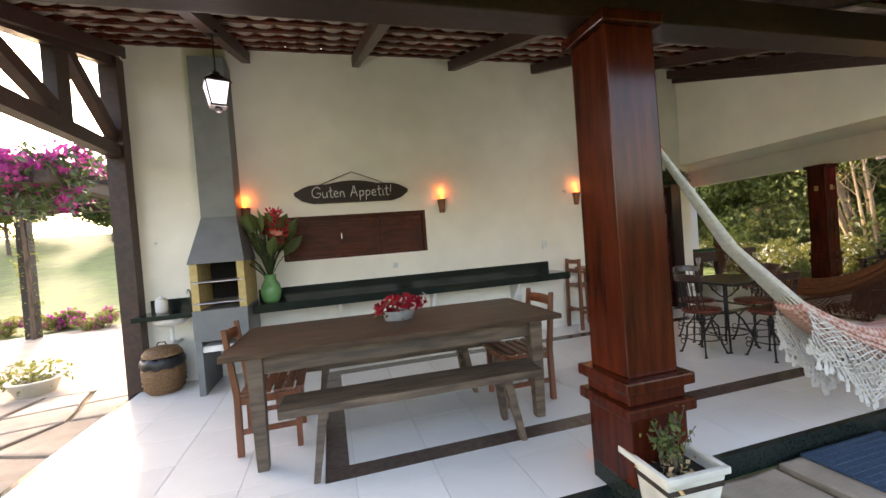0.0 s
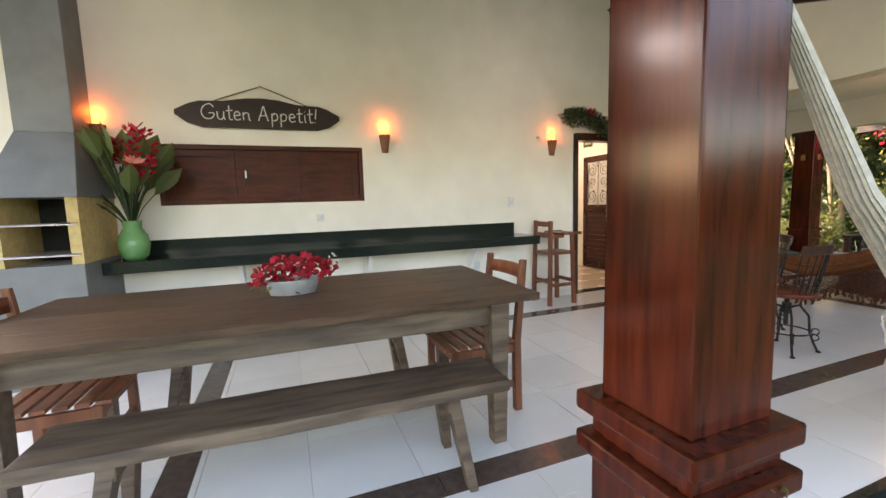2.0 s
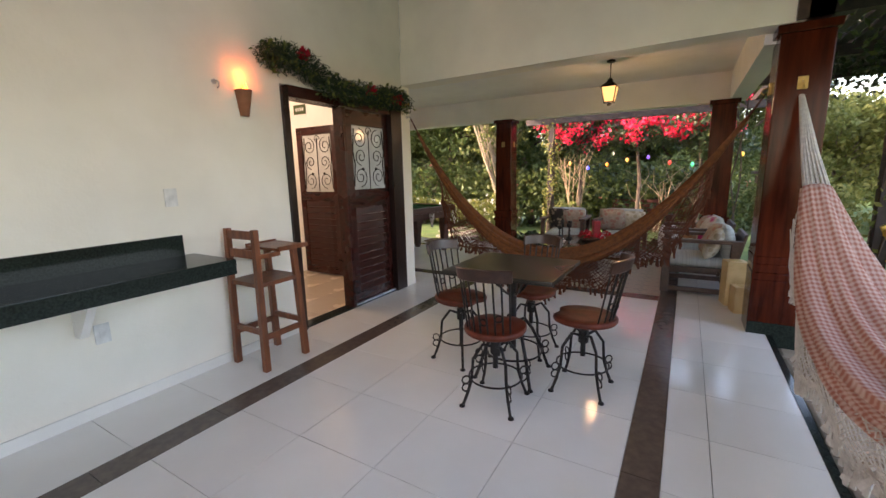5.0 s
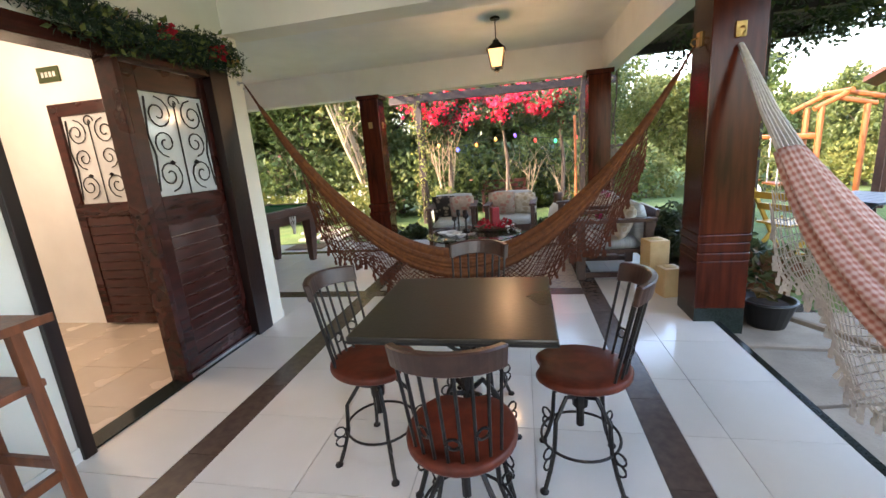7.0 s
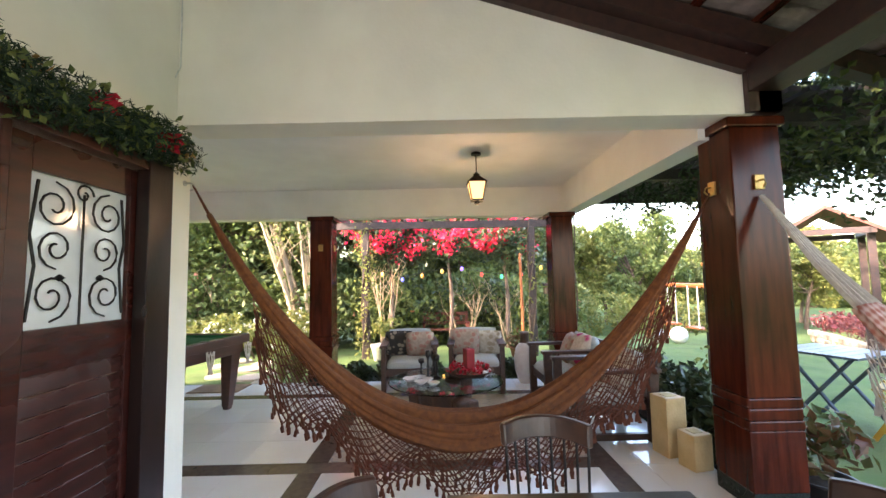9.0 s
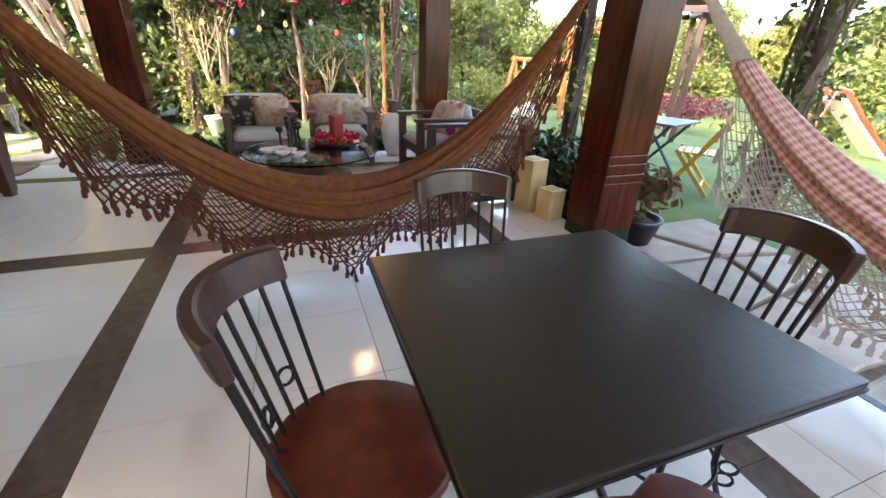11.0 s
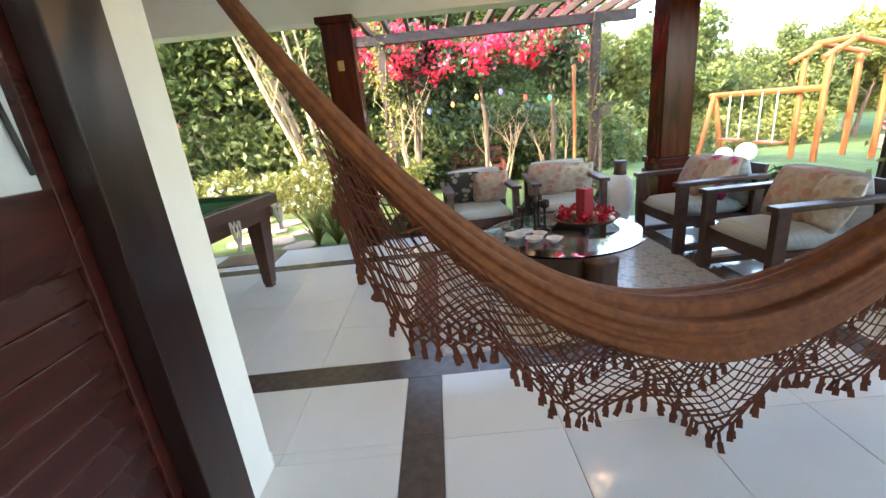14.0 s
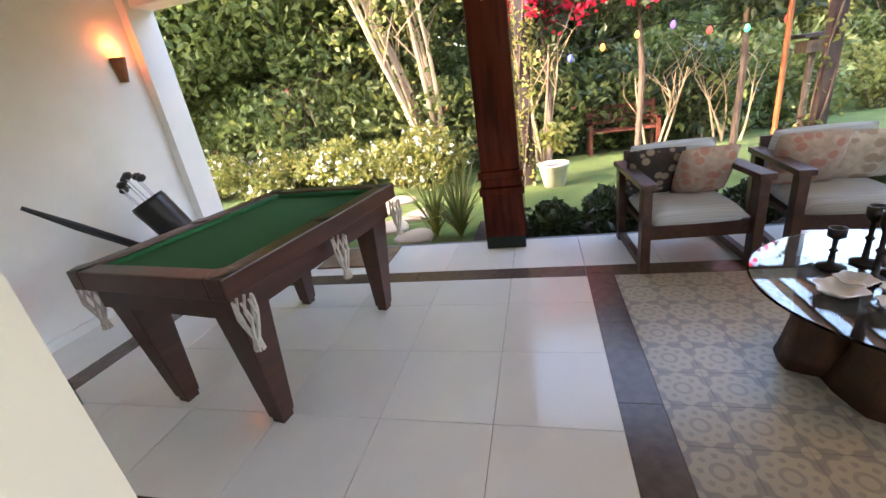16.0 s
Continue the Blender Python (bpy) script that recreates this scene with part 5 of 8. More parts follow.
def swivel_chair(m, label="wrought iron swivel chair with a reddish wooden seat"):
    t = thing("swivel_chair", label, "chair", m, "chairs round the bistro table")
    bm = B()
    n = 36
    out = []
    for k in range(n):
        a = 2 * math.pi * k / n
        r = 0.186 + 0.012 * math.cos(2 * a)
        dent = 0.045 * math.exp(-(min(a, 2 * math.pi - a) / 0.28) ** 2)
        out.append(((r - dent) * math.cos(a) * 0.98, r * math.sin(a) * 1.02))
    lo = [bm.verts.new((x * 0.96, y * 0.96, 0.445)) for x, y in out]
    l2 = [bm.verts.new((x, y, 0.455)) for x, y in out]
    hi = [bm.verts.new((x, y, 0.472)) for x, y in out]
    h2 = [bm.verts.new((x * 0.95, y * 0.95, 0.48)) for x, y in out]
    h3 = [bm.verts.new((x * 0.5, y * 0.5, 0.472)) for x, y in out]
    for a, b in ((lo, l2), (l2, hi), (hi, h2), (h2, h3)):
        for k in range(n):
            bm.faces.new((a[k], a[(k + 1) % n], b[(k + 1) % n], b[k]))
    bm.faces.new(lo[::-1])
    bm.faces.new(h3)
    part("seat", bm, M["seatwood"], t, "polished reddish wooden seat", True)
    R = 0.197
    bm = B()
    prev = None
    for k in range(17):
        a = math.pi + (k - 8) / 8 * 0.95
        c, s = math.cos(a), math.sin(a)
        lift = 0.012 * math.cos((k - 8) / 8 * 1.5)
        q = [bm.verts.new(p) for p in ((R * c - 0.05, R * s, 0.775 + lift), ((R - 0.024) * c - 0.05, (R - 0.024) * s, 0.775 + lift), ((R - 0.02) * c - 0.06, (R - 0.02) * s, 0.848 + lift), ((R + 0.006) * c - 0.06, (R + 0.006) * s, 0.848 + lift))]
        if prev:
            for i in range(4):
                bm.faces.new((prev[i], prev[(i + 1) % 4], q[(i + 1) % 4], q[i]))
        else:
            bm.faces.new(q)
        prev = q
    bm.faces.new(prev[::-1])
    soften(bm, 0.005, 1)
    part("back_rail", bm, M["backwood"], t, "dark curved wooden back rail", False)
    for k in range(8):
        a = math.pi + (k - 3.5) / 3.5 * 0.88
        bm = B()
        top = ((R - 0.012) * math.cos(a) - 0.051, (R - 0.012) * math.sin(a), 0.80)
        bot = (0.165 * math.cos(a), 0.165 * math.sin(a), 0.468)
        mid = tuple((top[i] + bot[i]) / 2 for i in range(3))
        tube(bm, [bot, mid, top], 0.0055, 6)
        sp = part("spindle", bm, M["iron"], t)
        if k in (1, 3, 4, 6):
            bm = B()
            u = 0.33 if k in (1, 6) else 0.25
            c = Vector(bot).lerp(Vector(top), u)
            side = Vector((-math.sin(a), math.cos(a), 0)) * (1 if k < 4 else -1)
            up = (Vector(top) - Vector(bot)).normalized()
            tube(bm, [c + side * 0.022 + side * 0.02 * math.cos(q) + up * 0.02 * math.sin(q) for q in np.linspace(0, 6.2832, 12, endpoint=False)], 0.0045, 4, True)
            part("ring", bm, M["iron"], sp)
    bm = B()
    tube(bm, [(0, 0, 0.21), (0, 0, 0.445)], 0.016, 8)
    lathe(bm, [(0.03, 0.30), (0.032, 0.34), (0.03, 0.38)], 10)
    lathe(bm, [(0.07, 0.436), (0.07, 0.445)], 14)
    part("screw_post", bm, M["iron"], t)
    for k in range(4):
        bm = B()
        a = math.pi / 4 + k * math.pi / 2
        scroll_leg(bm, 0.02, 0.21, 0, 0.345, a)
        lg = part("leg", bm, M["iron"], t)
        bm = B()
        rings(bm, 0.185, 0.115, a)
        part("ring", bm, M["iron"], lg)
    bm = B()
    tube(bm, [(0.155 * math.cos(a), 0.155 * math.sin(a), 0.16) for a in np.linspace(0, 6.2832, 32, endpoint=False)], 0.006, 5, True)
    part("foot_ring", bm, M["iron"], t)
    return t


M["backwood"] = mat("dark curved wood", (0.05, 0.022, 0.014), (0.028, 0.012, 0.008), 0.3, 5, (4, 4, 4), 0.08)
ch = swivel_chair(pose(4.285, 3.785, 0, 0, 0, -105))
copy_thing(ch, pose(4.66, 3.385, 0, 0, 0, 172))
copy_thing(ch, pose(4.265, 2.92, 0, 0, 0, 88))
copy_thing(ch, pose(3.865, 3.335, 0, 0, 0, 2))


def bistro_table():
    t = thing("bistro_table", "square dark brown table on wrought iron scroll legs", "table", pose(4.243, 3.37, 0, 0, 0, -0.7))
    bm = blocks((-0.324, 0.324, -0.348, 0.348, 0.722, 0.75))
    soften(bm, 0.005)
    part("tabletop", bm, M["tabletop"], t)
    part("top_trim", blocks((-0.326, 0.326, -0.350, 0.350, 0.727, 0.735)), M["iron"], t, "thin dark edge strip")
    bm = B()
    tube(bm, [(0, 0, 0.18), (0, 0, 0.72)], 0.022, 8)
    lathe(bm, [(0.1, 0.712), (0.1, 0.722)], 12)
    part("post", bm, M["iron"], t)
    for k in range(4):
        a = math.pi / 4 + k * math.pi / 2
        bm = B()
        scroll_leg(bm, 0.02, 0.27, 0, 0.36, a, 0.011)
        lg = part("leg", bm, M["iron"], t)
        bm = B()
        rings(bm, 0.24, 0.13, a)
        part("ring", bm, M["iron"], lg)
        bm = B()
        pts = [(0.02 + 0.14 * u, 0.55 + 0.16 * u ** 1.5) for u in np.linspace(0, 1, 6)]
        tube(bm, [(p[0] * math.cos(a), p[0] * math.sin(a), p[1]) for p in pts], 0.008, 5)
        rings(bm, 0.1, 0.64, a)
        part("bracket", bm, M["iron"], t)
    bm = B()
    tube(bm, [(0.19 * math.cos(a), 0.19 * math.sin(a), 0.17) for a in np.linspace(0, 6.2832, 36, endpoint=False)], 0.007, 5, True)
    part("ring_stretcher", bm, M["iron"], t)


bistro_table()


# ---- hammocks ----
def hammock(name, label, A, Bp, low, wide, tall, cloth, lace, folds, lace_len, sides, cloth_from=0.94, strap=None, fringe=1.0, shift=0.0, wend=0.0, reach=0.82, power=2.2, taper=1.7):
    A, Bp = Vector(A), Vector(Bp)
    t = thing(name, label, "hammock", Matrix.Translation((A + Bp) / 2 * Vector((1, 1, 0))))
    org = t.matrix_basis.translation
    along = (Bp - A)
    along.z = 0
    side = Vector((along.y, -along.x, 0)).normalized()
    up = Vector((0, 0, 1))

    def C(s):
        p = A.lerp(Bp, (s + 1) / 2)
        chord = p.z
        base = low + (chord - low) * abs(s) ** power
        q = p.copy()
        q.z = base
        q += side * shift * (1 - s * s)
        return q - org

    c0, c1 = (-cloth_from, cloth_from) if isinstance(cloth_from, float) else cloth_from

    def W(s):
        u = (s - (c0 + c1) / 2) / ((c1 - c0) / 2)
        return wend + (1 - wend) * max(0.0, 1 - abs(u) ** taper) ** 0.95

    bm = B()
    n, m = 84, 80
    prev = None
    for i in range(n + 1):
        s = c0 + (c1 - c0) * i / n
        c, w = C(s), W(s)
        t1 = (C(min(1, s + 0.01)) - C(max(-1, s - 0.01))).normalized()
        nu = side.cross(t1).normalized()
        if nu.z < 0:
            nu = -nu
        ring = []
        for k in range(m):
            a = 2 * math.pi * k / m
            r = 0.9 + (0.30 * abs(math.sin(0.5 * folds * a + 0.7 * s)) + 0.12 * math.sin((folds + 4) * a - 1.4 * s + 1) + 0.06 * math.sin(21 * a + 2.2 * s)) * w
            ring.append(bm.verts.new(c + side * (wide * w + 0.018) * math.cos(a) * r + nu * (tall * w + 0.018) * math.sin(a) * r))
        if prev:
            for k in range(m):
                bm.faces.new((prev[k], prev[(k + 1) % m], ring[(k + 1) % m], ring[k]))
        else:
            bm.faces.new(ring)
        prev = ring
    bm.faces.new(prev[::-1])
    part("cloth", bm, M[cloth], t, smooth=True)
    for e in (-1, 1):
        for k in range(16 if wend else 9):
            bm = B()
            a = 2 * math.pi * k / (16 if wend else 9)
            pts = []
            for u in (0, 0.5, 1):
                ce = (c1 if e > 0 else -c0) - 0.06
                s = e * (ce + (1 - ce) * u)
                pts.append(C(s) + (side * math.cos(a) * (0.015 + wide * wend) + up * math.sin(a) * (0.015 + tall * wend)) * (1 - u * 0.85))
            tube(bm, pts, 0.007 if wend else 0.005, 4)
            part("cord", bm, M[strap or lace], t)
    # lace: a net of diamonds hanging from the edges of the cloth
    rng = np.random.default_rng(21)
    for sd in sides:
        V, F = [], []

        def strand(p, q, r):
            d = (q - p).normalized()
            u = d.cross(side)
            if u.length < 0.05:
                u = d.cross(up)
            u.normalize()
            v = d.cross(u)
            b = len(V)
            for base in (p, q):
                for k in range(3):
                    V.append(base + r * (u * math.cos(2.094 * k) + v * math.sin(2.094 * k)))
            for k in range(3):
                k2 = (k + 1) % 3
                F.append((b + k, b + k2, b + 3 + k2, b + 3 + k))

        total = along.length
        ncol = int(total * (reach if isinstance(reach, float) else (reach[1] - reach[0]) / 2) / 0.046)
        nrow = 10
        grid = {}
        for i in range(ncol + 1):
            r0, r1 = (-reach, reach) if isinstance(reach, float) else reach
            s = r0 + (r1 - r0) * i / ncol
            c = C(s)
            tri = abs(((s * 3.1 + 0.5) % 1.0) * 2 - 1)
            L = (lace_len + 0.30 * abs(s) ** 1.5) * (0.60 + 0.40 * (1 - tri)) * min(1.0, (min(r1 - s, s - r0) + 0.04) / 0.10 + 0.35)
            L *= fringe
            for j in range(nrow + 1):
                u = j / nrow
                out = wide * W(s) * 0.97 + 0.03 * math.sin(u * 3.14) + 0.022 * u * math.sin(13 * s + 2 * sd)
                jit = rng.normal(size=3) * 0.0035
                x = c + side * sd * out - up * (L * u - 0.02) + Vector(jit)
                x += along.normalized() * (0.012 * math.sin(9 * s + 4 * u) * u)
                grid[i, j] = x
        for i in range(ncol):
            for j in range(nrow):
                r = 0.0032 + (0.0022 if j > nrow - 3 else 0)
                strand(grid[i, j], grid[i + 1, j + 1], r)
                strand(grid[i + 1, j], grid[i, j + 1], r)
        for i in range(ncol + 1):
            for k in range(2):
                p = grid[i, nrow] + Vector(rng.normal(size=3) * 0.006)
                dl = 0.035 + 0.03 * rng.random()
                q = p - up * dl + Vector(rng.normal(size=3) * 0.008)
                strand(p + up * 0.012, p.lerp(q, 0.5), 0.007)
                strand(p.lerp(q, 0.4), q, 0.012)
        me = bpy.data.meshes.new("lace")
        me.from_pydata([tuple(v) for v in V], [], F)
        me.materials.append(M[lace])
        o = new("lace", me)
        o.parent = t
        tagged(o, "knotted lace net with tassels")
    return t


hammock("hammock", "brown cotton hammock with a knotted lace fringe", (5.83, 5.235, 1.975), (5.97, 1.955, 1.90), 0.46, 0.125, 0.078, "brown_cloth", "brown_lace", 7, 0.40, (-1, 1), power=2.02, reach=(-0.76, 0.82), taper=1.3)
hammock("hammock", "rose checked hammock with an off-white lace fringe", (1.79, 1.70, 1.90), (5.77, 1.77, 1.84), 0.51, 0.20, 0.08, "rose_cloth", "white_lace", 6, 0.34, (-1, 1), cloth_from=(-0.55, 0.74), shift=0.08, wend=0.3, reach=(-0.54, 0.70))


def column_hooks():
    for x, y, z, rz in ((5.783, 1.77, 1.93, -90), (5.97, 1.937, 1.93, 180), (1.794, 1.70, 1.95, 90), (9.04, 5.19, 1.83, 0), (8.889, 5.34, 1.83, -90)):
        t = thing("hammock_hook", "brass hammock hook plate on a column", "hook", pose(x, y, z, 0, 0, rz), "hammock hooks")
        bm = blocks((-0.03, 0.03, -0.006, 0.012, -0.045, 0.045))
        soften(bm, 0.003)
        part("plate", bm, M["brass"], t)
        bm = B()
        tube(bm, [(0, -0.004, 0.01), (0, -0.04, 0.005), (0, -0.05, -0.02), (0, -0.03, -0.04)], 0.006, 6)
        part("hook", bm, M["brass"], t)


column_hooks()
bm = B()
tube(bm, [(1.795, 1.70, 1.97), (1.83, 1.70, 1.90), (1.95, 1.70, 1.72)], 0.008, 6)
tagged(obj("hammock_strap", bm, M["redplastic"]), "red strap tying the hammock to the column", "strap")


# ---- armchairs ----
def armchair(m, label="brown timber armchair with grey striped cushions"):
    t = thing("armchair", label, "armchair", m, "garden armchairs")
    for y in (-1, 1):
        cy = y * 0.31
        for x, z, lean in ((0.30, 0.56, 0.0), (-0.30, 0.56, -0.02)):
            bm = B()
            hexa(bm, [(x - 0.04, cy - 0.028, 0), (x + 0.04, cy - 0.028, 0), (x + 0.04, cy + 0.028, 0), (x - 0.04, cy + 0.028, 0)], [(x - 0.04 + lean, cy - 0.028, z), (x + 0.04 + lean, cy - 0.028, z), (x + 0.04 + lean, cy + 0.028, z), (x - 0.04 + lean, cy + 0.028, z)])
            soften(bm, 0.006)
            part("leg", bm, M["armwood"], t)
        bm = blocks((-0.38, 0.36, cy - 0.045, cy + 0.045, 0.56, 0.595))
        soften(bm, 0.006)
        part("armrest", bm, M["armwood"], t)
        bm = blocks((-0.26, 0.26, cy - 0.02, cy + 0.02, 0.02, 0.07))
        part("floor_rail", bm, M["armwood"], t)
    bm = blocks((0.27, 0.31, -0.282, 0.282, 0.22, 0.31))
    soften(bm, 0.005)
    part("front_rail", bm, M["armwood"], t)
    part("seat_deck", blocks((-0.30, 0.27, -0.282, 0.282, 0.25, 0.285)), M["armwood"], t)
    bm = B()
    hexa(bm, [(-0.34, -0.28, 0.28), (-0.31, -0.28, 0.28), (-0.31, 0.28, 0.28), (-0.34, 0.28, 0.28)], [(-0.42, -0.28, 0.66), (-0.39, -0.28, 0.66), (-0.39, 0.28, 0.66), (-0.42, 0.28, 0.66)])
    soften(bm, 0.005)
    part("back_board", bm, M["armwood"], t)
    bm = B()
    pillow(bm, 0.62, 0.57, 0.13, None, 10, 8)
    p = part("seat_cushion", bm, M["cushion"], t, "grey-blue striped seat cushion", True)
    p.matrix_basis = pose(0.02, 0, 0.33)
    bm = B()
    pillow(bm, 0.42, 0.57, 0.14, None, 10, 8)
    p = part("back_cushion", bm, M["cushion"], t, "grey-blue striped back cushion", True)
    p.matrix_basis = pose(-0.27, 0, 0.525, 0, -77, 0)
    return t


arm = armchair(pose(8.68, 4.13, 0, 0, 0, 183))
copy_thing(arm, pose(8.68, 3.28, 0, 0, 0, 176))
copy_thing(arm, pose(8.08, 2.31, 0, 0, 0, 92))
copy_thing(arm, pose(7.14, 2.28, 0, 0, 0, 91))


def throw_pillow(m, cloth, label, size=0.40):
    t = thing("throw_pillow", label, "pillow", m, "throw pillows")
    bm = B()
    pillow(bm, size, size, 0.15, None, 10, 3)
    part("cover", bm, M[cloth], t, smooth=True)


throw_pillow(pose(8.80, 4.28, 0.55, 0, 70, 0), "print_dark", "black floral pillow on the armchair", 0.36)
throw_pillow(pose(8.72, 4.00, 0.55, 0, 66, 6), "print_rose", "beige pillow with a rose print", 0.36)
throw_pillow(pose(8.75, 3.42, 0.56, 0, 70, -4), "print_rose", "rose printed pillow on the armchair", 0.38)
throw_pillow(pose(8.80, 3.10, 0.54, 0, 72, -8), "print_cream", "cream floral pillow on the armchair", 0.34)
throw_pillow(pose(8.23, 2.22, 0.55, -68, 0, -6), "print_rose", "striped rose pillow leaning on the armrest", 0.36)
throw_pillow(pose(8.01, 2.17, 0.56, -66, 0, 6), "print_pink", "cream pillow with a magenta flower", 0.38)
throw_pillow(pose(7.23, 2.15, 0.55, -66, 0, 8), "print_rose", "beige rose pillow on the armchair", 0.38)
throw_pillow(pose(7.01, 2.13, 0.54, -68, 0, -10), "print_cream", "cream pillow on the armchair", 0.36)


# ---- coffee table and what stands on it ----
def coffee_table():
    t = thing("coffee_table", "round glass coffee table on dark tree trunk pieces", "coffee table", pose(7.36, 3.69, 0))
    bm = B()
    lathe(bm, [(0.0005, 0.40), (0.545, 0.40), (0.55, 0.404), (0.55, 0.409), (0.545, 0.413), (0.0005, 0.413)], 64)
    part("glass_top", bm, M["tableglass"], t, "clear round glass top").visible_shadow = False
    rng = random.Random(3)
    for cx, cy, r, h in ((-0.12, 0.05, 0.20, 0.395), (0.2, -0.12, 0.16, 0.395), (0.12, 0.22, 0.14, 0.395), (-0.3, -0.16, 0.11, 0.30)):
        bm = B()
        prof = [(r * 1.15, 0), (r * 1.05, h * 0.15), (r * 0.92, h * 0.45), (r * 0.98, h * 0.8), (r, h - 0.015), (r * 0.96, h)]
        lathe(bm, prof, 22, (cx, cy, 0))
        for v in bm.verts:
            d = Vector((v.co.x - cx, v.co.y - cy))
            a = math.atan2(d.y, d.x)
            k = 1 + 0.10 * math.sin(3 * a + cx * 20) + 0.06 * math.sin(7 * a + v.co.z * 5)
            v.co.x, v.co.y = cx + d.x * k, cy + d.y * k
        part("trunk_piece", bm, M["log"], t, smooth=True)


coffee_table()


def candle_tray():
    t = thing("candle_tray", "round tray of dried cones and red leaves", "tray", pose(7.55, 3.45, 0.413))
    bm = B()
    lathe(bm, [(0.10, 0), (0.20, 0.012), (0.245, 0.045), (0.25, 0.05), (0.24, 0.05), (0.2, 0.02), (0.05, 0.012)], 32)
    part("dish", bm, M["pinecone"], t, "dark wooden dish", True)
    rng = random.Random(5)
    for k in range(30):
        a, r = rng.uniform(0, 6.283), rng.uniform(0.09, 0.21)
        bm = B()
        s = rng.uniform(0.022, 0.034)
        lathe(bm, [(s * 0.3, 0), (s * 0.9, s * 0.4), (s, s * 0.9), (s * 0.6, s * 1.6), (s * 0.15, s * 1.9)], 9)
        p = part("cone", bm, M["pinecone"] if k % 4 else M["ceramic"], t)
        p.matrix_basis = pose(r * math.cos(a), r * math.sin(a), 0.022, rng.uniform(-70, 70), rng.uniform(-70, 70), 0)
    r2 = np.random.default_rng(9)
    pts = cloud(r2, [(0.16 * math.cos(a), 0.16 * math.sin(a), 0.06, 0.06) for a in np.linspace(0, 6.28, 8)], 9000)
    pts[:, 2] = np.maximum(pts[:, 2], 0.02)
    o = new("red_leaves", leaf_mesh("red_leaves", pts, 0.022, M["petal_crimson"], 4))
    o.parent = t
    c = thing("pillar_candle", "square red pillar candle on the tray", "candle", pose(7.56, 3.45, 0.43, 0, 0, 25))
    bm = blocks((-0.045, 0.045, -0.045, 0.045, 0, 0.24))
    soften(bm, 0.006)
    part("wax", bm, M["wax_red"], c)
    bm = B()
    tube(bm, [(0, 0, 0.24), (0.002, 0, 0.255)], 0.002, 5)
    part("wick", bm, M["soot"], c)


candle_tray()


def candlestick(x, y, h, w):
    t = thing("candlestick", "dark metal candlestick on the glass table", "candlestick", pose(x, y, 0.413), "candlesticks")
    bm = B()
    lathe(bm, [(0.045, 0), (0.045, 0.008), (0.012, 0.02), (0.009, h * 0.4), (0.016, h * 0.45), (0.008, h * 0.5), (0.010, h * 0.72), (w, h * 0.8), (w, h), (w * 0.85, h), (w * 0.8, h * 0.85)], 16)
    part("stem", bm, M["iron"], t, smooth=True)


for a in ((7.52, 3.93, 0.17, 0.03), (7.40, 3.86, 0.27, 0.022), (7.44, 3.78, 0.22, 0.034), (7.55, 3.80, 0.24, 0.03)):
    candlestick(*a)


def shells():
    rng = random.Random(2)
    for x, y, r in ((7.30, 4.02, 0.075), (7.18, 3.92, 0.06), (7.28, 3.86, 0.05), (7.13, 3.80, 0.055), (7.36, 3.94, 0.06)):
        t = thing("shell_bowl", "pale scalloped shell dish on the glass table", "shell", pose(x, y, 0.413, 0, 0, rng.uniform(0, 360)), "shell dishes")
        bm = B()
        lathe(bm, [(r * 0.3, 0), (r * 0.5, 0.006), (r, 0.035), (r * 0.96, 0.036), (r * 0.45, 0.012)], 24)
        for v in bm.verts:
            a = math.atan2(v.co.y, v.co.x)
            k = 1 + 0.12 * math.cos(6 * a)
            v.co.x *= k
            v.co.y *= k
        part("dish", bm, M["ceramic"], t, smooth=True)


shells()


def big_vase():
    t = thing("floor_vase", "tall white textured vase with a brown neck", "vase", pose(8.85, 2.62, 0))
    bm = B()
    lathe(bm, [(0.07, 0), (0.09, 0.02), (0.135, 0.18), (0.145, 0.32), (0.12, 0.45), (0.07, 0.52)], 28)
    for v in bm.verts:
        a = math.atan2(v.co.y, v.co.x)
        k = 1 + 0.025 * math.sin(7 * a + 18 * v.co.z)
        v.co.x *= k
        v.co.y *= k
    part("body", bm, M["ceramic"], t, smooth=True)
    bm = B()
    lathe(bm, [(0.068, 0.515), (0.06, 0.56), (0.06, 0.62), (0.066, 0.66), (0.058, 0.66)], 24)
    part("neck", bm, M["log"], t, "brown neck", True)


big_vase()
for x, y, h, w in ((6.60, 1.97, 0.44, 0.088), (6.36, 1.92, 0.25, 0.078)):
    t = thing("floor_candle", "big square cream candle on the floor" if h > 0.3 else "short square cream candle on the floor", "candle", pose(x, y, 0, 0, 0, 12), "floor candles")
    bm = blocks((-w, w, -w, w, 0, h))
    soften(bm, 0.008)
    part("wax", bm, M["wax_cream"], t)
    bm = blocks((-w * 0.5, w * 0.5, -w * 0.5, w * 0.5, h, h + 0.004))
    part("melt_pool", bm, M["brick"], t, "sunken melted top")


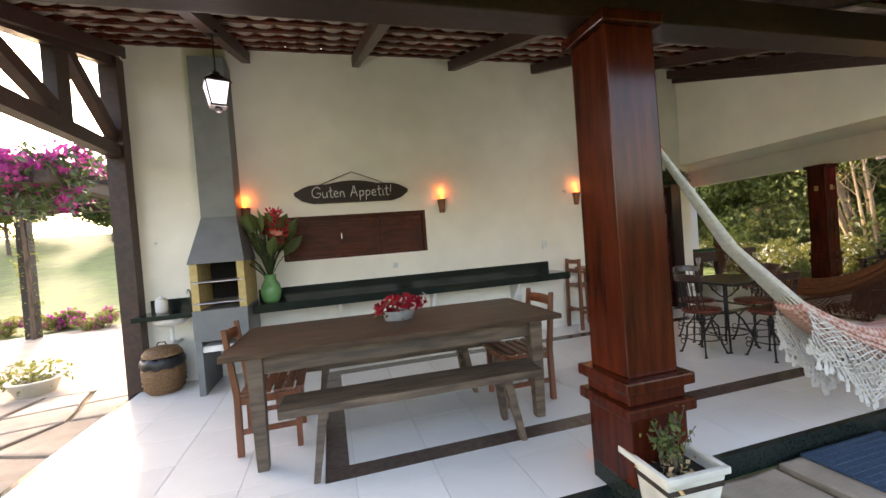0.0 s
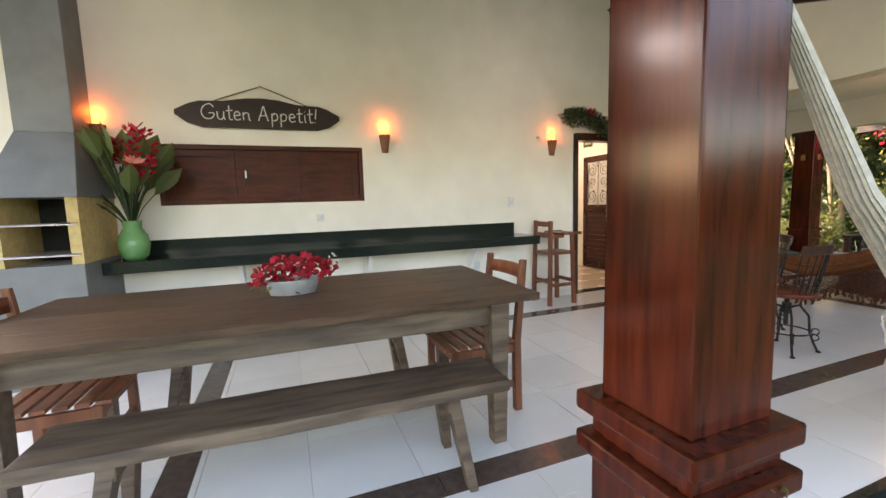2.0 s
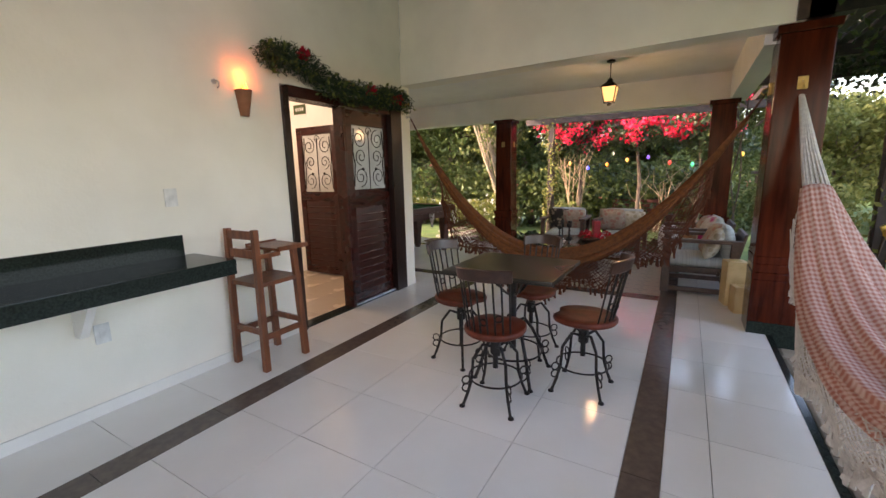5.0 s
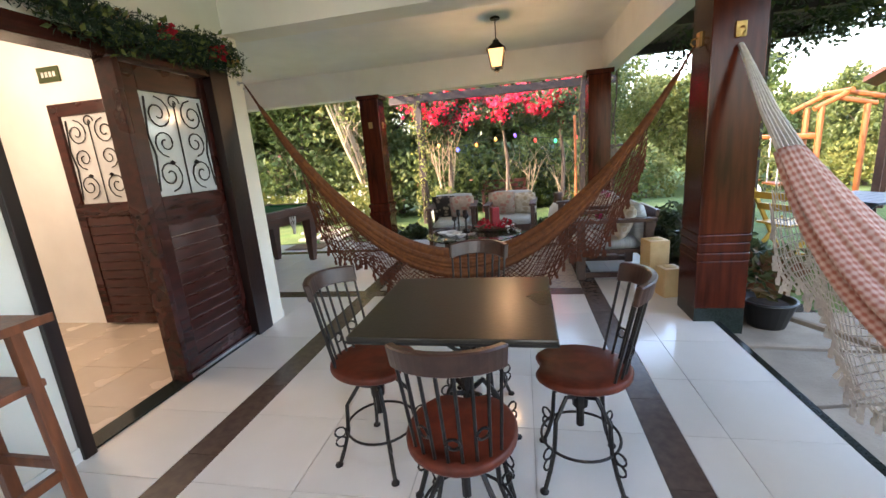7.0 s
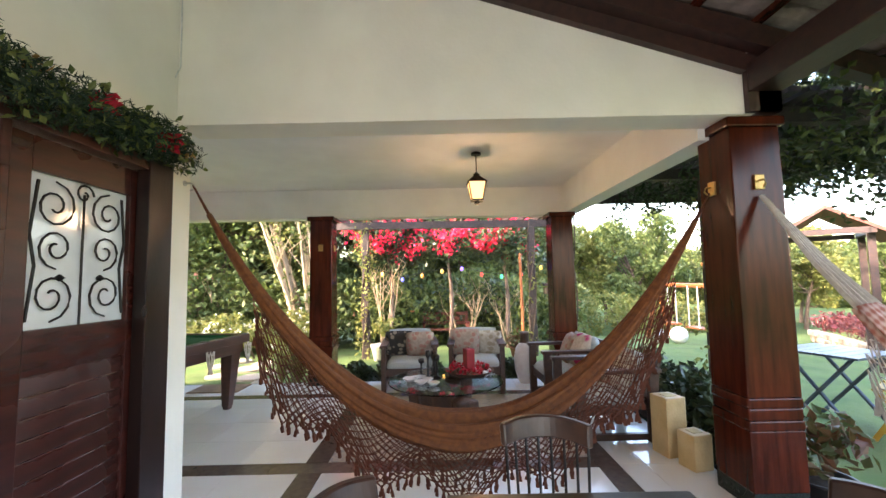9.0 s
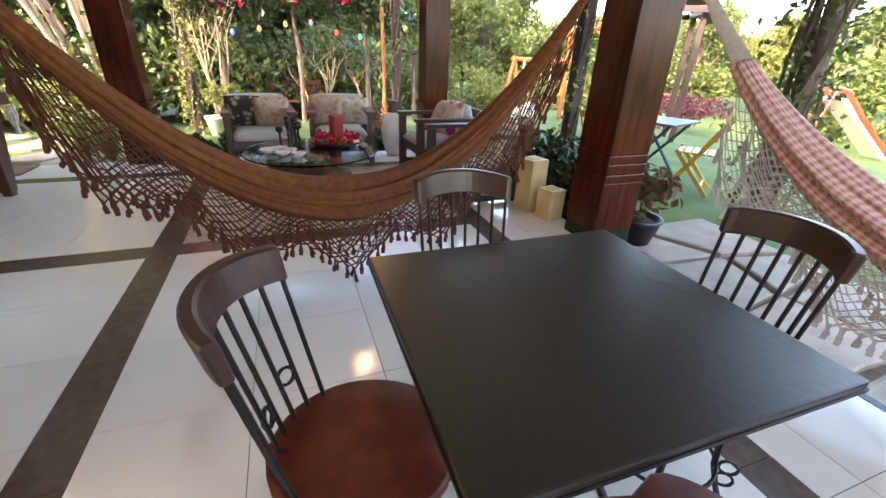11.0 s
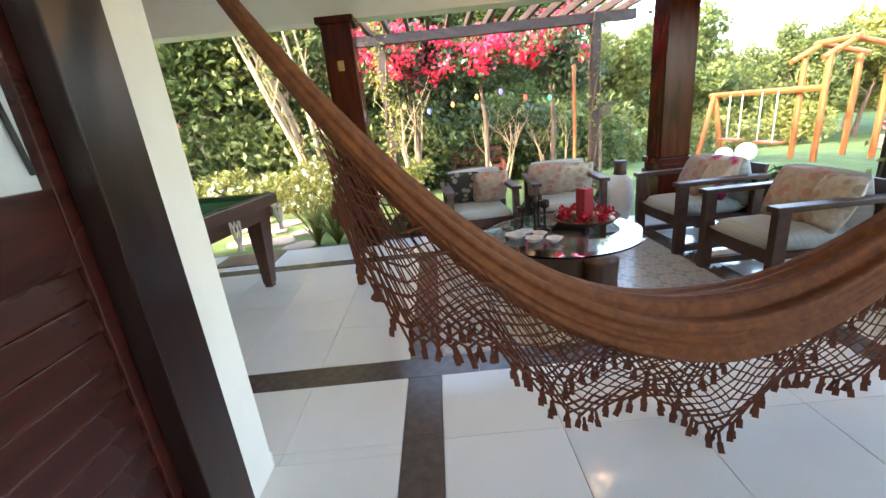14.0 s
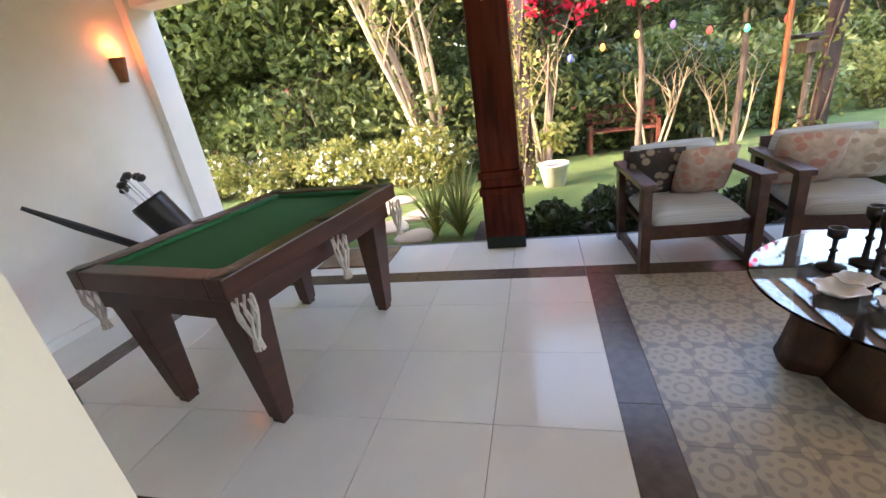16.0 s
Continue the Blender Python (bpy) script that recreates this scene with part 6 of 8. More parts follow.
# ---- pool table ----
def pool_table():
    t = thing("pool_table", "brown billiard table with green cloth and net pockets", "pool table", pose(7.53, 6.475, 0, 0, 0, -9))
    hx, hy = 0.65, 0.465
    for r in ((-hx, hx, -hy, -hy + 0.085, 0.71, 0.80), (-hx, hx, hy - 0.085, hy, 0.71, 0.80), (-hx, -hx + 0.085, -hy + 0.085, hy - 0.085, 0.71, 0.80), (hx - 0.085, hx, -hy + 0.085, hy - 0.085, 0.71, 0.80)):
        bm = blocks(r)
        soften(bm, 0.008)
        part("rail", bm, M["poolwood"], t)
    part("cloth", blocks((-hx + 0.085, hx - 0.085, -hy + 0.085, hy - 0.085, 0.74, 0.765)), M["felt"], t, "green billiard cloth")
    i, j = hx - 0.085, hy - 0.085
    for r in ((-i, i, -j, -j + 0.03, 0.765, 0.79), (-i, i, j - 0.03, j, 0.765, 0.79), (-i, -i + 0.03, -j + 0.03, j - 0.03, 0.765, 0.79), (i - 0.03, i, -j + 0.03, j - 0.03, 0.765, 0.79)):
        bm = blocks(r)
        soften(bm, 0.008)
        part("cushion_rail", bm, M["felt"], t)
    bm = blocks((-hx + 0.05, hx - 0.05, -hy + 0.05, -hy + 0.075, 0.60, 0.71), (-hx + 0.05, hx - 0.05, hy - 0.075, hy - 0.05, 0.60, 0.71), (-hx + 0.05, -hx + 0.075, -hy + 0.075, hy - 0.075, 0.60, 0.71), (hx - 0.075, hx - 0.05, -hy + 0.075, hy - 0.075, 0.60, 0.71))
    part("apron", bm, M["poolwood"], t)
    for sx in (-1, 1):
        for sy in (-1, 1):
            bm = B()
            cx, cy = sx * (hx - 0.14), sy * (hy - 0.13)
            bx, by = sx * (hx - 0.16), sy * (hy - 0.15)
            hexa(bm, [(bx - 0.04, by - 0.04, 0.03), (bx + 0.04, by - 0.04, 0.03), (bx + 0.04, by + 0.04, 0.03), (bx - 0.04, by + 0.04, 0.03)], [(cx - 0.085, cy - 0.075, 0.70), (cx + 0.085, cy - 0.075, 0.70), (cx + 0.085, cy + 0.075, 0.70), (cx - 0.085, cy + 0.075, 0.70)])
            soften(bm, 0.006)
            lg = part("leg", bm, M["poolwood"], t)
            bm = blocks((bx - 0.032, bx + 0.032, by - 0.032, by + 0.032, 0, 0.03))
            part("foot", bm, M["poolwood"], lg)
    for px, py in ((-hx + 0.05, -hy + 0.05), (hx - 0.05, -hy + 0.05), (0, -hy + 0.045), (-hx + 0.05, hy - 0.05), (hx - 0.05, hy - 0.05), (0, hy - 0.045)):
        bm = B()
        lathe(bm, [(0.045, 0.796), (0.05, 0.803), (0.038, 0.806)], 14, (px, py, 0))
        pk = part("pocket", bm, M["blackplastic"], t, "black pocket rim")
        bm = B()
        o = 0.03 if px <= 0 else -0.03
        q = -0.06 if py < 0 else 0.06
        for k in range(8):
            a = 2 * math.pi * k / 8
            tube(bm, [(px + 0.04 * math.cos(a), py + q + 0.03 * math.sin(a), 0.70), (px + 0.04 * math.cos(a + 0.5), py + q + 0.03 * math.sin(a + 0.5), 0.63), (px + 0.022 * math.cos(a), py + q + 0.022 * math.sin(a), 0.57), (px + 0.01 * math.cos(a), py + q + 0.01 * math.sin(a), 0.53), (px + 0.018 * math.cos(a), py + q + 0.018 * math.sin(a), 0.48)], 0.006, 4)
        part("net", bm, M["white_lace"], pk, "off-white knotted pocket net")


pool_table()


def golf_bag():
    t = thing("golf_bag", "black golf bag with clubs leaning by the wall", "golf bag", pose(8.5, 7.75, 0.03, 0, -25, -60))
    bm = B()
    lathe(bm, [(0.12, 0.02), (0.13, 0.06), (0.125, 0.5), (0.135, 0.82), (0.13, 0.85), (0.1, 0.85)], 20)
    part("bag", bm, M["blackplastic"], t, smooth=True)
    for k in range(6):
        a = k * 1.05
        bm = B()
        x, y = 0.06 * math.cos(a), 0.06 * math.sin(a)
        h = 0.98 + 0.03 * (k % 3)
        tube(bm, [(x, y, 0.6), (x * 1.3, y * 1.3, h)], 0.006, 6)
        cl = part("club", bm, M["steel"], t)
        bm = B()
        lathe(bm, [(0.012, 0), (0.035, 0.015), (0.035, 0.04), (0.012, 0.055)], 10, (x * 1.3 + 0.02, y * 1.3, h - 0.01))
        part("club_head", bm, M["blackplastic"], cl)
    bm = blocks((0.10, 0.17, -0.09, 0.09, 0.15, 0.45))
    soften(bm, 0.02)
    part("pocket", bm, M["blackplastic"], t)
    u = thing("folded_umbrella", "long black folded umbrella leaning by the wall", "umbrella", pose(8.1, 8.12, 0))
    bm = B()
    tube(bm, [(0.28, 0, 0.28), (0.1, 0.02, 0.45), (-0.25, 0.06, 0.76), (-0.48, 0.09, 0.97)], [0.012, 0.032, 0.03, 0.014], 8)
    part("canopy", bm, M["blackplastic"], u)
    bm = B()
    tube(bm, [(0.55, -0.02, 0.01), (0.28, 0, 0.28)], 0.009, 6)
    part("shaft", bm, M["steel"], u)
    c = thing("crate", "dark crate of coloured toys on the floor", "crate", pose(6.75, 7.55, 0, 0, 0, 20))
    part("box", blocks((-0.22, 0.22, -0.15, 0.15, 0.0, 0.16)), M["blackplastic"], c)
    for k, mm in enumerate(("redplastic", "bluemat", "whiteplastic", "blackplastic")):
        bm = B()
        lathe(bm, [(0.02, 0), (0.05, 0.03), (0.02, 0.07)], 10, (-0.15 + 0.1 * k, 0.03 * (-1) ** k, 0.16))
        part("toy", bm, M[mm], c)


golf_bag()
dm = thing("doormat", "brown coir mat at the garden step", "mat", pose(8.82, 6.62, 0.002))
bm = blocks((-0.2, 0.2, -0.32, 0.32, 0, 0.014))
soften(bm, 0.005)
part("mat", bm, M["earth"], dm)


# ---- garden: paving ----
def paving(name, label, cells, material, parent_z, piece="flagstone", thick=0.05, gap=0.02, seed=1):
    """Irregular flags in jittered rows; each flag is a part of the pavement."""
    rng = random.Random(seed)
    x0, x1, y0, y1, s = cells
    nx, ny = max(1, round((x1 - x0) / s)), max(1, round((y1 - y0) / s))
    base = solid(name, blocks((x0, x1, y0, y1, parent_z - 0.25, parent_z + 0.004)), M["earth"], label, "pavement")
    P = {}
    for i in range(nx + 1):
        for j in range(ny + 1):
            jx = 0 if i in (0, nx) else rng.uniform(-0.3, 0.3) * s
            jy = 0 if j in (0, ny) else rng.uniform(-0.3, 0.3) * s
            P[i, j] = Vector((x0 + (x1 - x0) * i / nx + jx, y0 + (y1 - y0) * j / ny + jy, 0))
    for i in range(nx):
        for j in range(ny):
            q = [P[i, j], P[i + 1, j], P[i + 1, j + 1], P[i, j + 1]]
            c = sum(q, Vector()) / 4
            ring = []
            for k in range(4):
                a, b = q[k], q[(k + 1) % 4]
                ring.append(a + (c - a).normalized() * (gap + rng.uniform(0.01, 0.05) * s))
                ring.append((a + b) / 2 + (c - (a + b) / 2).normalized() * (gap * 0.7 + rng.uniform(0, 0.06) * s))
            bm = B()
            z = rng.uniform(0, 0.012)
            lo = [bm.verts.new((p.x - c.x, p.y - c.y, -thick)) for p in ring]
            hi = [bm.verts.new((p.x - c.x, p.y - c.y, z - 0.008)) for p in ring]
            h2 = [bm.verts.new(((p.x - c.x) * 0.94, (p.y - c.y) * 0.94, z)) for p in ring]
            for a, b in ((lo, hi), (hi, h2)):
                for k in range(8):
                    bm.faces.new((a[k], a[(k + 1) % 8], b[(k + 1) % 8], b[k]))
            bm.faces.new(h2)
            f = obj(piece, bm, M[material])
            f.parent = base
            f.location = (c.x, c.y, parent_z + 0.035)


paving("pavement", "irregular sandstone flags along the veranda edge", (0.8, 6.2, 0.35, 1.74, 0.62), "stone", -0.13, seed=2)
paving("pavement_side", "irregular brown sandstone flags beside the open end", (-5.2, -2.06, 1.6, 5.9, 0.62), "stone", -0.13, seed=3)
bm = B()
hexa(bm, [(-6.2, 5.9, -0.3), (-2.06, 5.9, -0.3), (-1.9, 13.2, -0.3), (-7.5, 11.6, -0.3)], [(-6.2, 5.9, -0.10), (-2.06, 5.9, -0.10), (-1.9, 13.2, -0.08), (-7.5, 11.6, -0.08)])
solid("path", bm, M["concrete"], "worn sandy concrete path to the garden", "path")
solid("garden_bed", blocks((9.09, 9.9, 2.2, 5.7, -0.3, -0.10), (6.2, 9.09, 0.9, 1.755, -0.3, -0.10)), M["soil"], "planted strip of dark soil along the veranda", "bed")
for x, y, r in ((9.6, 6.35, 0.2), (9.95, 6.75, 0.22), (10.35, 6.5, 0.2), (10.6, 7.1, 0.22), (10.1, 7.3, 0.2), (11.1, 7.0, 0.22), (10.9, 7.7, 0.2), (11.4, 7.6, 0.2)):
    t = thing("stepping_stone", "pale round stepping stone set in the grass", "stone", pose(x, y, gz(x, y), 0, 0, 40 * x), "stepping stones")
    bm = B()
    lathe(bm, [(r * 1.05, -0.05), (r * 1.05, 0.025), (r * 0.95, 0.035), (0.001, 0.037)], 12)
    for v in bm.verts:
        a = math.atan2(v.co.y, v.co.x)
        v.co.xy *= 1 + 0.12 * math.sin(3 * a + x)
    part("slab", bm, M["concrete"], t)

mt = thing("blue_mat", "blue woven mat on the flagstones", "mat", pose(3.0, 1.44, -0.079))
bm = blocks((-0.22, 0.5, -0.27, 0.27, 0, 0.012))
soften(bm, 0.004)
part("mat", bm, M["bluemat"], mt)
for k in range(12):
    part("rib", blocks((-0.20, 0.48, -0.25 + 0.0445 * k, -0.238 + 0.0445 * k, 0.012, 0.017)), M["bluemat"], mt)


def square_pot():
    t = thing("square_planter", "cream square planter with a straggly small shrub", "planter", pose(1.63, 1.50, -0.095, 0, 0, -3) @ Matrix.Diagonal((0.83, 0.83, 1.03, 1)))
    bm = B()
    a, b, h = 0.125, 0.185, 0.33
    lo = [(-a, -a, 0), (a, -a, 0), (a, a, 0), (-a, a, 0)]
    hexa(bm, lo, [(-b, -b, h), (b, -b, h), (b, b, h), (-b, b, h)])
    bm.faces.ensure_lookup_table()
    bmesh.ops.delete(bm, geom=[bm.faces[1]], context="FACES")
    part("pot", bm, M["white_pot"], t)
    for r in ((-0.205, 0.205, -0.205, -0.175, h, h + 0.03), (-0.205, 0.205, 0.175, 0.205, h, h + 0.03), (-0.205, -0.175, -0.175, 0.175, h, h + 0.03), (0.175, 0.205, -0.175, 0.175, h, h + 0.03)):
        bm = blocks(r)
        soften(bm, 0.005)
        part("rim", bm, M["white_pot"], t)
    bm = blocks((-0.18, 0.18, -0.18, 0.18, h - 0.06, h - 0.035))
    part("soil", bm, M["soil"], t, "dark crumbly soil")
    rng = np.random.default_rng(31)
    pts, bm = [], B()
    for k in range(16):
        a = rng.random() * 6.283
        r, hh = rng.random() * 0.16 + 0.02, rng.random() * 0.22 + 0.05
        tip = np.array([r * math.cos(a), r * math.sin(a), h + hh])
        tube(bm, [(tip[0] * 0.3, tip[1] * 0.3, h - 0.05), (tip[0] * 0.6, tip[1] * 0.6, h + hh * 0.6), tuple(tip)], 0.003, 4)
        for q in range(9):
            u = 0.35 + 0.65 * rng.random()
            pts.append(np.array([tip[0] * u, tip[1] * u, h + hh * u]) + rng.normal(size=3) * 0.02)
    part("twigs", bm, M["bark"], t)
    o = new("leaves", leaf_mesh("leaves", pts, 0.02, M["leaf_tree"], 3))
    o.parent = t
    dead = rng.normal(size=(60, 3)) * np.array([0.08, 0.08, 0.012]) + np.array([0, 0, h - 0.015])
    o = new("dry_leaves", leaf_mesh("dry_leaves", dead, 0.022, M["wax_cream"], 4, flat=0.8))
    o.parent = t


square_pot()

# ---- garden: trees and shrubs ----
TREES = [tree_set(11, 7.5, 2.9, 0.16, 0.068, M["leaf_tree"], blobs=30, per=1400), tree_set(12, 6.5, 2.5, 0.14, 0.08, M["leaf_light"], blobs=26, per=1000), tree_set(13, 7.0, 2.4, 0.13, 0.070, M["leaf_tree"], low=0.15, blobs=30, per=1400)]
FAR_TREES = [tree_set(21, 7.5, 2.9, 0.16, 0.15, M["leaf_tree"], blobs=28, per=340), tree_set(22, 6.5, 2.7, 0.14, 0.14, M["leaf_light"], blobs=26, per=340), tree_set(23, 7.0, 2.6, 0.13, 0.15, M["leaf_dark"], low=0.15, blobs=28, per=340)]
rng = random.Random(77)
LEFT = [(14.6, 9.6, 0), (16.5, 11.8, 2), (14.0, 13.0, 0), (17.8, 8.6, 2), (15.6, 7.0, 2), (18.5, 5.2, 2), (17.0, 3.4, 2), (19.6, 1.6, 0), (13.0, 16.0, 0), (10.5, 18.5, 2), (17.5, 15.5, 1), (20.5, 10.5, 0), (20.8, 6.6, 1), (21.5, 3.6, 0), (22.0, 0.5, 1), (16.0, 17.5, 2)]
for x, y, k in LEFT:
    s = rng.uniform(0.85, 1.15)
    plant_tree(TREES[k], x, y, rng.uniform(0, 360), s, ("dense green broadleaf tree at the garden's end", "yellow-green sunlit tree at the garden's end", "dark leafy tree in the wood")[k], group="garden trees")
RIGHT = [(23, -2.6, 1), (25, -5.0, 0), (24, -8.0, 1), (26, -11, 0), (23, -13.5, 1), (21, -16.5, 0), (18, -18.5, 1), (15, -20, 0), (12, -21, 1), (9, -22, 0), (6, -23.5, 2), (3, -23, 0), (-1, -24, 1), (29, -8, 0), (28, -1.5, 1), (27, -15, 0), (-5, -23, 0), (30, 3, 0), (19.5, -8.5, 0), (20.5, -11.5, 1), (17.5, -12.5, 0), (21.5, -5.2, 0)]
for x, y, k in RIGHT:
    s = rng.uniform(0.50, 0.68)
    plant_tree(FAR_TREES[k], x, y, rng.uniform(0, 360), s, ("round green tree beyond the lawn", "pale yellow-green tree beyond the lawn", "dark tree beyond the lawn")[k], group="trees beyond the lawn")
for x, y, k, s in ((-14, 33, 0, 1.0), (-18, 30, 1, 0.9), (-22, 38, 0, 1.1), (-11, 40, 1, 1.0), (-9, 36, 0, 0.8), (-26, 32, 2, 1.0), (-16, 42, 0, 1.1)):
    plant_tree(FAR_TREES[k], x, y, rng.uniform(0, 360), s * 0.75, "green tree on the hill behind the lawn", group="trees on the hill")


def far_woods():
    r = np.random.default_rng(55)
    bl = []
    for k in range(130):
        a = -1.75 + 2.55 * k / 129
        d = 36 + 10 * r.random()
        x, y = 4 + d * math.cos(a), 2 + d * math.sin(a)
        bl.append((x, y, gz(x, y) + 1.0 + 2.2 * r.random(), 1.8 + 1.2 * r.random()))
    p = cloud(r, bl, 120)
    o = new("far_woods", leaf_mesh("far_woods", p, 0.28 * (0.6 + 0.8 * r.random(len(p))), M["leaf_tree"], 8))
    tagged(o, "distant green woods around the garden", "woods", "", "stuff")


far_woods()


def hedge(label, spots, height, per, leaf, material, seed, flower=None, group="hedges"):
    for i, (x, y, w) in enumerate(spots):
        r = np.random.default_rng(seed + i)
        bl = [(r.normal() * w * 0.4, r.normal() * w * 0.4, height * (0.25 + 0.5 * r.random()), height * (0.3 + 0.2 * r.random())) for _ in range(9)]
        shrub("shrub", label, (x, y, gz(x, y)), bl, per, leaf, material, seed + i, 6, "shrub", group, flower=flower)


hedge("leafy shrub dotted with white flowers", [(12.0, 6.6, 0.6), (12.2, 7.5, 0.6), (12.3, 8.4, 0.6), (12.5, 9.4, 0.7), (12.6, 10.4, 0.7), (12.4, 11.4, 0.7)], 0.85, 1700, 0.05, M["leaf_light"], 300, (M["petal_white"], 70, 0.03))
hedge("tall green undergrowth below the trees", [(13.3, 8.3, 0.8), (13.5, 9.8, 0.9), (13.7, 11.2, 0.9), (13.6, 6.9, 0.7), (14.4, 5.2, 0.8), (14.8, 3.6, 0.8), (15.2, 2.0, 0.8), (15.8, 0.4, 0.9)], 1.9, 420, 0.075, M["leaf_tree"], 330, (M["petal_pink"], 6, 0.04))
hedge("broad green bush at the lawn's edge", [(10.8, -13.6, 1.3), (8.6, -14.2, 1.3), (6.4, -14.8, 1.4), (4.0, -15.2, 1.4), (1.5, -15.5, 1.4), (-1.2, -15.5, 1.4), (12.8, -13.0, 1.1)], 2.9, 300, 0.10, M["leaf_tree"], 360, (M["petal_crimson"], 5, 0.06))
hedge("light green bush beyond the swing", [(18.0, -1.0, 1.0), (18.6, -3.2, 1.0), (19.0, -5.4, 1.1), (19.0, -7.8, 1.1), (17.6, 1.2, 0.9)], 1.5, 420, 0.08, M["leaf_light"], 390)
hedge("dark glossy plants along the veranda edge", [(9.45, 2.75, 0.25), (9.45, 3.3, 0.25), (9.45, 3.85, 0.25), (9.48, 4.4, 0.25), (9.5, 4.9, 0.25)], 0.34, 9000, 0.04, M["leaf_dark"], 420)
hedge("green leafy plants beside the armchairs", [(8.3, 1.32, 0.25), (7.6, 1.25, 0.25), (7.0, 1.3, 0.25), (6.5, 1.35, 0.2)], 0.55, 3600, 0.05, M["leaf_dark"], 440)
hedge("low flowering bed plants by the path", [(-5.6, 12.2, 0.5), (-4.6, 12.8, 0.5), (-6.6, 12.6, 0.5), (-3.7, 13.4, 0.5), (-7.6, 12.2, 0.5)], 0.45, 2600, 0.05, M["leaf_light"], 460, (M["petal_magenta"], 60, 0.04))


def spiky_plant(x, y, n, ln, label, seed):
    t = thing("spiky_plant", label, "plant", pose(x, y, gz(x, y)))
    rr = random.Random(seed)
    bm = B()
    for k in range(n):
        a, tilt, L = rr.uniform(0, 6.283), rr.uniform(0.15, 0.8), ln * rr.uniform(0.6, 1.1)
        w = 0.018
        prev = None
        dx, dy = math.cos(a), math.sin(a)
        for i in range(6):
            u = i / 5
            out = L * u * math.sin(tilt) * (0.6 + 0.6 * u)
            zz = L * u * math.cos(tilt * (0.6 + 0.8 * u))
            ww = w * (1 - u) ** 0.6 + 0.001
            q = (bm.verts.new((dx * out - dy * ww, dy * out + dx * ww, zz)), bm.verts.new((dx * out + dy * ww, dy * out - dx * ww, zz)))
            if prev:
                bm.faces.new((prev[0], prev[1], q[1], q[0]))
            prev = q
    tagged(part("blades", bm, M["leaf_light"], t), kind="stuff")


spiky_plant(9.55, 5.85, 70, 0.85, "clump of long blade leaves by the column", 5)
spiky_plant(9.62, 6.12, 50, 0.7, "clump of long green blade leaves", 6)
spiky_plant(8.75, 1.3, 40, 0.6, "clump of blade leaves beside the column", 7)


def stem_clump(x, y, n, h, spread, r, label, seed, leaves=True, tilt=(0, 0)):
    """A clump of slender pale stems that fan out."""
    t = thing("stem_clump", label, "tree", pose(x, y, gz(x, y)))
    rr = random.Random(seed)
    pts = []
    for k in range(n):
        bm = B()
        a = rr.uniform(0, 6.283)
        s = spread * rr.uniform(0.3, 1)
        x0, y0 = 0.15 * math.cos(a), 0.15 * math.sin(a)
        line = []
        for i in range(7):
            u = i / 6
            line.append((x0 + (s * math.cos(a) + tilt[0]) * u ** 1.3 + 0.05 * math.sin(3 * u + k), y0 + (s * math.sin(a) + tilt[1]) * u ** 1.3 + 0.05 * math.cos(4 * u + k), -0.1 + h * u * rr.uniform(0.95, 1.0)))
        tube(bm, line, [r * (1.1 - 0.8 * i / 6) for i in range(7)], 6)
        for q in range(3):
            i = rr.randint(3, 5)
            p = line[i]
            tube(bm, [p, (p[0] + rr.uniform(-0.3, 0.3), p[1] + rr.uniform(-0.3, 0.3), p[2] + 0.4), (p[0] + rr.uniform(-0.5, 0.5), p[1] + rr.uniform(-0.5, 0.5), p[2] + 0.8)], [r * 0.4, r * 0.3, r * 0.1], 4)
        part("stem", bm, M["palebark"], t)
        for q in range(90):
            i = rr.randint(4, 6)
            pts.append((line[i][0] + rr.gauss(0, 0.35), line[i][1] + rr.gauss(0, 0.35), line[i][2] + rr.gauss(0.1, 0.4)))
    if leaves:
        o = new("leaves", leaf_mesh("leaves", pts, 0.06, M["leaf_light"], seed))
        o.parent = t


stem_clump(12.9, 6.75, 14, 4.2, 0.7, 0.045, "clump of slender pale leaning trunks", 4, tilt=(0.2, 0.9))
stem_clump(13.2, 5.0, 7, 2.1, 0.3, 0.026, "clump of pale yellow stems under the flowers", 5, False)
stem_clump(13.6, 3.2, 4, 1.4, 0.5, 0.022, "pale bare stems below the flowering vine", 6, False)
stem_clump(13.6, 9.4, 16, 1.7, 0.8, 0.018, "dry tan stalks among the shrubs", 7, False)
stem_clump(13.8, 1.9, 4, 1.2, 0.4, 0.022, "pale stems behind the garden bench", 8, False)


# ---- garden: pergola with bougainvillea and coloured bulbs ----
def pergola():
    t = thing("pergola", "dark weathered timber pergola beyond the columns", "pergola")
    for x, y in ((11.5, 5.2), (11.5, 1.9)):
        bm = blocks((x - 0.06, x + 0.06, y - 0.06, y + 0.06, -0.4, 2.40))
        soften(bm, 0.006)
        part("post", bm, M["pergwood"], t)
    part("beam", blocks((11.44, 11.56, 1.3, 5.8, 2.40, 2.54)), M["pergwood"], t)
    part("ledger", blocks((9.28, 9.34, 1.6, 5.8, 2.50, 2.62)), M["pergwood"], t)
    for k in range(15):
        y = 1.45 + 0.3 * k
        bm = B()
        hexa(bm, [(9.34, y - 0.025, 2.541), (11.9, y - 0.025, 2.541), (11.9, y + 0.025, 2.541), (9.34, y + 0.025, 2.541)], [(9.34, y - 0.025, 2.64), (12.0, y - 0.025, 2.64), (12.0, y + 0.025, 2.64), (9.34, y + 0.025, 2.64)])
        part("slat", bm, M["pergwood"], t)


pergola()


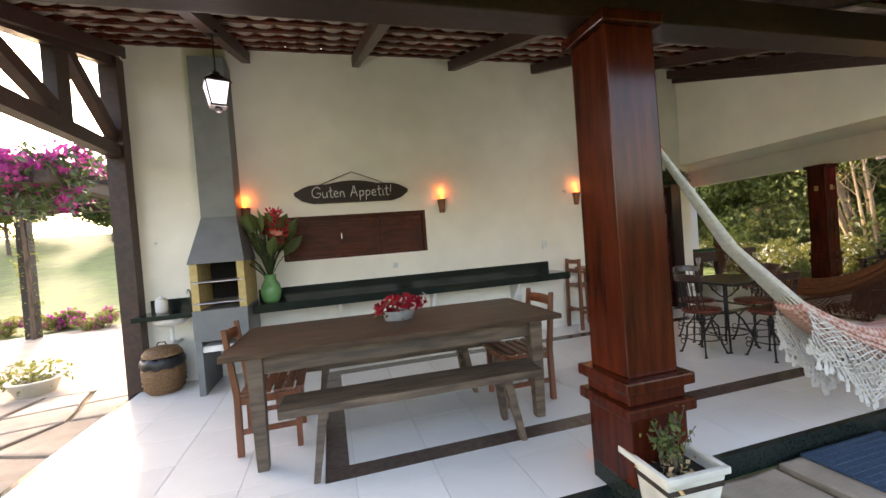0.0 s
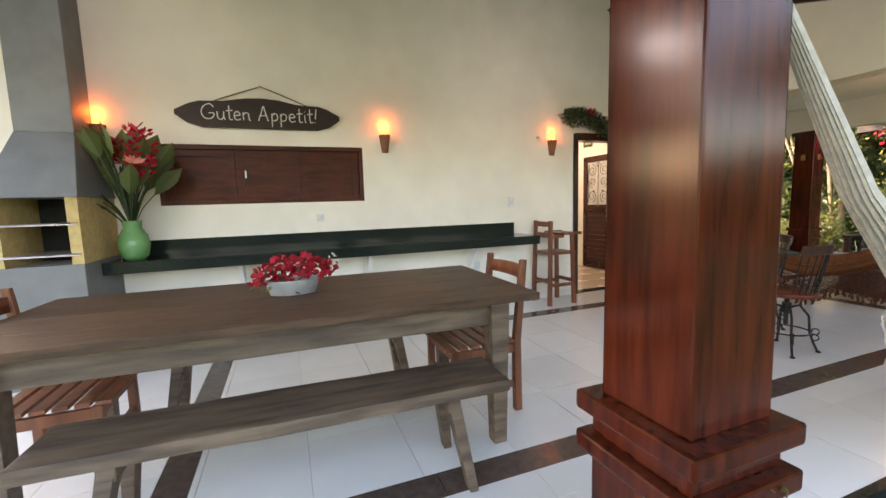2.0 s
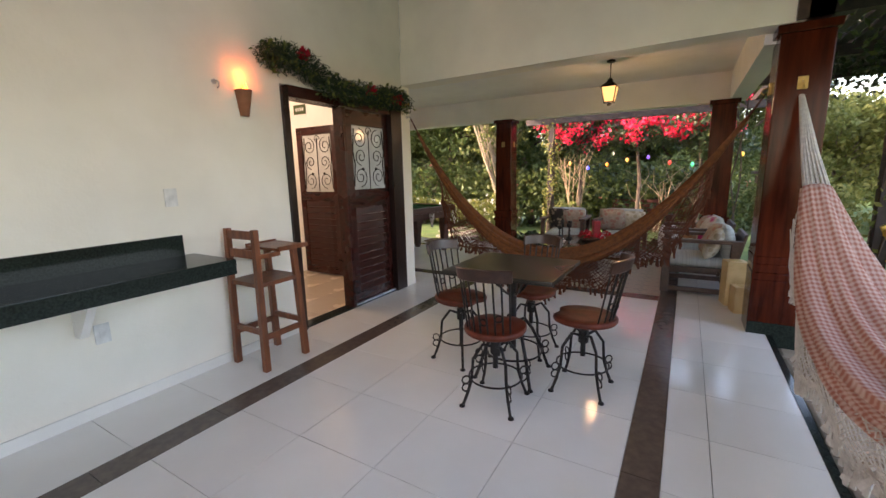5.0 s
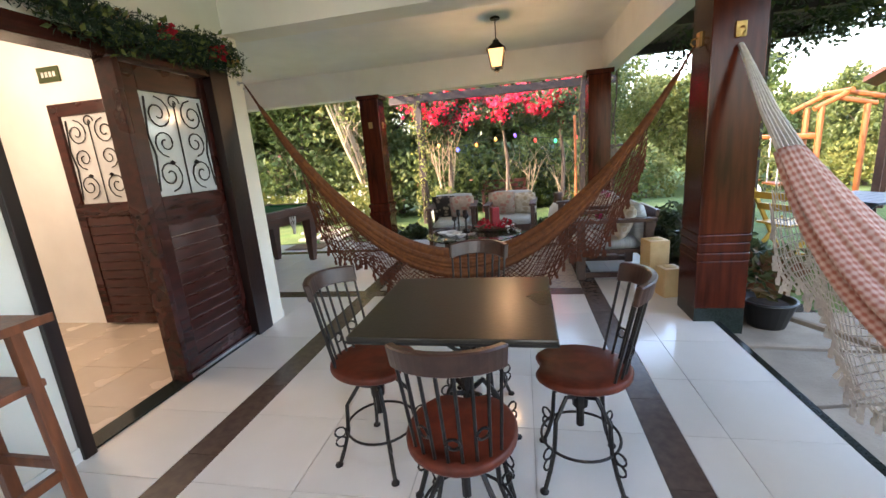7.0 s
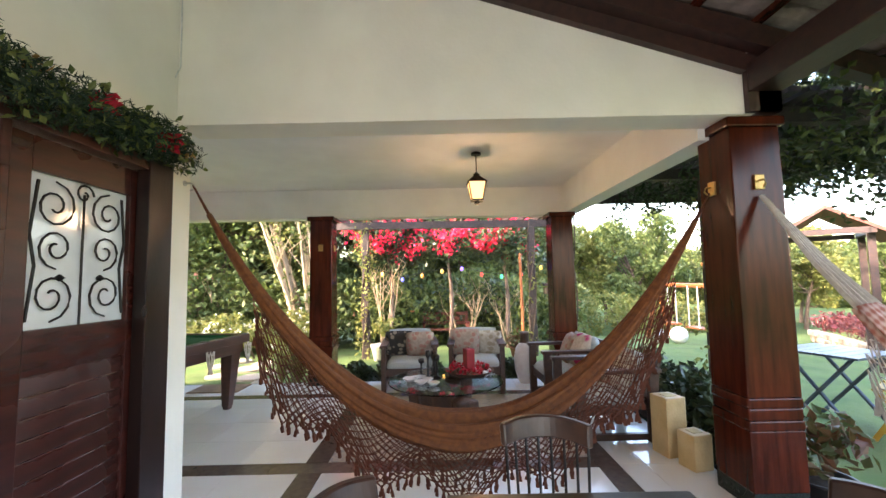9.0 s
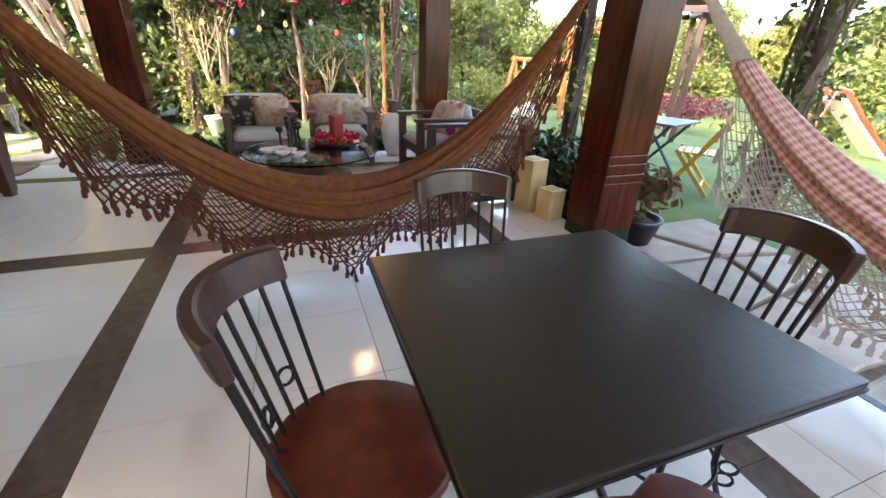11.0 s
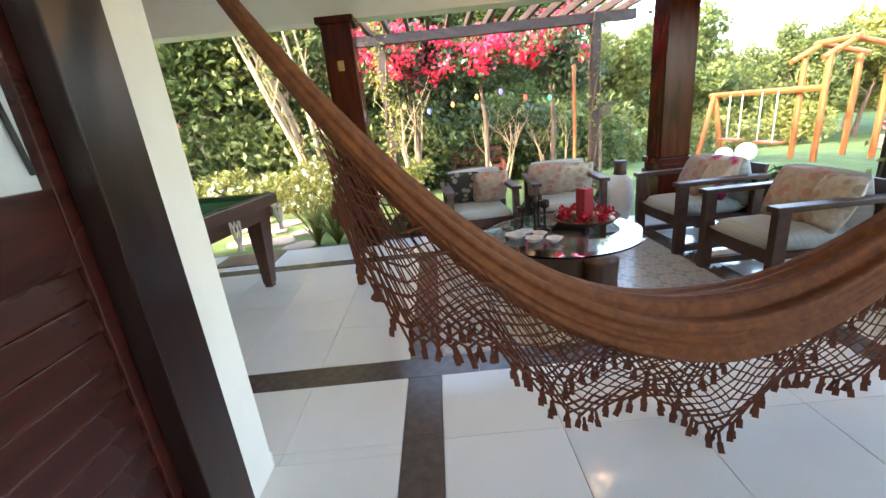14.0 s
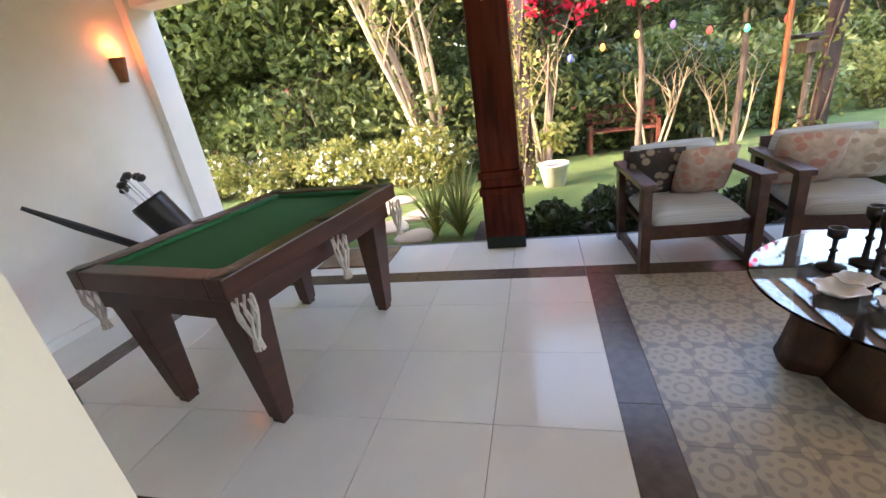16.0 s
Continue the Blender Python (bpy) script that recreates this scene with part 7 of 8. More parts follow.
def post_vines(x, y, h, n, seed, label):
    t = thing("climbing_vine", label, "vine", pose(x, y, -0.15))
    r = np.random.default_rng(seed)
    u = r.random((n, 1))
    p = np.concatenate([r.normal(size=(n, 2)) * 0.09 + 0.04 * np.sin(9 * u), u * h], 1)
    o = new("leaves", leaf_mesh("leaves", p, 0.035 * (0.6 + 0.8 * r.random(n)), M["leaf_light"], seed))
    o.parent = t
    tagged(o, kind="stuff")
    for k in range(3):
        bm = B()
        tube(bm, [(0.08 * math.cos(5 * q + k * 2), 0.08 * math.sin(5 * q + k * 2), h * q) for q in np.linspace(0, 1, 14)], 0.012, 5)
        part("stem", bm, M["bark"], t)


post_vines(11.5, 5.2, 2.9, 900, 71, "green vine climbing the pergola post")
post_vines(11.5, 1.9, 2.7, 260, 72, "sparse vine on the dark pergola post")
post_vines(9.22, 1.85, 2.5, 160, 73, "thin dry vine beside the column")
post_vines(8.1, 0.55, 2.5, 320, 74, "vine climbing the trellis post")
post_vines(-6.5, 11.4, 2.8, 700, 75, "leafy vine around the side pergola post")


def bougainvillea(name, label, boxes, per, n_fl, material, seed, leaf=0.06, posts=()):
    r = np.random.default_rng(seed)
    t = thing(name, label, "flowering vine")
    bl = []
    for x0, x1, y0, y1, z0, z1, n in boxes:
        for _ in range(n):
            bl.append((r.uniform(x0, x1), r.uniform(y0, y1), r.uniform(z0, z1), r.uniform(0.25, 0.42)))
    p = cloud(r, bl, per)
    o = new("foliage", leaf_mesh("foliage", p, leaf * (0.6 + 0.8 * r.random(len(p))), M["leaf_dark"], seed))
    o.parent = t
    wt = (p[:, 2] - p[:, 2].min()) ** 2.2
    cl = p[r.choice(len(p), n_fl, p=wt / wt.sum())]
    mid = np.array([b[:3] for b in bl]).mean(0)
    cl = cl + np.array([-0.12, 0, 0.02])
    cl = np.concatenate([cl, cl[: n_fl // 2] + r.normal(size=(n_fl // 2, 3)) * 0.12])
    n_fl = len(cl)
    q = np.repeat(cl, 34, 0) + r.normal(size=(n_fl * 34, 3)) * np.array([0.06, 0.09, 0.08])
    o = new("blossom", leaf_mesh("blossom", q, 0.04 * (0.7 + 0.6 * r.random(len(q))), material, seed + 3, 0.8))
    o.parent = t
    tagged(o, kind="stuff")
    for x, y, z in posts:
        bm = B()
        tube(bm, [(x, y, -0.3), (x + 0.05, y - 0.05, z * 0.5), (x - 0.05, y + 0.05, z)], [0.05, 0.045, 0.03], 7)
        part("stem", bm, M["bark"], t)
    return t


bougainvillea("bougainvillea", "bright red bougainvillea heaped over a frame", [(12.7, 13.4, 1.5, 5.4, 1.75, 2.6, 34), (12.7, 13.2, 4.6, 5.9, 1.9, 2.9, 8)], 1100, 72, M["petal_red"], 90, posts=((13.0, 4.9, 2.0), (13.1, 3.5, 2.0), (12.9, 2.2, 2.0)))
bougainvillea("bougainvillea", "magenta bougainvillea trailing over the side pergola", [(-7.0, -3.2, 7.0, 10.5, 2.75, 3.15, 30), (-4.4, -3.3, 6.8, 7.6, 2.3, 2.9, 6)], 700, 150, M["petal_magenta"], 95, posts=((-6.4, 11.2, 2.7), (-3.6, 10.0, 2.7)))


def side_pergola():
    t = thing("pergola", "timber pergola by the path under magenta flowers", "pergola")
    for x, y in ((-6.5, 11.4), (-3.55, 10.4), (-6.9, 6.9)):
        bm = blocks((x - 0.11, x + 0.11, y - 0.11, y + 0.11, -0.3, 2.62))
        soften(bm, 0.01)
        part("post", bm, M["pergwood"], t)
    for r in ((-3.65, -3.45, 6.7, 11.6, 2.62, 2.80), (-7.6, -3.66, 6.75, 6.92, 2.64, 2.80), (-7.6, -3.66, 10.3, 10.5, 2.62, 2.78)):
        bm = blocks(r)
        soften(bm, 0.008)
        part("beam", bm, M["pergwood"], t)
    for k in range(8):
        part("slat", blocks((-7.4, -3.3, 7.2 + 0.42 * k, 7.28 + 0.42 * k, 2.801, 2.87)), M["pergwood"], t)


side_pergola()


def light_string():
    t = thing("light_string", "string of coloured bulbs under the bougainvillea", "string lights")
    cols = (("amber", (1.0, 0.5, 0.1)), ("blue", (0.1, 0.12, 1.0)), ("orange", (1.0, 0.3, 0.05)), ("amber", (1.0, 0.55, 0.15)), ("violet", (0.3, 0.15, 1.0)), ("red", (1.0, 0.08, 0.05)), ("green", (0.05, 0.9, 0.35)), ("red", (1.0, 0.08, 0.05)), ("yellow", (1.0, 0.6, 0.1)))
    mats = {}
    pts = []
    for k in range(len(cols)):
        y = 5.0 - 0.44 * k
        z = 1.52 - 0.10 * math.sin(k * 1.3) - 0.03 * (k % 2)
        pts.append((12.45, y, z + 0.06))
        nm, c = cols[k]
        if nm not in mats:
            mats[nm] = glow(nm + " bulb", c, 0.13)
        bm = B()
        lathe(bm, [(0.012, 0.05), (0.03, 0.02), (0.036, -0.01), (0.022, -0.04), (0.004, -0.05)], 12, (12.45, y, z))
        b = part("bulb", bm, mats[nm], t, nm + " glowing bulb", True)
        bm = B()
        lathe(bm, [(0.014, 0.045), (0.014, 0.075)], 8, (12.45, y, z))
        part("socket", bm, M["blackplastic"], b)
    bm = B()
    tube(bm, [(12.45, 5.6, 1.75)] + pts + [(12.45, 1.0, 1.75)], 0.006, 5)
    part("cable", bm, M["blackplastic"], t)


light_string()
ps = thing("garden_post", "slender orange-brown post under the vine", "post", pose(12.3, 1.95, gz(12.3, 1.95)))
bm = B()
tube(bm, [(0, 0, -0.2), (0.01, 0, 1.0), (0, 0.02, 2.1)], 0.032, 8)
part("pole", bm, M["orangewood"], ps)


# ---- overhead trellis with vines beside the living area ----
def trellis():
    t = thing("trellis", "dark slatted trellis roof hung with vines", "trellis")
    for x in (6.35, 8.1, 9.6):
        part("beam", blocks((x - 0.05, x + 0.05, -0.9, 1.78, 2.50, 2.62)), M["pergwood"], t)
    for k in range(19):
        y = -0.84 + 0.14 * k
        part("slat", blocks((6.05, 9.9, y - 0.045, y + 0.045, 2.621, 2.66)), M["pergwood"], t)
    bm = blocks((8.03, 8.17, 0.48, 0.62, -0.3, 2.50))
    soften(bm, 0.008)
    part("post", bm, M["pergwood"], t)
    r = np.random.default_rng(61)
    pts = []
    for k in range(210):
        x, y = r.uniform(6.1, 9.9), r.uniform(-0.9, 1.0) if k % 3 else r.uniform(-0.95, -0.5)
        L = r.uniform(0.05, 0.45) + (r.uniform(0.1, 0.45) if x < 7.3 and y < 0.4 else 0.0)
        for q in range(int(45 * L) + 10):
            pts.append((x + r.normal() * 0.07, y + r.normal() * 0.07, 2.66 - L * r.random() + r.normal() * 0.02))
    pts += [(r.uniform(6.0, 9.9), r.uniform(-1.0, 1.5), r.uniform(2.64, 2.82)) for _ in range(15000)]
    o = new("vine", leaf_mesh("vine", pts, 0.04, M["leaf_dark"], 62))
    o.parent = t


trellis()


def liana_tree():
    t = thing("vine_tree", "old trunk wrapped in twisted hanging vines", "tree", pose(6.05, -0.14, -0.13))
    bm = B()
    tube(bm, [(0, 0, -0.2), (0.02, 0.03, 0.6), (-0.03, 0.0, 1.3), (0.03, -0.04, 2.0), (0.0, 0, 2.7)], [0.10, 0.075, 0.07, 0.065, 0.05], 9)
    part("trunk", bm, M["bark"], t)
    rr = random.Random(6)
    for k in range(11):
        bm = B()
        a0, w = rr.uniform(0, 6.28), rr.uniform(0.10, 0.24)
        tube(bm, [((w * (1 - 0.4 * u)) * math.cos(a0 + 3.2 * u), (w * (1 - 0.4 * u)) * math.sin(a0 + 3.2 * u), -0.1 + 2.7 * u) for u in np.linspace(0, 1, 12)], rr.uniform(0.010, 0.022), 5)
        part("vine", bm, M["bark"], t)
    r = np.random.default_rng(41)
    p = np.concatenate([r.normal(size=(900, 3)) * np.array([0.16, 0.16, 0.75]) + np.array([0, 0, 1.5]), r.normal(size=(4500, 3)) * np.array([0.7, 0.7, 0.18]) + np.array([-0.1, -0.1, 2.75])])
    o = new("leaves", leaf_mesh("leaves", p, 0.04, M["leaf_tree"], 42))
    o.parent = t


liana_tree()


def leafy_pot(x, y, z, r, h, material, leafmat, label, seed, size=0.05, tall=0.35):
    t = thing("potted_plant", label, "potted plant", pose(x, y, z))
    bm = B()
    lathe(bm, [(r * 0.7, 0), (r, h * 0.9), (r * 1.06, h * 0.92), (r * 1.06, h), (r * 0.92, h), (r * 0.9, h * 0.85)], 20)
    part("pot", bm, M[material], t, smooth=True)
    bm = B()
    lathe(bm, [(r * 0.9, h * 0.84), (r * 0.3, h * 0.88)], 16)
    part("soil", bm, M["soil"], t)
    q = np.random.default_rng(seed)
    p = cloud(q, [(q.normal() * r * 0.5, q.normal() * r * 0.5, h + tall * (0.2 + 0.7 * q.random()), r * 0.75) for _ in range(7)], 45 / (r * r))
    o = new("foliage", leaf_mesh("foliage", p, size, M[leafmat], seed))
    o.parent = t


M["leaf_rust"] = leafy("rusty red leaves", (0.16, 0.05, 0.02), (0.07, 0.11, 0.03))
leafy_pot(5.95, 1.38, -0.09, 0.17, 0.2, "blackplastic", "leaf_rust", "black pot of reddish green leaves by the column", 3)
leafy_pot(11.3, 4.88, gz(11.3, 4.88), 0.19, 0.30, "white_pot", "leaf_light", "cream pot with a leafy green plant", 4, 0.05, 0.45)
leafy_pot(-3.55, 6.2, -0.12, 0.26, 0.2, "white_pot", "leaf_light", "shallow white bowl of small plants", 5, 0.04, 0.12)
leafy_pot(11.0, 2.3, gz(11.0, 2.3), 0.16, 0.25, "terracotta", "leaf_rust", "terracotta pot of orange-leaved plants", 6, 0.04, 0.25)


M["redbench"] = mat("dull red bench wood", (0.15, 0.038, 0.02), (0.09, 0.024, 0.013), 0.6, 6, (4, 1, 4), 0.2)


# ---- garden: bench, folding table and chairs, play frame, gazebo ----
def garden_bench():
    t = thing("garden_bench", "reddish wooden garden bench below the vine", "bench", pose(13.9, 3.6, gz(13.9, 3.6), 0, 0, 180))
    for y in (-0.55, 0.55):
        part("side", blocks((-0.25, -0.2, y - 0.03, y + 0.03, 0, 0.85), (0.2, 0.25, y - 0.03, y + 0.03, 0, 0.6), (-0.25, 0.25, y - 0.04, y + 0.04, 0.56, 0.6)), M["redbench"], t)
    for k in range(4):
        part("seat_slat", blocks((-0.2 + 0.11 * k, -0.11 + 0.11 * k, -0.58, 0.58, 0.40, 0.43)), M["redbench"], t)
    for k in range(3):
        part("back_slat", blocks((-0.24, -0.21, -0.58, 0.58, 0.50 + 0.12 * k, 0.59 + 0.12 * k)), M["redbench"], t)


garden_bench()


def folding_chair(m):
    t = thing("folding_chair", "yellow painted wooden folding chair on the grass", "chair", m, "yellow folding chairs")
    for y in (-0.2, 0.2):
        for a, b in (((-0.24, 0.82), (0.22, 0.0)), ((0.2, 0.46), (-0.2, 0.0))):
            bm = B()
            d = Vector((b[0] - a[0], 0, b[1] - a[1])).normalized()
            w = Vector((-d.z, 0, d.x)) * 0.02
            e = Vector((0, 0.012, 0))
            A2, B2 = Vector((a[0], y, a[1])), Vector((b[0], y, b[1]))
            hexa(bm, [A2 - w - e, A2 - w + e, A2 + w + e, A2 + w - e], [B2 - w - e, B2 - w + e, B2 + w + e, B2 + w - e])
            part("leg", bm, M["yellow"], t)
    for k in range(5):
        part("seat_slat", blocks((-0.16 + 0.075 * k, -0.10 + 0.075 * k, -0.2, 0.2, 0.43, 0.45)), M["yellow"], t)
    for z, x in ((0.75, -0.215), (0.62, -0.145)):
        bm = blocks((x - 0.012, x + 0.012, -0.2, 0.2, z - 0.035, z + 0.035))
        part("back_slat", bm, M["yellow"], t)
    for x in (0.15, -0.12):
        part("stretcher", blocks((x - 0.012, x + 0.012, -0.19, 0.19, 0.07, 0.10)), M["yellow"], t)
    return t


fc = folding_chair(pose(7.02, -0.42, -0.13, 0, 0, 35))
copy_thing(fc, pose(7.75, 0.32, -0.13, 0, 0, -70))
ft = thing("folding_table", "grey-blue folding wooden table on the lawn", "table", pose(7.5, -0.22, -0.13, 0, 0, 20))
for k in range(6):
    part("top_slat", blocks((-0.35 + 0.117 * k, -0.24 + 0.117 * k, -0.35, 0.35, 0.70, 0.722)), M["bluegrey"], ft)
for y in (-0.28, 0.28):
    for s in (-1, 1):
        bm = B()
        tube(bm, [(s * -0.28, y, 0), (s * 0.28, y, 0.70)], 0.02, 6)
        part("leg", bm, M["bluegrey"], ft)


def log_pole(parent, a, b, r=0.06, name="log"):
    bm = B()
    tube(bm, [a, tuple((a[i] + b[i]) / 2 for i in range(3)), b], r, 8)
    part(name, bm, M["orangewood"], parent)


def play_frame():
    t = thing("play_frame", "orange log swing frame with a climbing tower", "swing")
    g0, g1 = gz(15.6, -2.75), gz(12.1, -2.3)
    for dx in (-0.35, 0.35):
        log_pole(t, (15.6, -2.75 + dx, g0 - 0.1), (15.6, -2.75, 1.16))
    log_pole(t, (15.8, -2.78, 1.12), (12.5, -2.75, 1.10), 0.06, "cross_beam")
    for x, y in ((12.5, -2.75), (12.5, -3.9), (13.2, -2.9), (13.2, -4.0)):
        log_pole(t, (x, y, g1 - 0.1), (x, y, 1.66), 0.055, "tower_post")
    for x in (12.5, 13.2):
        log_pole(t, (x, -2.62, 1.62), (x, -3.2, 1.9), 0.05, "gable_log")
        log_pole(t, (x, -4.15, 1.66), (x, -3.15, 1.9), 0.05, "gable_log")
    log_pole(t, (12.4, -3.17, 1.92), (13.3, -3.17, 1.92), 0.05, "ridge_log")
    for y0 in (14.9, 14.4, 13.7, 13.2):
        bm = B()
        tube(bm, [(y0, -2.3 - 0.13 * (y0 - 12), 1.1), (y0, -2.3 - 0.13 * (y0 - 12), 0.1)], 0.014, 5)
        part("rope", bm, M["white_lace"], t)
    for y0 in (14.65, 13.45):
        part("swing_seat", blocks((y0 - 0.3, y0 + 0.3, -2.72, -2.45, 0.06, 0.1)), M["orangewood"], t)


play_frame()
for x, y, r in ((13.4, -1.62, 0.17), (13.25, -1.98, 0.2)):
    t = thing("white_ball", "large white round ball on the lawn", "ball", pose(x, y, gz(x, y) + r * 0.95), "white balls")
    bm = B()
    bmesh.ops.create_uvsphere(bm, u_segments=24, v_segments=14, radius=r)
    for v in bm.verts:
        if v.co.z < -r * 0.9:
            v.co.z = -r * 0.9
    part("shell", bm, M["whiteplastic"], t, smooth=True)


def gazebo():
    gx, gy = 10.9, -3.45
    g = gz(gx, gy)
    t = thing("gazebo", "open garden shelter with a pitched tiled roof", "gazebo", pose(gx, gy, g, 0, 0, -40))
    for x in (-0.55, 0.55):
        for y in (-0.55, 0.55):
            bm = blocks((x - 0.05, x + 0.05, y - 0.05, y + 0.05, -0.2, 2.3))
            part("post", bm, M["darkwood"], t)
    for s in (-1, 1):
        bm = B()
        hexa(bm, [(-0.85, 0, 2.75), (0.85, 0, 2.75), (0.85, s * 0.85, 2.2), (-0.85, s * 0.85, 2.2)], [(-0.85, 0, 2.82), (0.85, 0, 2.82), (0.85, s * 0.85, 2.27), (-0.85, s * 0.85, 2.27)])
        part("roof_slope", bm, M["redbench"], t)
        part("gable_board", blocks((s * 0.86 - 0.015, s * 0.86 + 0.015, -0.5, 0.5, 2.3, 2.4)), M["darkwood"], t)
    part("plate", blocks((-0.8, 0.8, -0.6, -0.5, 2.3, 2.4)), M["darkwood"], t)
    part("plate", blocks((-0.8, 0.8, 0.5, 0.6, 2.3, 2.4)), M["darkwood"], t)


gazebo()


def slide():
    t = thing("slide", "white plastic slide with red edges on the lawn", "slide", pose(9.9, -10.6, gz(9.9, -10.6), 0, 0, 70))
    bm = B()
    hexa(bm, [(0, -0.3, 0.1), (0.1, -0.3, 0.05), (0.1, 0.3, 0.05), (0, 0.3, 0.1)], [(1.7, -0.3, 1.5), (1.8, -0.3, 1.45), (1.8, 0.3, 1.45), (1.7, 0.3, 1.5)])
    part("chute", bm, M["whiteplastic"], t)
    for y in (-0.34, 0.34):
        bm = B()
        tube(bm, [(0, y, 0.15), (0.6, y, 0.62), (1.2, y, 1.12), (1.75, y, 1.65), (2.0, y, 1.7)], 0.06, 8)
        part("edge", bm, M["redplastic"], t)
        bm = B()
        tube(bm, [(2.0, y, 1.75), (2.5, y, 0)], 0.05, 8)
        part("ladder_side", bm, M["redplastic"], t)
    for k in range(4):
        bm = B()
        tube(bm, [(2.1 + 0.1 * k, -0.34, 1.4 - 0.35 * k), (2.1 + 0.1 * k, 0.34, 1.4 - 0.35 * k)], 0.03, 6)
        part("rung", bm, M["redplastic"], t)


slide()


def bird_house():
    x, y = 13.8, 0.9
    t = thing("bird_house", "small wooden bird house on a post", "bird house", pose(x, y, gz(x, y)))
    bm = B()
    tube(bm, [(0, 0, -0.2), (0, 0, 1.25)], 0.05, 8)
    part("post", bm, M["bark"], t)
    part("box", blocks((-0.16, 0.16, -0.16, 0.16, 1.25, 1.42)), M["bark"], t)
    part("roof", blocks((-0.24, 0.24, -0.24, 0.24, 1.46, 1.52), (-0.04, 0.04, -0.04, 0.04, 1.42, 1.46)), M["darkwood"], t)


bird_house()


def flower_bed():
    for i, (x, y) in enumerate(((13.5, -7.2), (14.4, -7.8), (15.4, -8.2), (12.6, -6.9))):
        r = np.random.default_rng(500 + i)
        bl = [(r.normal() * 0.4, r.normal() * 0.4, 0.3 + 0.3 * r.random(), 0.3) for _ in range(7)]
        shrub("red_shrub", "dark red leaved shrub in the stone bed", (x, y, gz(x, y) + 0.2), bl, 900, 0.06, M["leaf_wine"], 500 + i, 5, "shrub", "red shrubs")
    w = thing("stone_kerb", "low pinkish stone wall of the flower bed", "garden wall", pose(13.9, -6.6, gz(13.9, -6.6), 0, 0, -22))
    rr = random.Random(9)
    for k in range(12):
        for j in range(2):
            bm = blocks((-0.13, 0.13, -0.12, 0.12, 0, 0.17))
            soften(bm, 0.03, 1)
            s = part("stone", bm, M["stone"], w)
            s.matrix_basis = pose(-1.6 + 0.28 * k + 0.14 * j, rr.uniform(-0.03, 0.03), 0.165 * j - 0.03, 0, 0, rr.uniform(-6, 6))


M["leaf_wine"] = leafy("wine red leaves", (0.09, 0.015, 0.02), (0.22, 0.06, 0.05))
flower_bed()


# ---- room lamp behind the door ----
rl = thing("room_lamp", "small lit ceiling lamp in the room", "ceiling lamp", pose(4.75, 6.9, 2.8))
bm = B()
lathe(bm, [(0.06, -0.02), (0.06, 0.0)], 16)
part("rose", bm, M["brass"], rl)
bm = B()
tube(bm, [(0, 0, -0.02), (0, 0, -0.35)], 0.006, 6)
part("cord", bm, M["brass"], rl)
bm = B()
lathe(bm, [(0.03, -0.34), (0.08, -0.42), (0.085, -0.48), (0.05, -0.54), (0.01, -0.55)], 18)
part("shade", bm, M["lampglass"], rl, "glowing amber glass shade", True)
li = bpy.data.lights.new("room_light", "POINT")
li.energy, li.color, li.shadow_soft_size = 4.5, (1.0, 0.78, 0.55), 0.1
lo = new("room_light", li)
lo.parent = rl
lo.location = (0, 0, -0.62)


# ---- dark undergrowth below the bougainvillea ----
for sx, sy, sd in ((14.3, 4.6, 301), (14.5, 3.3, 302), (14.4, 2.1, 303)):
    shrub("garden_shrub", "dark green leafy shrub behind the flowering vine", (sx, sy, gz(sx, sy)), [(0, 0, 0.5, 0.5), (0.1, 0.4, 0.9, 0.45), (-0.1, -0.4, 0.8, 0.5), (0.1, 0.1, 1.4, 0.5)], 700, 0.07, M["leaf_dark"], sd, 5, group="shrubs under the vine")

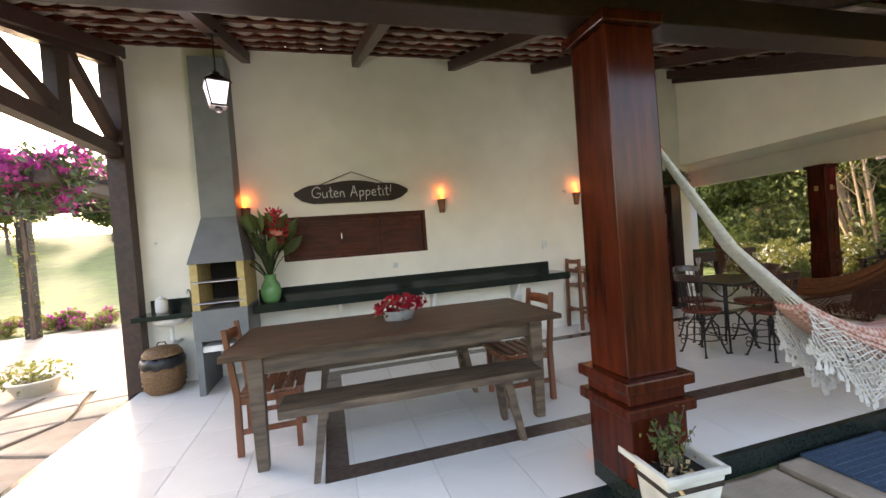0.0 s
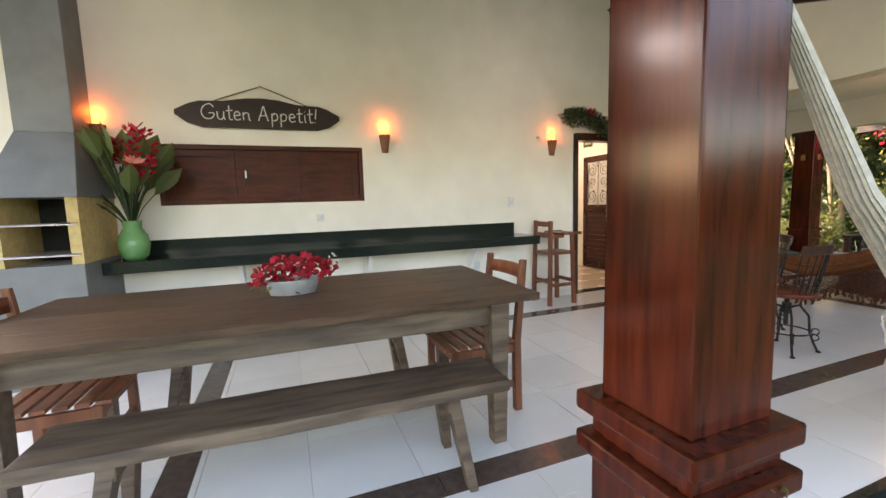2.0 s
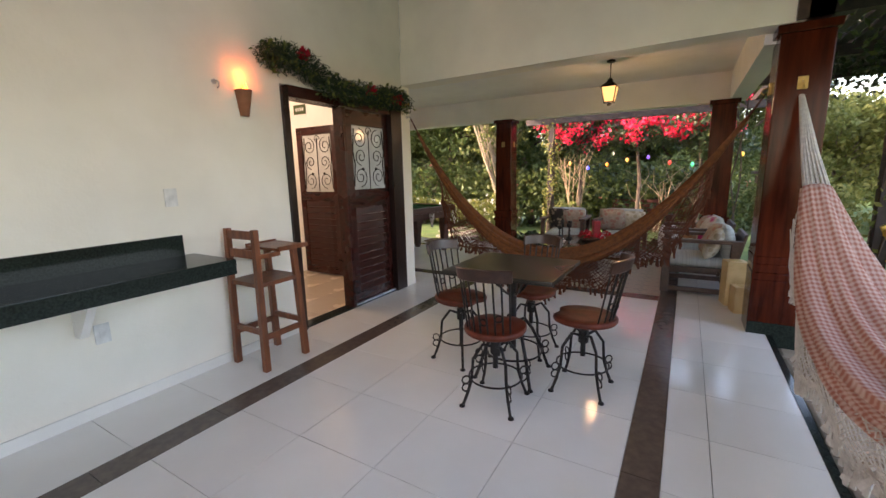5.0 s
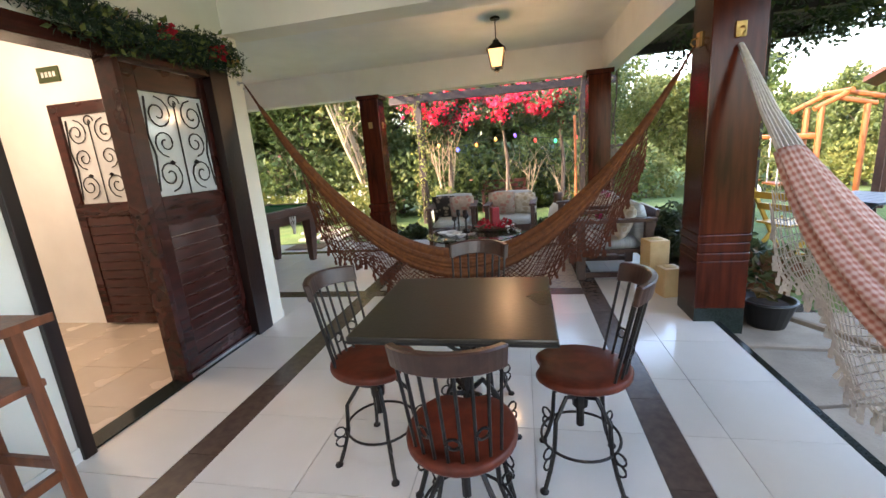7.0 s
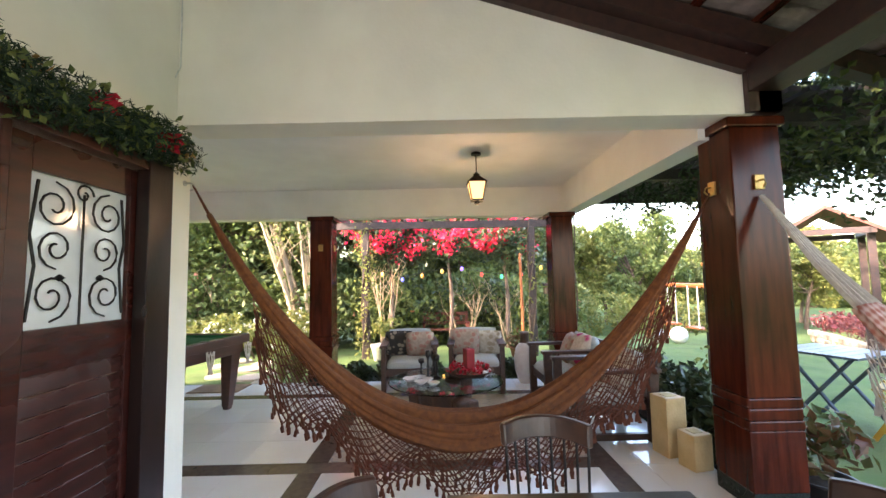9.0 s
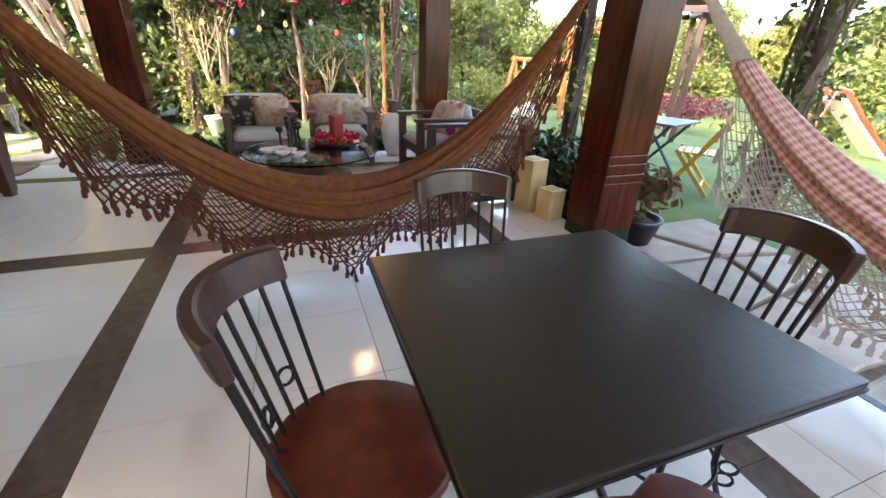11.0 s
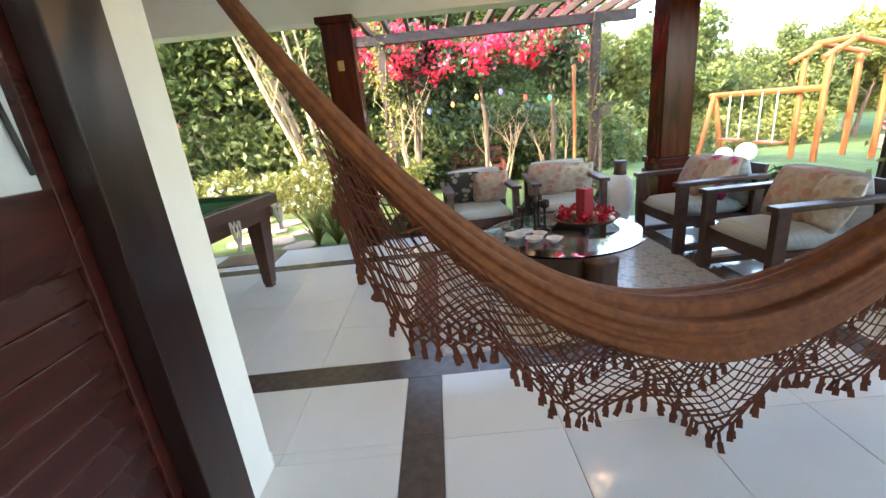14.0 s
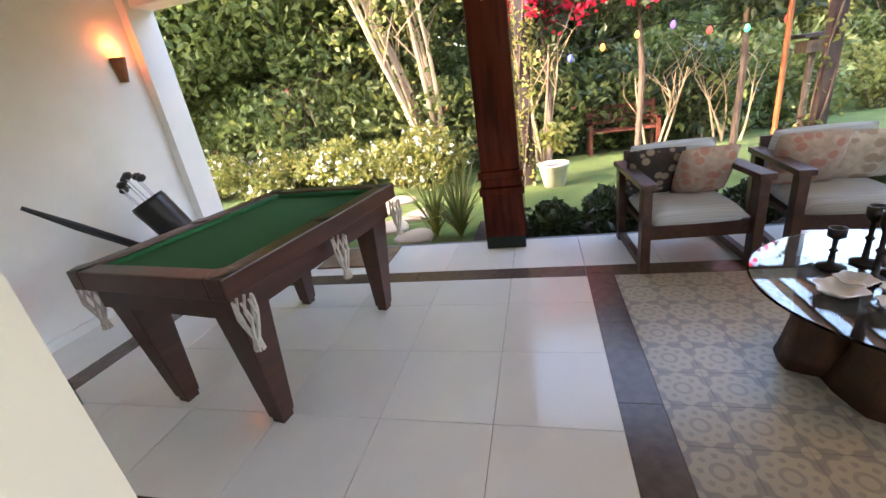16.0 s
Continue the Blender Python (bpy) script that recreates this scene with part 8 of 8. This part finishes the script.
# ---- floor pieces ----
def floor_pieces():
    meshes = {}

    def tile_piece(x0, x1, y0, y1, material, name, gap=0.0016, label=""):
        gap = 0.0006 if material == "cement" else gap
        key = (round(x1 - x0, 3), round(y1 - y0, 3), material)
        if key not in meshes:
            w, h = (x1 - x0) / 2 - gap, (y1 - y0) / 2 - gap
            bm = B()
            e = 0.0012
            hexa(bm, [(-w, -h, -0.012), (w, -h, -0.012), (w, h, -0.012), (-w, h, -0.012)], [(-w, -h, -e), (w, -h, -e), (w, h, -e), (-w, h, -e)])
            bm.faces.ensure_lookup_table()
            top = bm.faces[1]
            r = bmesh.ops.inset_individual(bm, faces=[top], thickness=e)
            for v in top.verts:
                v.co.z = 0
            me = bpy.data.meshes.new(name)
            bmesh.ops.recalc_face_normals(bm, faces=bm.faces)
            bm.to_mesh(me)
            bm.free()
            me.materials.append(M[material])
            meshes[key] = me
        ob = new(name, meshes[key])
        ob.location = ((x0 + x1) / 2, (y0 + y1) / 2, 0)
        ob.parent = floor
        return ob

    def cuts(a, b, start, pitch):
        c = [a]
        k = math.ceil((a - start) / pitch + 0.05)
        while start + k * pitch < b - 0.02:
            c.append(start + k * pitch)
            k += 1
        return c + [b]

    def fill(x0, x1, y0, y1, sx, sy, px=0.5, py=0.5, material="tile", name="floor_tile"):
        xs, ys = cuts(x0, x1, sx, px), cuts(y0, y1, sy, py)
        for xa, xb in zip(xs, xs[1:]):
            for ya, yb in zip(ys, ys[1:]):
                tile_piece(xa, xb, ya, yb, material, name)

    L0, L1, R0, R1 = 2.442, 2.603, 4.602, 4.773
    fill(0.136, 6.395, L1, R0, 5.95, L1, 0.482)
    fill(-2.0, 9.05, 1.80, L0, 5.95, 2.25, 0.482)
    fill(-2.0, -0.015, L0, R1, -0.015, L1)
    fill(-2.0, 5.89, R1, 5.29, 5.95, R1, 0.482, 0.52)
    fill(5.89, 6.395, R1, 8.35, 5.95, R1, 0.482)
    fill(6.57, 8.33, R1, 7.68, 7.02, R1, 0.482)
    fill(6.395, 8.49, 7.85, 8.35, 6.57, 7.85)
    fill(8.49, 9.05, L0, 8.35, 8.49, R1, 0.56, 0.5)
    fill(3.6, 5.74, 5.45, 8.35, 3.6, 5.45, 0.45, 0.45, "roomtile")
    fill(4.09, 5.72, 5.33, 5.45, 4.09, 5.33, 0.45, 0.45, "roomtile")
    fill(6.57, 8.33, L1, R0, 6.57, L1, 0.2, 0.2, "cement", "cement_tile")
    for x0, x1, y0, y1 in ((-0.015, 8.49, L0, L1), (-0.015, 6.395, R0, R1), (-0.015, 0.136, L1, R0), (6.395, 6.57, L1, 7.85), (6.57, 8.49, R0, R1), (8.33, 8.49, L1, R0), (8.33, 8.49, R1, 7.85), (6.57, 8.33, 7.68, 7.85)):
        if x1 - x0 > y1 - y0:
            fill(x0, x1, y0, y1, x0, y0, 0.6, 0.5, "band", "band_stone")
        else:
            fill(x0, x1, y0, y1, x0, y0, 0.5, 0.6, "band", "band_stone")


M["roomtile"] = mat("beige room tile", (0.62, 0.52, 0.41), (0.57, 0.47, 0.37), 0.25, 4, bump=0.0, rnd=0.04)


def cement_tile_material():
    """Patterned cement tile: beaded rosettes of beige petals on grey, centred on every tile."""
    m = bpy.data.materials.new("patterned cement tile")
    m.use_nodes = True
    nt = m.node_tree
    b = nt.nodes["Principled BSDF"]
    b.inputs["Roughness"].default_value = 0.28
    tc = nt.nodes.new("ShaderNodeTexCoord")
    sep = nt.nodes.new("ShaderNodeSeparateXYZ")
    nt.links.new(tc.outputs["Object"], sep.inputs[0])

    def op(kind, a, c=None, d=None):
        n = nt.nodes.new("ShaderNodeMath")
        n.operation = kind
        for i, v in enumerate((a, c, d)):
            if v is None:
                continue
            if isinstance(v, (int, float)):
                n.inputs[i].default_value = v
            else:
                nt.links.new(v, n.inputs[i])
        return n.outputs[0]

    x, y = sep.outputs[0], sep.outputs[1]
    r = op("SQRT", op("ADD", op("MULTIPLY", x, x), op("MULTIPLY", y, y)))
    a = op("ARCTAN2", y, x)
    c8 = op("COSINE", op("MULTIPLY", a, 8.0))
    outside = op("SMOOTH_MIN", op("MAXIMUM", op("MULTIPLY", op("SUBTRACT", r, op("ADD", 0.089, op("MULTIPLY", c8, 0.008))), 160.0), 0.0), 1.0, 0.3)
    beads = op("MULTIPLY", op("COMPARE", r, 0.063, 0.010), op("GREATER_THAN", c8, 0.35))
    heart = op("COMPARE", r, 0.030, 0.007)
    ax, ay = op("SUBTRACT", op("ABSOLUTE", x), 0.1), op("SUBTRACT", op("ABSOLUTE", y), 0.1)
    rc = op("SQRT", op("ADD", op("MULTIPLY", ax, ax), op("MULTIPLY", ay, ay)))
    bud = op("LESS_THAN", rc, 0.026)
    ground_fac = op("MULTIPLY", outside, op("SUBTRACT", 1.0, bud))
    fac = op("MINIMUM", op("ADD", ground_fac, op("MULTIPLY", op("ADD", beads, heart), 0.75)), 1.0)
    nz = nt.nodes.new("ShaderNodeTexNoise")
    nz.inputs["Scale"].default_value = 25
    nt.links.new(tc.outputs["Object"], nz.inputs["Vector"])
    fac2 = op("MULTIPLY", fac, op("ADD", op("MULTIPLY", nz.outputs["Fac"], 0.7), 0.45))
    mx = nt.nodes.new("ShaderNodeMix")
    mx.data_type = "RGBA"
    mx.inputs[6].default_value, mx.inputs[7].default_value = (0.42, 0.385, 0.31, 1), (0.235, 0.235, 0.215, 1)
    nt.links.new(fac2, mx.inputs[0])
    nt.links.new(mx.outputs[2], b.inputs["Base Color"])
    return m


M["cement"] = cement_tile_material()
floor_pieces()
